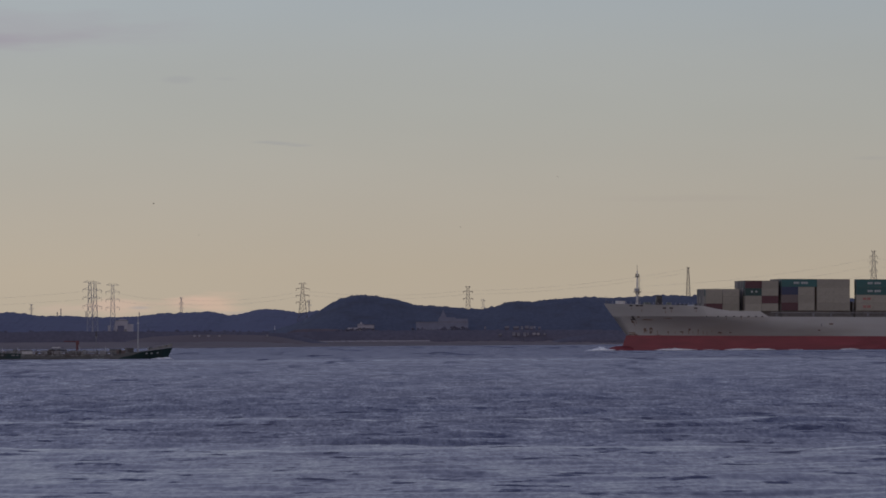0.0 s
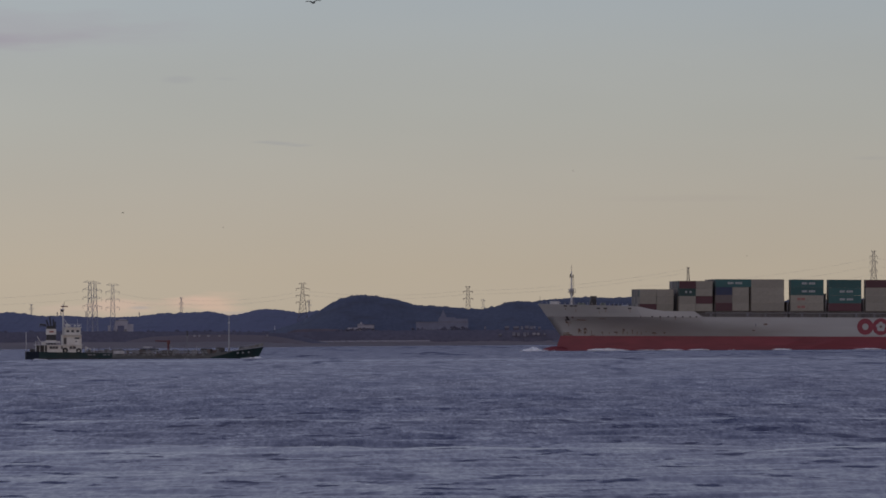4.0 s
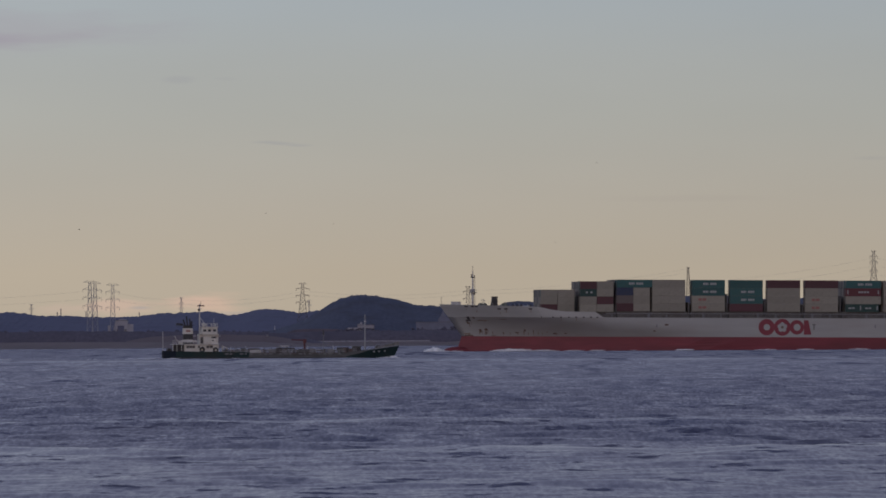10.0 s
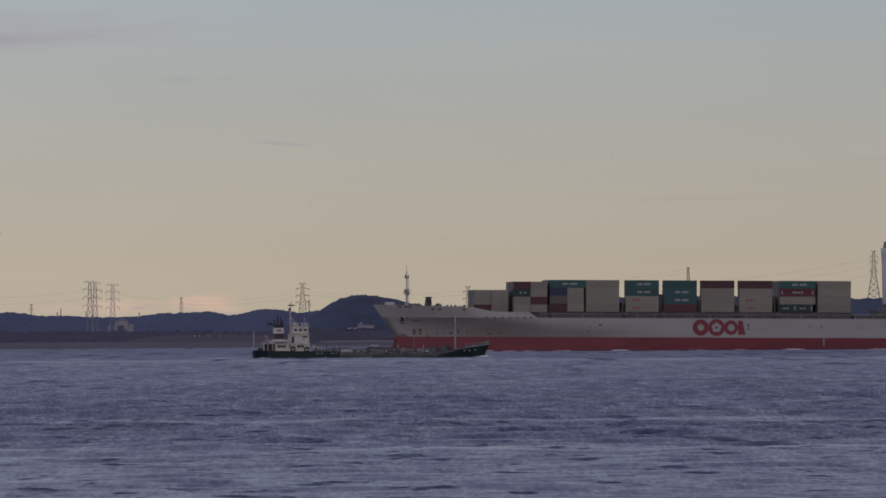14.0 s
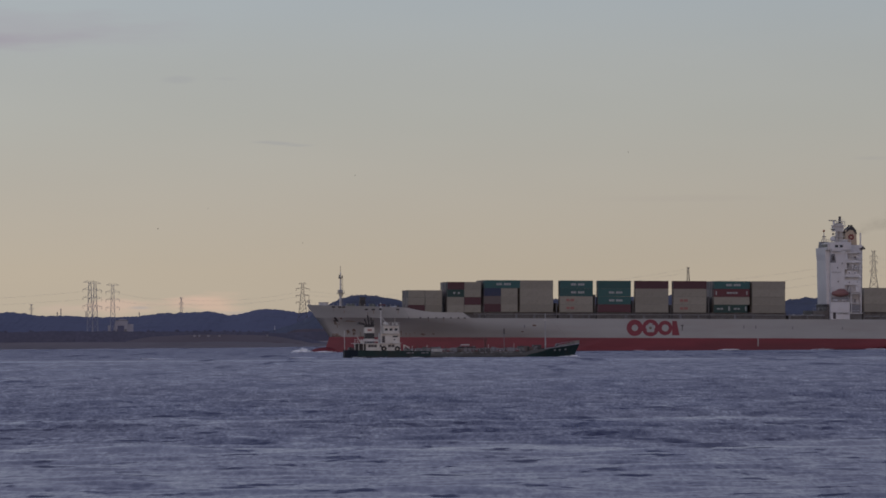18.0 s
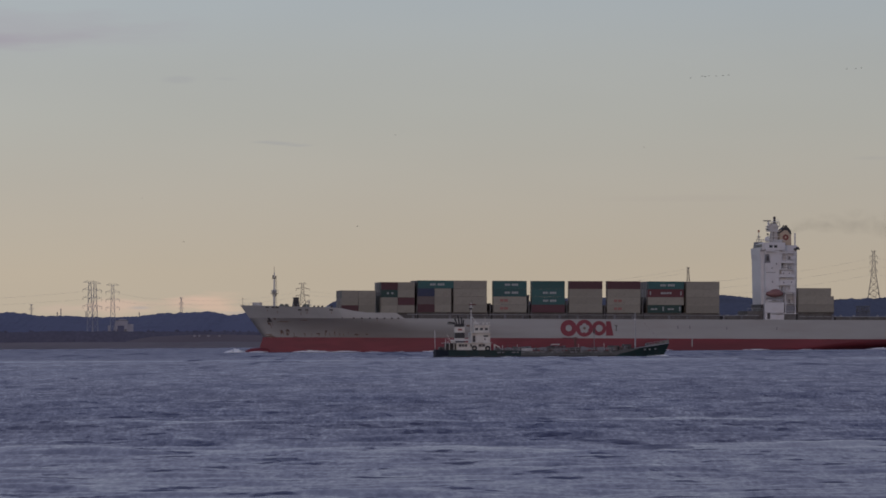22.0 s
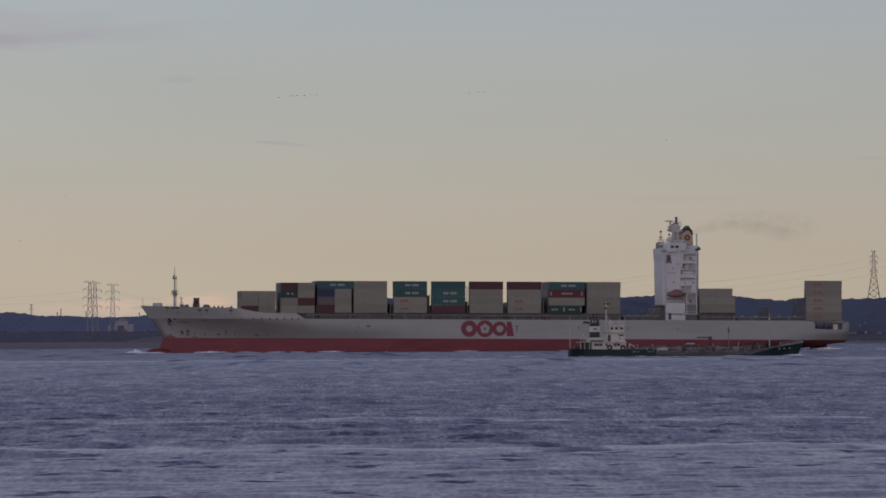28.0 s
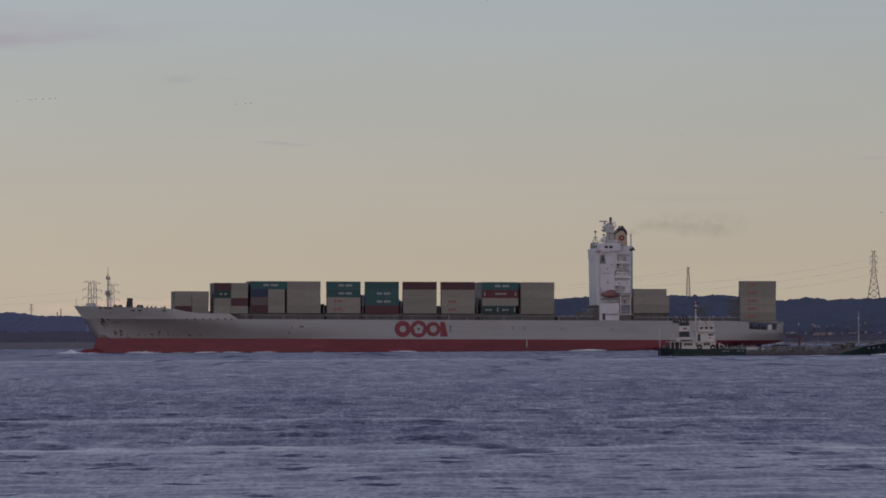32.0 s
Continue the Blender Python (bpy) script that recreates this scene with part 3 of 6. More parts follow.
def pylon(x, y, zb, zt, arm, label, levels=(0.97, 0.80, 0.62), base=None, steel="pylon", th=None, profile=None, top_arm=0.92):
    """A lattice tower from zb to zt with crossarms of half-length arm at the levels."""
    p = thing("transmission_pylon", label, "pylon", "pylons on the far shore")
    p.location = (x, y, zb)
    H = zt - zb
    b = base or H * 0.034
    top = H * 0.020
    w = (lambda z: float(np.interp(z / H, [q[0] for q in profile], [q[1] for q in profile]))) if profile else (lambda z: b * max(0.0, 1 - z / H) + top)
    th = th or 0.085 + H * 0.0013
    N_ = 9
    zs = [H * (i / N_) for i in range(N_ + 1)]
    ks = [H * q[0] for q in profile] if profile else [0.0, H]
    for sx in (-1, 1):
        for sy in (-1, 1):
            for a, c in zip(ks[:-1], ks[1:]):
                part("leg", rod((sx * w(a), sy * w(a), a), (sx * w(c), sy * w(c), c), th, None, 4), M[steel], p)
    bm = bmesh.new()
    for i, (a, c) in enumerate(zip(zs[:-1], zs[1:])):
        for s in (-1, 1):
            rod((-w(a), s * w(a), a), (w(c), s * w(c), c), th * 0.55, bm, 4)
            rod((w(a), s * w(a), a), (-w(c), s * w(c), c), th * 0.55, bm, 4)
            rod((s * w(a), -w(a), a), (s * w(c), w(c), c), th * 0.55, bm, 4)
            rod((-w(c), s * w(c), c), (w(c), s * w(c), c), th * 0.5, bm, 4)
    tagged(part("bracing", bm, M[steel], p), kind="stuff")
    for k, l in enumerate(levels):
        z = H * l
        for s in (-1, 1):
            bm = bmesh.new()
            tip = (s * arm * (1.0 if k else top_arm), 0, z + 0.1)
            for sy in (-1, 1):
                rod((s * w(z), sy * w(z), z), tip, th * 0.7, bm, 4)
            rod((s * w(z), 0, z + H * 0.035), tip, th * 0.6, bm, 4)
            rod((s * (w(z) + tip[0] * s) / 2, 0, z), (s * (w(z) + tip[0] * s) / 2, 0, z + H * 0.02), th * 0.5, bm, 4)
            part("crossarm", bm, M[steel], p)
            if k:
                part("insulator", rod((tip[0], 0, z), (tip[0] - s * 0.4, 0, z - H * 0.045), th * 0.9, None, 5), M[steel], p)
    return p


four = (0.985, 0.87, 0.74, 0.60)
big = "tall grey steel lattice transmission pylon on the far shore"
pylon(-224.1, 4300, 2.0, 41.4, 4.6, big, four, th=0.118)
pylon(-222.6, 4335, 2.0, 40.8, 4.4, big, four, th=0.118)
pylon(-214.5, 4400, 2.0, 40.2, 4.6, big, four, th=0.118)
pylon(-95.4, 4600, 16.0, 41.8, 4.6, "grey lattice transmission pylon standing behind wooded ridge", (0.985, 0.857, 0.678, 0.5), None, "pylon_mid", 0.155,
      [(0, 3.6), (0.25, 2.6), (0.7, 1.2), (1, 0.65)], 0.58)
pylon(16.7, 4560, 15.0, 38.8, 3.3, "lattice pylon rising over the dip in hills", (0.985, 0.85, 0.655), None, "pylon_mid", 0.155,
      [(0, 2.6), (0.39, 1.6), (0.7, 1.1), (0.9, 0.9), (1, 0.95)], 0.56)
pylon(162.6, 4500, 26.0, 50.2, 0.9, "narrow lattice tower on the wooded ridge", (0.99,), 1.1, "pylon_dark", 0.2)
pylon(285.8, 4500, 24.0, 60.6, 2.6, "tall lattice pylon on the eastern ridge", (0.985, 0.90, 0.80, 0.64), None, "pylon_mid", 0.135,
      [(0, 4.7), (0.607, 1.35), (0.9, 0.8), (1, 0.6)], 0.6)
small = "small far lattice pylon on the blue ridge"
pylon(-291.0, 4790, 16.0, 29.5, 1.6, small, (0.97, 0.75))
pylon(-185.0, 4790, 15.0, 33.7, 1.7, small, (0.97, 0.78, 0.6))
pylon(-95.0, 4800, 15.0, 31.5, 1.7, small, (0.97, 0.78))
pylon(28.2, 4800, 3.3, 31.4, 1.7, small, (0.97, 0.78))
for cx, cz in ((-275.0, 23.8), (-272.4, 26.2), (-254.5, 24.5), (-216.6, 23.3)):
    t_ = thing("chimney_stack", "thin dark chimney stack rising over the far ridge", "chimney", "far chimneys")
    t_.location = (cx, 4830, 0)
    part("shaft", rod((0, 0, 2), (0, 0, cz), 0.45, None, 8, 0.3), M["far_grey"], t_)
    part("rim", rod((0, 0, cz - 0.3), (0, 0, cz + 0.1), 0.5, None, 8), M["far_grey"], t_)


def wire(a, b, sag, r=0.03):
    bm = bmesh.new()
    a, b = Vector(a), Vector(b)
    pts = []
    for i in range(17):
        u = i / 16
        q = a.lerp(b, u)
        q.z -= sag * 4 * u * (1 - u)
        pts.append(q)
    for p, q in zip(pts[:-1], pts[1:]):
        rod(p, q, r, bm, 4)
    ob = new("power_line", mesh("power_line", bm, M["pylon"]))
    tagged(ob, "thin sagging power line between pylons", "cable", "power lines")


for z1, z2 in ((55.5, 45.0), (50.4, 40.5), (44.6, 36.5)):
    wire((283.5, 4500, z1), (130.0, 4500, z2 - 7.0), 3.2)
    wire((288.0, 4500, z1), (420.0, 4500, z1 - 6), 3.0)
for z1, z2 in ((49.3, 36.0), (47.0, 33.5)):
    wire((162.0, 4500, z1), (18.0, 4560, z2), 3.0)
    wire((15.0, 4560, z2), (-94.0, 4600, z2 + 0.5), 3.0, 0.03)
for z1, z2 in ((38.0, 32.0), (33.0, 29.0)):
    wire((-209.0, 4400, z1 - 4.0), (-185.0, 4790, z2), 1.2, 0.03)
    wire((-185.0, 4790, z2), (-97.0, 4600, z2 + 4.0), 2.6, 0.03)
    wire((-228.0, 4300, z1 - 3.0), (-420.0, 4700, z2 - 3.0), 1.5, 0.03)


def building(name, label, cat, x, y, w, d, h, wall, roof="flat", rows=2, cols=6, rise=1.5, z0=None, roof_m="far_roof"):
    b = thing(name, label, cat)
    z0 = 4.1 if z0 is None else z0
    b.location = (x, y, z0)
    part("wall", box(-w / 2, w / 2, -d / 2, d / 2, min(0.0, ground_z(x, y) - z0 - 0.3) if h > 5 else 0.0, h), wall, b)
    if roof == "flat":
        part("roof", box(-w / 2 - 0.2, w / 2 + 0.2, -d / 2 - 0.2, d / 2 + 0.2, h, h + 0.35), M["far_roof"], b)
    else:
        part("roof", prism([(-w / 2 - 0.4, h), (w / 2 + 0.4, h), (w * 0.3, h + rise), (-w * 0.3, h + rise)], -d / 2 - 0.4, d / 2 + 0.4), M[roof_m], b)
    for r in range(rows):
        for c in range(cols):
            xx = -w / 2 + (c + 0.5) * w / cols
            zz = h * (0.25 + 0.7 * (r + 0.3) / max(rows, 1))
            part("window", box(xx - w / cols * 0.28, xx + w / cols * 0.28, -d / 2 - 0.05, -d / 2 + 0.02, zz - h * 0.1, zz + h * 0.1), M["far_window"], b)
    return b


def shore_buildings():
    # long pale hotel under the hill, with a raised storey
    b = building("hotel_building", "long pale low hotel below the wooded hill", "building", -49.0, 4290, 10.5, 8, 8.6, M["far_wall"], cols=8, rows=2)
    part("wing", box(-11.5, -5.3, -3, 3, 0, 7.2), M["far_wall"], b)
    part("upper_storey", box(-5.2, -1.2, -3, 3, 8.6, 9.4), M["far_wall"], b)
    part("roof_tower", box(-3.6, -2.5, -1.5, 1.5, 9.4, 10.6), M["far_wall"], b)
    # castle-like building with a stepped centre and a tower
    b = building("castle_building", "grey castle-like building with stepped tower below hill", "building", -0.8, 4292, 33, 9, 10.2, M["castle"], cols=12, rows=1)
    part("main_block", box(-2.4, 16.2, -4.2, 4.2, 10.2, 12.4), M["castle"], b)
    part("centre_block", box(-2.0, 8.4, -3.5, 3.5, 12.4, 13.3), M["castle"], b)
    part("tower", prism([(-1.6, 12.4), (3.0, 12.4), (2.3, 15.2), (-0.6, 15.2)], -2.5, 2.5), M["castle"], b)
    part("spire", prism([(-0.4, 15.2), (1.9, 15.2), (1.2, 17.0), (0.8, 18.4), (0.4, 17.0)], -1.0, 1.0), M["castle"], b)
    # power plant block by the pylons
    b = building("plant_building", "pale grey industrial plant block by the pylons", "building", -205.9, 4345, 7.4, 10, 12.4, M["plant"], cols=3, rows=1)
    part("side_block", box(-9.0, -7.3, -3, 3, 0, 9.5), M["plant"], b)
    part("low_block", box(3.7, 7.2, -4, 4, 0, 10.2), M["plant"], b)
    # no real opening: a dark plate carries the shade of the bay
    part("loading_bay", box(-2.6, 1.6, -5.08, -4.9, 0, 9.2), M["far_bay"], b, "dark plate for the shaded opening of the plant")
    part("roof_step", box(-2.0, 2.6, -3, 3, 12.4, 13.4), M["plant"], b)
    part("roof_duct", prism([(-5.6, 6), (-4.7, 6), (-3.2, 12.4), (-4.0, 12.4)], -1, 1), M["plant"], b)
    rnd = random.Random(5)
    for x, w_ in ((-146, 1.6), (-143.2, 1.0), (-138, 1.8), (-131.5, 1.3), (-103.5, 0.9)):
        building("shore_house", "small far pale house among shore trees", "house", x, 3981 + rnd.uniform(-1, 1), w_, 3, rnd.uniform(0.6, 1.0), M["far_wall"], "gable", 0, 0, 0.3, 5.9, "far_grey")
    # (x, y, base height, width, height, wall) of the small houses in the middle and on the eastern shore
    upper = 4284
    for x, y, z, w_, hh, m_ in ((26.3, upper, 10.0, 1.0, 1.2, "far_grey"), (40.2, upper, 10.6, 2.7, 0.8, "far_grey"), (46.0, upper, 10.4, 3.6, 0.8, "far_grey"), (49.6, upper, 9.6, 1.4, 1.8, "far_grey"),
                                (52.6, upper, 10.3, 2.6, 1.3, "far_grey"), (55.6, upper, 9.8, 2.2, 1.6, "far_grey"), (57.6, upper, 10.4, 0.9, 1.0, "far_wall"), (60.6, upper, 10.2, 1.6, 0.7, "far_grey"),
                                (44.2, 4244, 5.7, 2.0, 1.9, "far_grey"), (46.9, 4244, 5.6, 2.0, 1.6, "far_grey"), (51.0, 4243, 5.2, 1.7, 2.2, "far_grey"), (53.0, 4244, 5.8, 1.2, 1.5, "far_grey"),
                                (56.8, 4244, 6.2, 2.1, 1.0, "far_wall"), (59.4, 4244, 6.1, 1.8, 1.1, "far_wall"), (35.6, 4244, 5.8, 1.6, 0.9, "far_grey"), (63.4, 4244, 6.0, 1.4, 0.8, "far_grey"),
                                (211.6, 4160, 5.9, 2.2, 0.8, "far_house"), (214.6, 4160, 6.1, 2.6, 0.9, "far_white"), (217.2, 4160, 5.9, 1.6, 0.7, "far_grey"), (229.4, 4160, 4.8, 4.0, 1.6, "far_pink"),
                                (233.4, 4160, 4.9, 3.2, 1.7, "far_pink"), (237.6, 4160, 5.0, 2.6, 1.8, "far_wall"), (240.0, 4160, 5.2, 1.2, 1.2, "far_grey"), (223.0, 4160, 5.4, 1.6, 1.2, "far_grey"),
                                (250.6, 4160, 5.6, 2.4, 0.9, "far_pink"), (253.4, 4160, 5.7, 1.8, 0.9, "far_wall"), (260.0, 4160, 5.8, 1.5, 1.2, "far_wall"), (268.8, 4160, 5.8, 2.6, 0.9, "far_house"),
                                (245.4, 4160, 5.5, 1.5, 0.8, "far_grey"), (275.4, 4160, 5.5, 2.2, 1.0, "far_grey"),
                                (215.5, upper + 10, 11.2, 0.8, 1.3, "far_wall"), (225.0, upper + 10, 11.4, 0.7, 1.4, "far_white"), (235.0, upper + 10, 10.0, 1.5, 1.6, "far_wall"), (237.4, upper + 10, 9.6, 2.0, 1.4, "far_house"),
                                (234.0, upper + 10, 11.2, 0.8, 1.2, "far_white"), (263.6, upper + 10, 10.2, 0.8, 1.3, "far_grey"), (267.2, upper + 10, 12.0, 0.8, 1.2, "far_wall"), (247.0, upper + 10, 10.4, 1.0, 0.9, "far_grey"),
                                (256.0, upper + 10, 9.8, 1.2, 1.0, "far_grey"), (243.0, upper + 10, 9.8, 1.3, 0.9, "far_grey")):
        if y < upper:
            # stands in the slope of the shore strip
            foot, crest = (4252, 9.1) if x < 150 else (4175, 6.35)
            y = foot - 7 * (1 - min(1.0, (z - 1.5) / (crest - 1.5)) ** 1.43) - 0.5
        b = building("shore_house", "small far pale house among shore trees", "house", x, y, w_, 1.8, hh, M[m_], "gable", 0, 0, 0.3, z, "far_grey")
        part("plinth", box(-w_ / 2 + 0.05, w_ / 2 - 0.05, -0.2, 0.85, ground_z(x, y) - z - 0.3 if y > upper - 1 else -1.4, 0.0), M["belt"], b, "overgrown bank under the house")


shore_buildings()


def shore_details():
    # pale low sea wall along the middle shore
    w = thing("sea_wall", "long low pale concrete sea wall on the far shore", "wall")
    for i in range(25):
        x = -80 + 3.05 * i
        y = shore_y(x) + 235
        g = ground_z(x, y)
        part("wall_block", box(x - 1.5, x + 1.5, y - 0.5, y + 0.5, g - 0.6, g + 0.62, bevel=0.08), M["far_wall"], w)
    # white beacon among the shore trees
    b = thing("shore_beacon", "slim white shore beacon among dark trees", "beacon")
    b.location = (-101.0, 4060, ground_z(-101.0, 4060) + 1.3)
    part("lower_tower", rod((0, 0, -1.5), (0, 0, 5.7), 0.34, None, 10, 0.3), M["far_bay"], b, "dark lower tower")
    part("tower", rod((0, 0, 5.7), (0, 0, 7.4), 0.36, None, 10, 0.32), M["far_white"], b)
    part("gallery", rod((0, 0, 7.4), (0, 0, 7.55), 0.42, None, 10), M["far_grey"], b)
    part("lantern", rod((0, 0, 7.55), (0, 0, 8.3), 0.24, None, 8, 0.1), M["far_white"], b)


shore_details()
hill("backdrop_field", [(-104, 5.0), (-97, 9.8), (-90, 10.5), (-78, 10.7), (-66, 10.3), (-60, 9.3), (-54, 5.0)], 4300, 20, 8,
     "brown cleared field between dark shore woods", M["field"], 9.0, 0.2)


# ---------------------------------------------------------------- container ship
# ship space: x aft from the bow tip, y across (port is negative), z up from the paint line
def ship_top(x):
    return float(np.interp(x, [0, 33, 36, 40, 44.5, 55.9, 57.8, 252.9, 253.1, 263.9, 264.1, 300], [12.0, 11.2, 10.95, 10.0, 9.35, 9.3, 7.2, 7.2, 3.9, 3.9, 7.0, 7.0]))


def ship_half(x, z):
    zc = min(z, 7.2)
    stem = 8.7 * (1 - max(min(z, 12.0), 0) / 12.0) if z >= 0 else 8.7 + 0.35 * z
    end = 266.6 if z >= 0 else 266.6 + 1.5 * max(z, -0.9) + 7.0 * min(0.0, z + 0.9)
    k = max(0.0, min(1.0, zc / 7.2))
    le = 100 - 54 * k ** 1.25 - 7.0 * max(0.0, min(1.0, (z - 7.2) / 4.8))
    pw = 1.65 + 0.65 * k
    e = max(0.0, min(1.0, (x - stem) / le))
    b = 1 - (1 - e) ** pw
    lr = 46 + (26 - 46) * max(0, min(1, (z + 6) / 8))
    full = 0.35 + 0.5 * max(0, min(1, (z + 4) / 7))
    r = max(0.0, min(1.0, (end - x) / lr))
    return 16.1 * b * (full + (1 - full) * (1 - (1 - r) ** 2)), stem, end


def build_ship():
    s = thing("container_ship", "large grey container ship with red waterline under way", "ship")
    st = [0, 0.012, 0.03, 0.05, 0.075, 0.1, 0.112, 0.124, 0.130, 0.135, 0.1425, 0.15, 0.158, 0.167, 0.178, 0.19, 0.2096, 0.2167, 0.26, 0.30, 0.35, 0.4, 0.5, 0.6, 0.7, 0.8, 0.86, 0.9, 0.93, 0.9487, 0.9493, 0.97, 0.9896, 0.9904, 1.0]

    def loft(levels, stations=None):
        bm = bmesh.new()
        for sy in (-1, 1):
            g = []
            for u in stations or st:
                col = []
                for lv in levels:
                    xx = 266.6 * u
                    z = lv(xx)
                    b, x0, x1 = ship_half(0, z)
                    x = x0 + (x1 - x0) * u
                    b = ship_half(x, z)[0]
                    col.append(bm.verts.new((x, sy * b, z)))
                g.append(col)
            for a, c in zip(g[:-1], g[1:]):
                for i in range(len(levels) - 1):
                    q = (a[i], c[i], c[i + 1], a[i + 1])
                    bm.faces.new(q if sy < 0 else q[::-1])
            if sy < 0:
                last = g[-1]
            else:
                for i in range(len(levels) - 1):
                    bm.faces.new((last[i], g[-1][i], g[-1][i + 1], last[i + 1]))
        bmesh.ops.remove_doubles(bm, verts=bm.verts[:], dist=0.002)
        return bm

    up = [(lambda x, k=k: min(7.2, ship_top(x)) * k / 6) for k in range(7)] + [(lambda x, k=k: max(min(7.2, ship_top(x)), min(7.2, ship_top(x)) + (ship_top(x) - 7.2) * k / 2)) for k in (1, 2)]
    part("hull_topside", loft(up[:7]), M["hull_grey"], s, "weathered pale grey hull side", True)
    cut = st.index(0.130)
    part("forecastle_bulwark", loft(up[6:], st[:cut + 1]), M["bulwark"], s, "pale grey raised forecastle side")
    # lighter copy of the paint, for the light on the flatter after plates
    part("after_bulwark", loft(up[6:], st[cut:]), M["bulwark_lit"], s, "bulwark sloping down to the main deck, in the lit tone")
    part("hull_bottom", loft([(lambda x, z=z: z) for z in (-7.5, -6, -4.5, -3, -1.8, -0.9, -0.45, 0)]), M["hull_red"], s, "faded red boot-topping")
    part("bulb", ball((7.4, 0, -6.0), 1.0, None, 3, (6.0, 1.9, 2.1)), M["hull_red"], s, "", True)
    part("rudder", box(253.8, 260.2, -0.5, 0.5, -7, -0.7, bevel=0.15), M["hull_red"], s, "red rudder under the stern")
    # decks
    bm = bmesh.new()
    for z, a, b in ((10.6, 0.8, 36.0), (6.9, 36.0, 253.0), (3.6, 253.0, 266.0), (6.75, 253.0, 264.5)):
        rows = []
        for x in np.linspace(a, b, 14):
            w = max(0.02, ship_half(x, z)[0] - 0.12)
            rows.append((bm.verts.new((x, -w, z)), bm.verts.new((x, w, z))))
        for p, q in zip(rows[:-1], rows[1:]):
            bm.faces.new((p[0], q[0], q[1], p[1]))
    part("deck", bm, M["deck"], s)
    part("poop_edge", box(253.0, 264.2, -14.2, -13.9, 6.5, 7.2), M["hull_grey"], s)
    part("poop_edge", box(253.0, 264.2, 13.9, 14.2, 6.5, 7.2), M["hull_grey"], s)
    for x in (255.4, 258.4, 261.4):
        for y in (-13.4, 13.4):
            part("pillar", rod((x, y, 3.6), (x, y, 6.75), 0.16), M["dark"], s)
    part("mooring_locker", box(260.6, 262.3, -13.6, -12.2, 3.9, 5.9, bevel=0.05), M["white"], s)
    for x in (254.8, 257.2, 259.4):
        part("mooring_winch", rod((x, -12.5, 4.6), (x, -9.5, 4.6), 0.8, None, 10), M["dark"], s)
    part("forecastle_bulkhead", box(35.9, 36.1, -14.2, 14.2, 6.9, 10.6), M["hull_grey"], s)
    # hull marks: plain shapes in the line's colours
    yl = -16.16

    def disc(cx, cz, r, bm=None, n=28, y=yl):
        return prism([(cx + r * math.cos(i * 2 * math.pi / n), cz + r * math.sin(i * 2 * math.pi / n)) for i in range(n)], y, y + 0.04, bm)

    for i, (a, b) in enumerate(((119.2, 125.5), (125.1, 131.5), (131.0, 136.6))):
        part("hull_emblem", disc((a + b) / 2, 3.75, (b - a) / 2 * (0.98 if i != 1 else 1.0), y=yl - 0.01 * i), M["logo_red"], s, "red round emblem on hull side")
    part("emblem_centre", disc(122.4, 3.75, 1.2, y=yl - 0.05), M["hull_grey"], s)
    part("emblem_centre", disc(133.9, 3.75, 1.3, y=yl - 0.06), M["hull_grey"], s)
    bm = bmesh.new()
    for k in range(5):
        an = math.pi / 2 + k * 2 * math.pi / 5
        disc(128.3 + 1.05 * math.cos(an), 3.75 + 1.05 * math.sin(an), 0.85, bm, 14, yl - 0.05 - 0.004 * k)
    part("emblem_flower", bm, M["hull_grey"], s)
    part("flower_core", disc(128.3, 3.75, 0.5, None, 10, yl - 0.09), M["rust"], s)
    part("hull_emblem", prism([(136.5, 1.0), (139.3, 1.0), (138.2, 6.4), (136.5, 6.4)], yl - 0.03, yl + 0.04), M["logo_red"], s, "red emblem block on hull side")
    part("hull_mark", box(140.2, 140.5, yl, yl + 0.06, 2.8, 4.8), M["dark"], s)
    part("hull_mark", box(139.8, 140.9, yl, yl + 0.06, 4.6, 4.9), M["dark"], s)
    for x, z, h in ((80.5, 3.6, 1.1), (163.5, 3.6, 1.2), (168.0, 3.6, 1.2), (182.0, 3.4, 1.0), (201.0, 3.4, 1.0)):
        part("hull_mark", box(x, x + 0.4, yl, yl + 0.06, z, z + h), M["galv_dark"], s)
    part("pilot_mark", box(168.9, 169.3, yl, yl + 0.06, -3.0, 0.5), M["mark_white"], s, "white pilot ladder mark")

    def on_hull(name, x, z, w, h, m, label=""):
        n = ship_half(x, z)[0]
        n2 = ship_half(x + 1.0, z)[0]
        an = math.atan2(-(n2 - n), 1.0)
        tz = math.atan2(ship_half(x, z + 0.6)[0] - n, 0.6) if z < 7.0 else 0.0
        shape = ball((0, 0, 0), 1.0, None, 2, (w * 0.6, 0.12, h * 0.6), 1.1, x) if name == "rust_stain" else box(-w / 2, w / 2, -0.12, 0.12, -h / 2, h / 2, bevel=0.04)
        ob = part(name, shape, m, s, label)
        ob.matrix_basis = Matrix.Translation((x, -n - 0.02, z)) @ Matrix.Rotation(an, 4, "Z") @ Matrix.Rotation(tz, 4, "X")

    on_hull("anchor", 10.8, 6.6, 1.0, 2.2, M["dark"], "dark stowed anchor")
    on_hull("anchor_fluke", 10.8, 6.0, 2.0, 0.6, M["dark"])
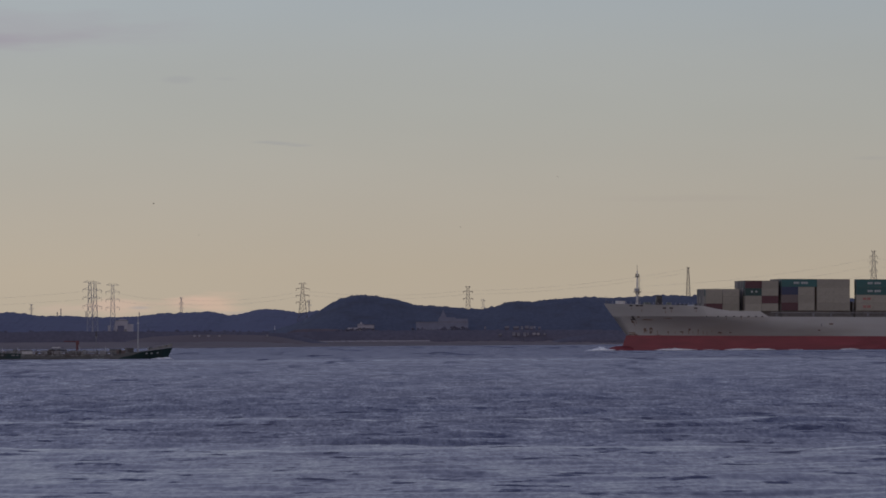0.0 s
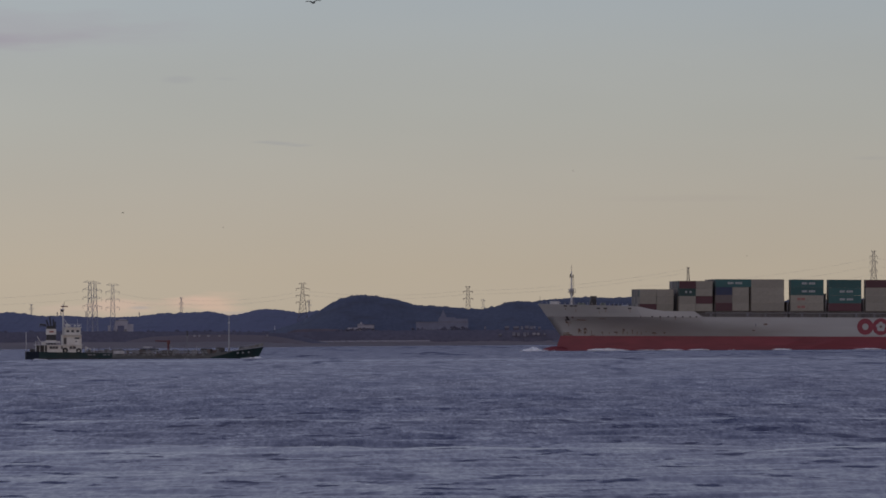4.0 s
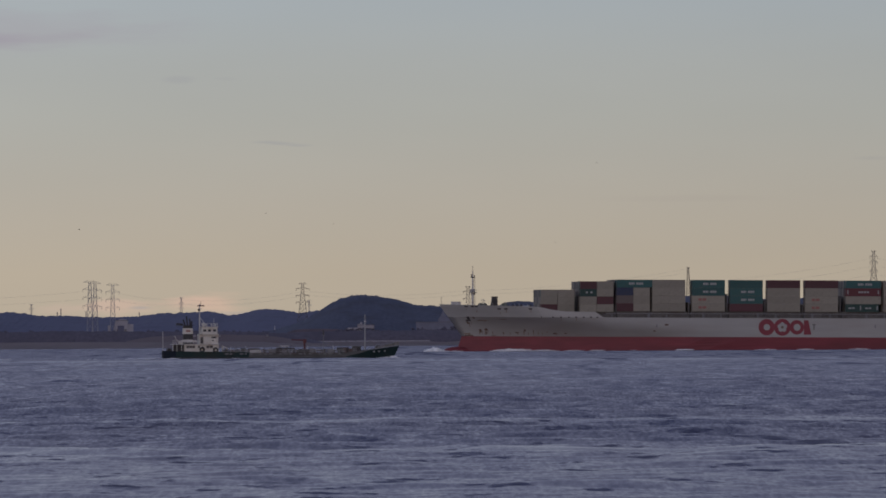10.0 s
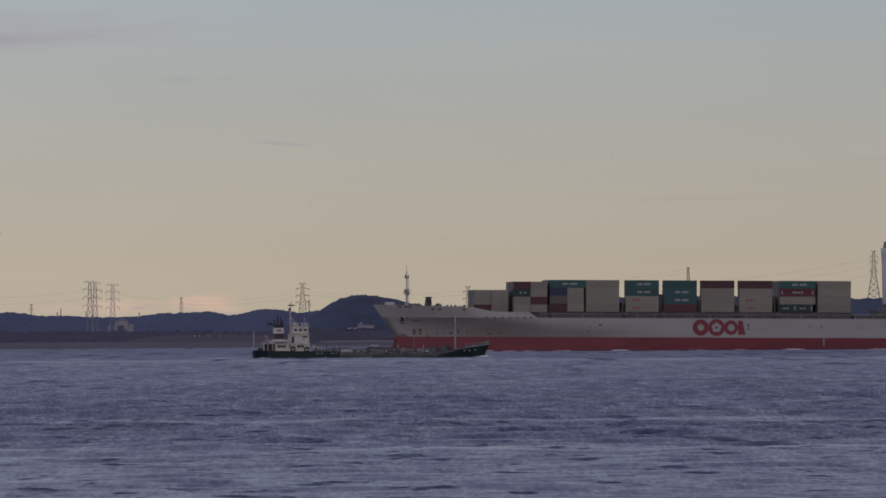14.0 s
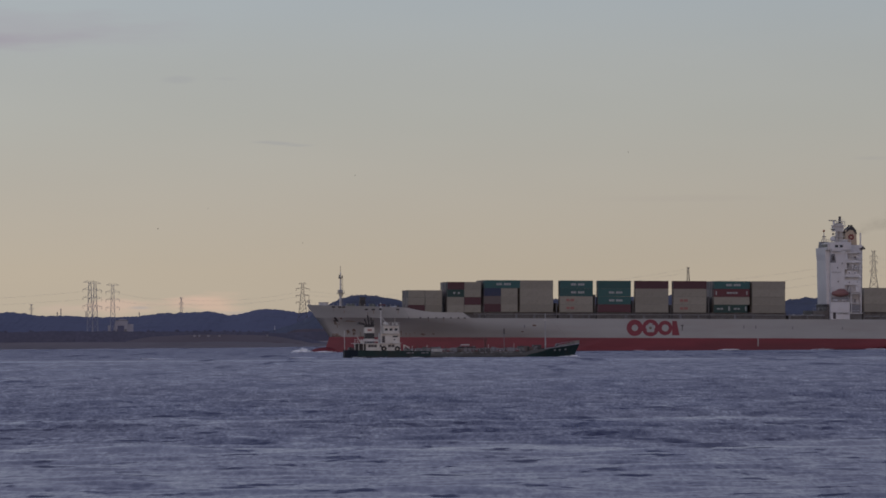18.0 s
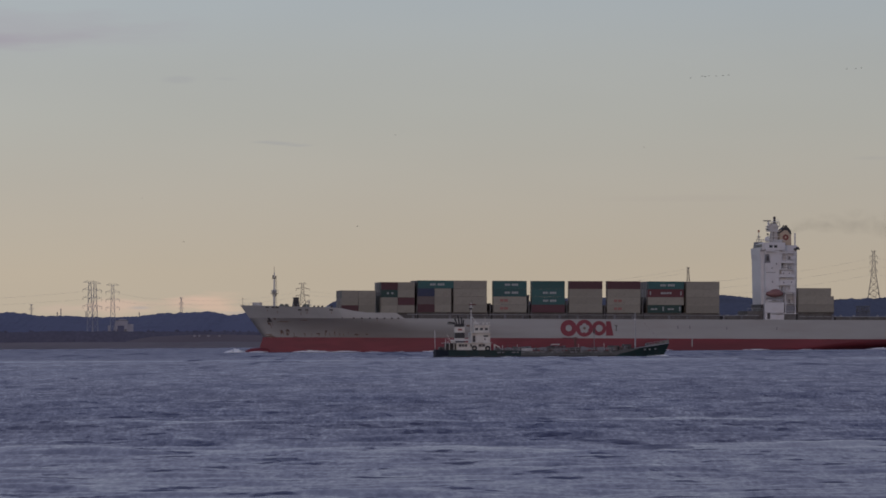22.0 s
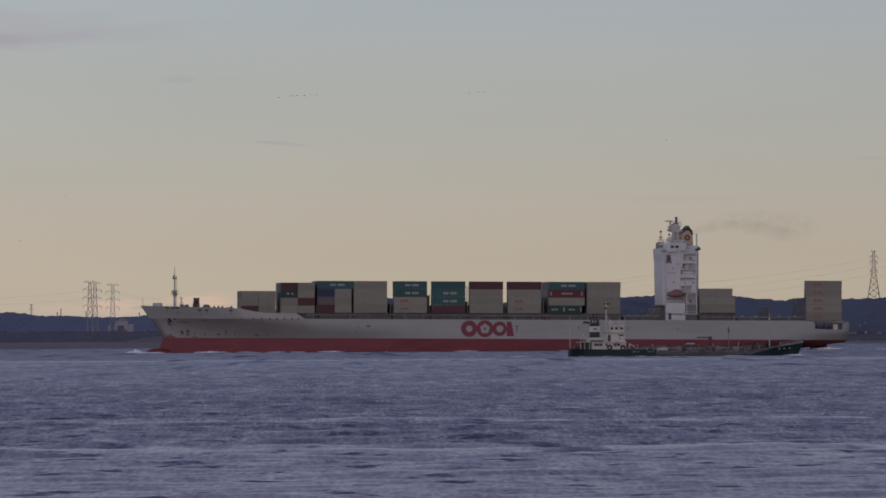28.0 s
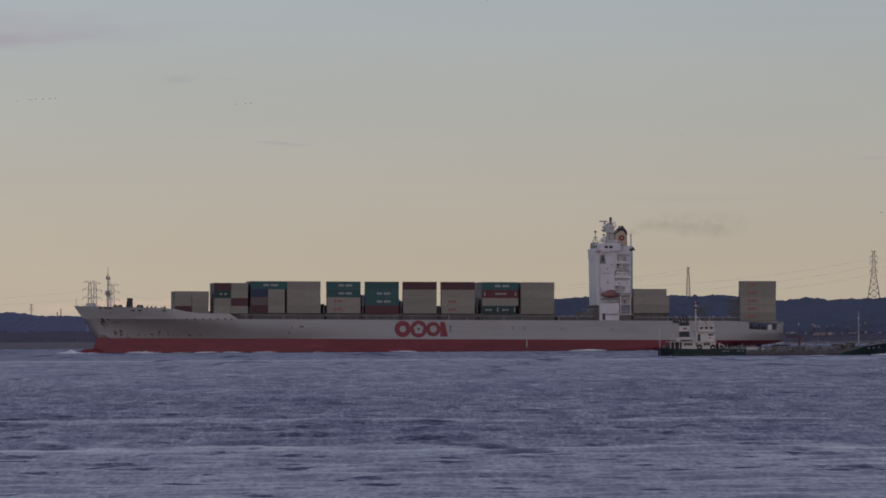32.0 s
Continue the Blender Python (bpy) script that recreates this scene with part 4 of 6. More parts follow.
    for x, z, w, h in ((15.5, 1.9, 0.9, 1.6), (17.6, 2.6, 1.1, 0.9), (17.7, 1.2, 0.8, 1.0), (24.0, 1.3, 0.5, 0.7), (29.0, 1.4, 1.2, 0.5), (31.8, 2.2, 0.7, 1.1), (35.0, 2.0, 0.4, 0.8), (43.0, 1.1, 1.6, 0.5),
                       (11.5, 0.3, 3.2, 0.5), (20.5, 0.2, 1.4, 0.3), (84.4, 4.5, 1.2, 0.5), (80.0, 2.2, 0.7, 0.4), (47.0, 1.2, 0.9, 0.5), (10.6, 5.2, 0.7, 1.6), (12.6, 6.9, 0.8, 0.9)):
        on_hull("rust_stain", x, z, w, h, M["rust"])
    for x, z, w, h in ((11.4, 4.4, 0.28, 2.2), (12.0, 4.9, 0.2, 1.6), (15.2, 1.7, 0.3, 2.0), (16.2, 1.5, 0.22, 1.5), (17.4, 1.5, 0.35, 2.0), (18.3, 1.9, 0.2, 1.3), (24.2, 0.9, 0.25, 1.2), (29.4, 0.9, 0.3, 1.1),
                       (31.6, 1.3, 0.35, 1.7), (33.2, 1.1, 0.22, 1.3), (35.1, 1.3, 0.3, 1.5), (38.4, 1.0, 0.25, 1.2), (43.4, 0.8, 0.3, 0.9), (22.0, 8.9, 0.2, 1.2), (13.5, 9.6, 0.2, 1.4), (9.8, 10.2, 0.15, 1.0), (24.2, 9.4, 0.18, 1.3), (33.2, 9.3, 0.18, 1.2), (44.6, 6.4, 0.2, 1.3), (50.3, 6.5, 0.2, 1.0),
                       (20.1, 1.2, 0.25, 1.4), (26.6, 1.0, 0.2, 1.0), (36.9, 1.1, 0.25, 1.3), (40.1, 1.6, 0.2, 1.0)):
        on_hull("rust_streak", x, z, w, h, M["rust_faint"], "brown rust streak")
    for x, z, w, h in ((16.0, 5.9, 3.6, 0.7), (23.0, 6.4, 2.4, 0.35), (10.9, 1.0, 2.0, 0.5)):
        on_hull("rust_stain", x, z, w, h, M["rust_faint"], "faint brown smear")
    for x in (41.5, 44.5, 47.5, 50.2, 53.0, 55.8, 58.2):
        on_hull("fairlead", x, 7.25, 0.7, 0.45, M["dark"])
    for x in (9.6, 11.8, 13.2, 21.5, 24.0, 33.0):
        on_hull("fairlead", x, 10.3 if x > 20 else 11.2, 1.3, 0.55, M["dark"])
    # forecastle
    m_ = part("foremast", rod((12.8, 0, 10.6), (12.8, 0, 24.4), 0.46, None, 10, 0.2), M["white_dull"], s, "pale steel foremast with lamp platform")
    part("mast_top", rod((12.8, 0, 24.4), (12.8, 0, 26.6), 0.09), M["mast_shade"], m_)
    part("platform", box(11.5, 14.3, -1.2, 1.2, 16.3, 16.55), M["mast_shade"], m_)
    part("lamp_house", box(11.9, 13.7, -0.8, 0.8, 16.6, 17.7, bevel=0.2), M["galv"], m_)
    for z in (17.2, 17.7):
        part("platform_rail", box(11.55, 14.25, -1.2, -1.14, z, z + 0.06), M["mast_shade"], m_)
    for x in (11.6, 12.5, 13.4, 14.2):
        part("rail_post", rod((x, -1.17, 16.6), (x, -1.17, 17.75), 0.05, None, 4), M["mast_shade"], m_)
    part("platform_bracket", prism([(12.0, 16.2), (13.9, 16.2), (12.9, 14.7), (12.6, 14.7)], -0.15, 0.15), M["mast_shade"], m_)
    part("lamp_bracket", box(12.0, 13.6, -0.4, 0.4, 22.0, 22.3), M["dark"], m_)
    part("mast_lamp", rod((12.3, -0.3, 22.3), (12.3, -0.3, 23.3), 0.2, None, 8), M["dark"], m_)
    part("mast_lamp", rod((13.4, -0.3, 22.3), (13.4, -0.3, 23.1), 0.2, None, 8), M["dark"], m_)
    for x in (13.45, 13.8):
        part("ladder_stile", rod((x, -0.2, 11.0), (x - 0.2, -0.2, 22.2), 0.05, None, 4), M["mast_shade"], m_)
    for z in np.arange(11.4, 22, 0.8):
        part("ladder_rung", box(13.25, 13.75, -0.24, -0.16, z, z + 0.06), M["mast_shade"], m_)
    j = part("jackstaff", rod((1.0, 0, 11.6), (0.9, 0, 14.6), 0.07, None, 6), M["mast_shade"], s, "short staff at the stem")
    part("truck", ball((0.9, 0, 14.65), 0.13, None, 1), M["mast_shade"], j)
    k_ = part("bow_locker", box(4.7, 8.1, -1.6, 1.6, 11.4, 12.9, bevel=0.12), M["white_dull"], s, "white locker on the forecastle")
    part("locker_lid", box(4.6, 8.2, -1.7, 1.7, 12.9, 13.02, bevel=0.04), M["white_dull"], k_)
    v = part("vent_house", prism([(19.4, 10.6), (22.2, 10.6), (21.9, 14.9), (20.1, 14.9)], -2.4, 0.4), M["dark"], s, "dark ventilator housing on forecastle")
    part("vent_cowl", box(19.9, 22.1, -2.6, 0.6, 14.5, 15.0, bevel=0.12), M["dark"], v)
    part("vent_flap", box(20.3, 21.8, -2.5, -2.38, 12.2, 13.8), M["black"], v)
    for x, y in ((15.4, -3.5), (17.6, 3.0), (24.2, -4.0), (25.4, 3.0)):
        wl = part("windlass", rod((x, y - 1.4, 11.7), (x, y + 1.4, 11.7), 0.62, None, 12), M["deck_green"], s, "grey-green anchor windlass")
        for yy in (y - 1.5, y + 1.4):
            part("flange", rod((x, yy, 11.7), (x, yy + 0.12, 11.7), 0.85, None, 12), M["deck_green"], wl)
        part("bed", box(x - 1.1, x + 1.1, y - 1.6, y + 1.6, 10.6, 11.1, bevel=0.06), M["dark"], wl)
    for x in (27, 28.5, 30, 33.5):
        part("bollard", rod((x, -11.5, 10.6), (x, -11.5, 11.9), 0.35, None, 8), M["dark"], s)
    part("breakwater", prism([(31.6, 10.6), (34.0, 10.6), (33.6, 11.6), (33.0, 11.6)], -11, 11), M["hull_grey"], s)
    # rails along the forecastle and the main deck
    post = mesh("bow_rail_post", rod((0, 0, -0.05), (0, 0, 0.9), 0.05, None, 4), M["white_dull"])
    for x in np.arange(1.5, 33, 1.6):
        part("bow_rail_post", post, None, s, at=pose(x, -(ship_half(x, 12)[0] - 0.15), ship_top(x)))
    for z in (7.8, 8.3):
        part("deck_rail", box(57.8, 252.5, -15.95, -15.90, z, z + 0.05), M["galv_dark"], s)
    post = mesh("rail_post", rod((0, 0, 6.9), (0, 0, 8.35), 0.035, None, 4), M["galv_dark"])
    for x in np.arange(61, 252, 2.1):
        part("rail_post", post, None, s, at=pose(x, -15.92, 0))
    # hatch coamings, covers, stanchions under the stacks
    for a, b, zt in ((36.6, 50.0, 9.35), (50.9, 64.9, 9.35), (65.6, 92.2, 9.6), (93.4, 107.0, 9.6), (107.8, 121.4, 9.6), (122.0, 135.6, 9.6), (136.4, 150.0, 9.6), (150.8, 180.0, 9.6),
                     (181.0, 193.5, 8.6), (209.0, 222.8, 10.1), (223.6, 236.2, 8.5), (237.0, 249.4, 8.5)):
        part("hatch_coaming", box(a + 0.3, b - 0.3, -14.6, 14.6, 6.9, zt - 0.7), M["coaming"], s)
        part("hatch_cover", box(a, b, -14.8, 14.8, zt - 0.65, zt, bevel=0.08), M["coaming"], s)
        for x in np.linspace(a + 0.6, b - 0.6, 5):
            part("stanchion", box(x - 0.2, x + 0.2, -15.4, -15.0, 6.9, zt - 0.02), M["coaming"], s)
    for x, zt in ((65.2, 12.2), (92.85, 13.0), (107.4, 16.2), (121.75, 14.0), (136.0, 12.3), (150.4, 15.5), (222.9, 14.2), (236.6, 12.6), (249.55, 15.8)):
        steel = M["coaming"]
        lb = part("lashing_bridge", box(x - 0.35, x + 0.35, -15.4, 15.4, zt - 0.25, zt), steel, s, "dark open steel lashing bridge")
        r_ = 0.16 if x < 200 else 0.08
        for y in np.arange(-15.2, 15.3, 2.53 if x < 200 else 3.8):
            part("lashing_post", box(x - r_, x + r_, y - r_, y + r_, 6.9, zt - 0.25), steel, lb)
        for y in np.arange(-15.2, 13, 5.06):
            part("lashing_brace", rod((x, y, 7.4), (x, y + 2.53, zt - 0.4), 0.09, None, 4), steel, lb)
            part("lashing_brace", rod((x, y + 5.06, 7.4), (x, y + 2.53, zt - 0.4), 0.09, None, 4), steel, lb)
        if zt > 12.5:
            part("mid_walkway", box(x - 0.35, x + 0.35, -15.4, 15.4, 10.4, 10.6), steel, lb)
        if x < 200:
            part("lashing_panel", box(x - 0.1, x + 0.1, -15.0, 15.0, 9.3, zt - 0.3), steel, lb)
        part("bridge_rail", box(x - 0.33, x + 0.33, -15.38, -15.32, zt + 0.9, zt + 0.98), steel, lb)
    part("fire_main", rod((61.5, -15.55, 8.75), (194.5, -15.55, 8.75), 0.11, None, 6), M["galv"], s, "pale pipe along the deck edge")
    part("fire_main", rod((210.0, -15.3, 8.45), (248.5, -15.3, 8.45), 0.11, None, 6), M["galv"], s, "pale pipe along the deck edge")
    for i, x in enumerate(np.arange(63.5, 250, 6.9)):
        if not 194 < x < 210:
            part("deck_fitting", box(x, x + (0.5, 1.3, 0.8)[i % 3], -15.75, -15.0, 6.9, (8.5, 8.1, 9.0)[i % 3], bevel=0.06), (M["galv_dark"], M["coaming"], M["galv_dark"])[i % 3], s)
    for x in (183, 186.5, 190, 226, 231, 240, 246):
        part("deck_vent", rod((x, -13.0, 8.4), (x, -13.0, 9.1), 0.4, None, 8), M["galv"], s)
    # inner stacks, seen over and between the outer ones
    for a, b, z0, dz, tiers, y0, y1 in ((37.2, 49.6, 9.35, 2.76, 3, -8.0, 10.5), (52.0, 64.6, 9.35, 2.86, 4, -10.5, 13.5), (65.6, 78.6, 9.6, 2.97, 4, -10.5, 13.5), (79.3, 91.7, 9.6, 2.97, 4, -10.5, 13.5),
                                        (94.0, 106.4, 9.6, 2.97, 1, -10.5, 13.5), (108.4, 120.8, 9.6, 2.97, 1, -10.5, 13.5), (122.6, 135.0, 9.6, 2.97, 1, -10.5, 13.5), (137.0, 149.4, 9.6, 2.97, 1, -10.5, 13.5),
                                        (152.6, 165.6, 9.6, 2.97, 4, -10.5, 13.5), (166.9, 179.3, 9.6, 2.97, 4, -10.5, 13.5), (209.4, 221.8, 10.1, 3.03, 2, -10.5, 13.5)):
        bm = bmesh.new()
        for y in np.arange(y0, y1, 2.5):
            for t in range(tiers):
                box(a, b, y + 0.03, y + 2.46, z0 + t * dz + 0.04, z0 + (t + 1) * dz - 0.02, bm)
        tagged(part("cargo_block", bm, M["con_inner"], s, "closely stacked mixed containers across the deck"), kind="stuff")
    build_house(s)
    return s


def build_house(s):
    W = M["white"]
    h = part("deckhouse", box(197.2, 202.6, -13, 13, 6.9, 33.4, bevel=0.15), W, s, "tall white accommodation block")
    part("front_block", prism([(196.25, 13.0), (197.25, 13.0), (197.25, 33.4), (195.55, 33.4), (195.6, 31.8), (195.85, 29.5), (196.05, 20.0)], -9.5, 13), W, h, "white front of the house flaring out under the bridge")
    part("lower_front", box(195.7, 197.25, -12.4, 13, 6.9, 13.0), M["dark"], h, "dark lower front behind the last hatch")
    part("lower_ledge", box(195.2, 197.3, -12.6, 13, 12.7, 13.0), M["galv_dark"], h)
    part("deckhouse_rear", box(202.6, 208.2, -11.3, 11.3, 6.9, 33.4), W, h)
    # open galleries at the rear corner: slabs, solid bulwarks, screens, rails, stairs
    for z, x0, th in ((32.2, 202.0, 0.28), (28.6, 202.4, 0.28), (26.1, 202.4, 0.22), (23.2, 201.2, 0.26), (20.2, 201.6, 0.26), (17.6, 202.4, 0.24), (12.6, 202.4, 0.24), (15.2, 202.4, 0.24)):
        part("gallery_deck", box(x0, 208.9, -13.25, 13.1, z, z + th), W, h)
        part("gallery_rail", box(202.6, 208.8, -13.1, -13.04, z + 1.0, z + 1.1), W, h)
        for x in np.arange(202.8, 208.8, 1.18):
            part("rail_post", rod((x, -13.07, z + th), (x, -13.07, z + 1.05), 0.045, None, 4), W, h)
    for x0, x1, z0, z1 in ((202.6, 208.5, 28.85, 29.5), (202.6, 208.5, 23.45, 24.4), (203.4, 207.2, 24.4, 25.6), (202.6, 208.5, 20.45, 22.1), (206.6, 208.5, 17.8, 20.2), (202.6, 203.6, 29.5, 32.2), (202.6, 203.3, 26.3, 28.6),
                           (206.9, 208.5, 30.0, 31.2)):
        part("gallery_screen", box(x0, x1, -13.05, -12.9, z0, z1), W, h)
    part("corner_post", box(208.2, 208.7, -13.02, -12.55, 6.9, 33.4), W, h)
    part("inner_post", box(205.3, 205.55, -12.9, -12.6, 17.8, 33.4), W, h)
    for x, z in ((204.2, 24.75), (204.2, 21.2), (206.4, 24.75), (207.3, 21.4)):
        part("porthole", rod((x, -13.1, z), (x, -12.86, z), 0.24, None, 10), M["dark"], h)
    for x0, x1, z in ((203.4, 206.8, 26.2), (206.9, 203.6, 29.0), (203.4, 206.8, 17.9), (206.9, 203.6, 23.4)):
        st_ = part("stairway", prism([(x0, z), (x0 + 0.35, z), (x1 + 0.35, z + 2.4), (x1, z + 2.4)], -12.7, -12.6), M["white_dull"], h)
        part("stair_rail", rod((x0, -12.75, z + 1.0), (x1, -12.75, z + 3.3), 0.06, None, 4), M["white_dull"], st_)
        for k in range(8):
            u = (k + 0.5) / 8
            part("tread", box(x0 + (x1 - x0) * u, x0 + (x1 - x0) * u + 0.3, -12.6, -11.9, z + 2.4 * u, z + 2.4 * u + 0.05), M["white_dull"], st_)
    for x, z in ((203.6, 18.4), (206.3, 13.4), (203.6, 27.0), (206.3, 29.5), (203.8, 16.0)):
        part("door", box(x, x + 0.75, -11.36, -11.26, z - 0.3, z + 1.5), M["galv_dark"], h)
    for z in (27.6, 30.2):
        part("gallery_locker", box(206.0, 207.3, -12.3, -11.5, z - 1.2, z, bevel=0.05), M["galv"], h)
    # bridge
    b = part("bridge", box(196.8, 204.8, -13.2, 2.4, 33.4, 36.3, bevel=0.12), W, s, "white wheelhouse with dark windows")
    part("bridge_front", box(195.9, 196.9, -12.6, 1.6, 33.4, 36.0, bevel=0.1), W, b)
    part("wing_deck", box(195.55, 204.8, 2.4, 13.2, 33.4, 34.1, bevel=0.06), W, b)
    part("wing_bulwark", box(195.5, 195.7, -12.6, 13.2, 33.4, 34.3), W, b)
    part("bridge_wing", prism([(197.4, 32.9), (200.6, 32.9), (200.6, 34.1), (197.0, 34.1)], -14.6, -13.2), W, b)
    # flat grey plate with a dark core stands in for the shaded recess
    part("wing_bracket", prism([(196.9, 28.6), (199.2, 28.6), (198.7, 31.9), (197.2, 31.9)], -13.06, -12.9), M["galv_dark"], b, "grey plate drawn as the shaded recess under bridge wing")
    part("recess_window", prism([(197.6, 29.4), (198.6, 29.4), (198.4, 31.2), (197.8, 31.2)], -13.12, -13.05), M["dark"], b)
    for x in (198.7, 200.5):
        part("bridge_window", box(x, x + 1.25, -13.26, -13.16, 34.35, 35.3), M["glass"], b)
    for y in np.arange(-12, 1.0, 2.0):
        part("bridge_window", box(195.82, 195.92, y - 0.8, y + 0.8, 34.5, 35.6), M["glass"], b)
    for x, z in ((199.6, 26.4), (199.8, 21.2), (201.3, 28.0)):
        part("porthole", box(x, x + 0.35, -13.06, -12.98, z, z + 0.55), M["dark"], h)
    # thin dark line across the side wall
    part("awning_line", box(197.6, 201.0, -13.1, -12.95, 24.9, 25.05), M["dark"], h)
    # bridge roof: rails, masts, domes
    for y in (-13.0, 2.2):
        part("roof_rail", box(197, 204.6, y - 0.03, y + 0.03, 37.2, 37.3), W, b)
    for x in np.arange(197.2, 204.8, 1.5):
        part("rail_post", rod((x, -13, 36.3), (x, -13, 37.3), 0.05, None, 4), W, b)
    part("signal_locker", box(196.3, 198.9, 3.4, 11, 34.1, 36.7, bevel=0.1), M["galv_dark"], b)
    part("wing_console", box(196.4, 197.4, 11.4, 12.8, 34.1, 35.6, bevel=0.1), M["galv"], b)
    part("signal_post", rod((197.8, 8, 36.6), (197.8, 8, 40.9), 0.16, None, 6), M["white_dull"], b)
    part("signal_lamp", ball((197.8, 8, 40.9), 0.5, None, 2, (1, 1, 0.9)), M["dish_orange"], b, "faded orange dome on the post", True)
    part("signal_bracket", box(197.1, 198.6, 7.7, 8.3, 38.6, 38.85), M["mast_shade"], b)
    for dx in (-0.5, 0.5):
        part("signal_leg", rod((197.8 + dx * 1.6, 8, 36.6), (197.8, 8, 39.6), 0.08, None, 5), M["mast_shade"], b)
    for x in (197.0, 197.9, 198.8):
        part("locker_window", box(x - 0.5, x + 0.1, 3.33, 3.42, 35.3, 36.2), M["dark"], b)
    for x in (196.8, 197.8, 198.8, 199.7):
        part("locker_rail_post", rod((x - 0.6, 3.5, 36.7), (x - 0.6, 3.5, 37.7), 0.06, None, 4), M["mast_shade"], b)
    part("locker_rail", box(196.2, 199.2, 3.47, 3.53, 37.6, 37.7), M["mast_shade"], b)
    for x, y, zt in ((199.9, -9.0, 40.6), (200.7, -10.5, 39.2), (204.0, -11.0, 39.0), (200.2, 1.0, 40.2)):
        part("whip_aerial", rod((x, y, 36.3), (x, y, zt), 0.07, None, 5, 0.04), M["mast_shade"], b)
    for x, y in ((203.0, -8.0), (204.2, -6.5), (201.6, -7.0)):
        part("roof_box", box(x - 0.5, x + 0.5, y - 0.5, y + 0.5, 36.3, 37.5, bevel=0.06), M["white_dull"], b)
    part("satellite_dome", ball((199.2, -4, 37.6), 0.9, None, 2, (1, 1, 1.15)), W, b, "white satellite dome", True)
    m = part("radar_mast", prism([(200.5, 36.3), (203.9, 36.3), (203.2, 43.2), (201.6, 43.2)], -1.0, 1.0), M["white_dull"], s, "white radar mast with scanners")
    part("mast_pole", rod((202.6, 0, 43.0), (202.6, 0, 45.9), 0.22, None, 8, 0.15), M["white_dull"], m)
    for z, a, c in ((38.6, 200.2, 204.2), (40.6, 199.8, 204.0), (42.6, 199.6, 204.6), (44.2, 201.6, 204.0)):
        part("platform", box(a, c, -2.2, 2.2, z, z + 0.25), W, m)
        part("platform_rail", box(a, c, -2.2, -2.14, z + 0.9, z + 1.0), W, m)
    part("mast_shoulder", prism([(200.3, 40.8), (203.6, 40.8), (204.0, 42.4), (203.2, 43.6), (200.6, 43.6), (199.7, 42.4)], -1.5, 1.5), M["white_dull"], m)
    part("mast_head", box(202.15, 203.05, -0.35, 0.35, 43.8, 46.3, bevel=0.1), M["dark"], m)
    part("floodlight", box(199.5, 200.2, -1.6, -1.0, 39.2, 39.9, bevel=0.08), M["dark"], m)
    part("radar_scanner", box(198.4, 201.3, -0.4, 0.4, 44.5, 44.9, bevel=0.08), M["mast_shade"], m)
    part("radar_turret", rod((200.3, 0, 43.4), (200.3, 0, 44.7), 0.4, None, 8), W, m)
    part("radar_scanner", box(201.4, 203.8, -0.3, 0.3, 43.6, 43.9, bevel=0.08), M["mast_shade"], m)
    for x, z0, z1 in ((201.0, 42.8, 44.0), (204.2, 42.8, 44.4), (200.3, 40.8, 42.0), (203.8, 38.8, 40.0)):
        part("mast_aerial", rod((x, -1.8, z0), (x, -1.8, z1), 0.09, None, 5), M["mast_shade"], m)
    part("mast_ladder", box(201.9, 202.3, -1.08, -1.0, 36.4, 43.0), M["mast_shade"], m)
    part("horn", rod((200.0, -1.4, 41.2), (199.2, -1.6, 41.2), 0.14, None, 8, 0.3), M["dark"], m)
    part("yard", box(199.6, 200.0, -4.5, 4.5, 41.6, 41.8), W, m)
    f = part("funnel", prism([(204.0, 33.4), (208.6, 33.4), (208.3, 39.9), (207.4, 41.2), (204.2, 41.2)], -4.2, 4.2), M["buff"], s, "buff funnel with a dark round emblem")
    part("emblem", prism([(206.3 + 1.15 * math.cos(i * 0.4488), 38.4 + 1.15 * math.sin(i * 0.4488)) for i in range(14)], -4.26, -4.2), M["emblem_red"], f)
    part("emblem_centre", prism([(206.3 + 0.4 * math.cos(i * 0.6283), 38.4 + 0.4 * math.sin(i * 0.6283)) for i in range(10)], -4.3, -4.25), M["buff"], f)
    part("funnel_cap", prism([(203.9, 40.0), (205.0, 41.6), (206.0, 42.4), (207.2, 42.3), (208.2, 41.0), (208.5, 39.6), (207.9, 39.6), (207.0, 41.0), (205.6, 41.1), (204.6, 40.2)], -4.3, 4.3), M["black"], f, "black funnel top")
    for x, y in ((205.2, -1.6), (206.2, 0.0), (206.9, 1.6)):
        part("exhaust_pipe", rod((x, y, 41.2), (x + 0.7, y, 43.0), 0.3, None, 8), M["black"], f)
    part("engine_casing", box(204.8, 210.4, -5.5, 5.5, 6.9, 35.4), W, s)
    part("vent_post", rod((209.7, -5, 35.4), (209.7, -5, 40.0), 0.28, None, 8), W, s)
    part("stores_crane", rod((208.6, -12.6, 33.4), (209.6, -13.4, 34.6), 0.45, None, 8), M["dark"], s, "dark stores crane")
    part("crane_arm", box(208.0, 210.2, -13.8, -13.2, 33.6, 34.2, bevel=0.1), M["dark"], s)
    e = part("deck_store", box(190.4, 196.4, -12.6, 12.0, 7.0, 10.5, bevel=0.1), M["coaming"], s, "dark deck store before the house")
    part("store_vent", rod((193, -10, 10.5), (193, -10, 11.5), 0.4, None, 8), M["galv_dark"], e)
    part("store_rail", box(190.5, 196.3, -12.6, -12.54, 11.4, 11.5), M["galv"], e)
    for x in (190.6, 192.4, 194.2, 196.1):
        part("rail_post", box(x, x + 0.08, -12.6, -12.52, 10.5, 11.45), M["galv"], e)
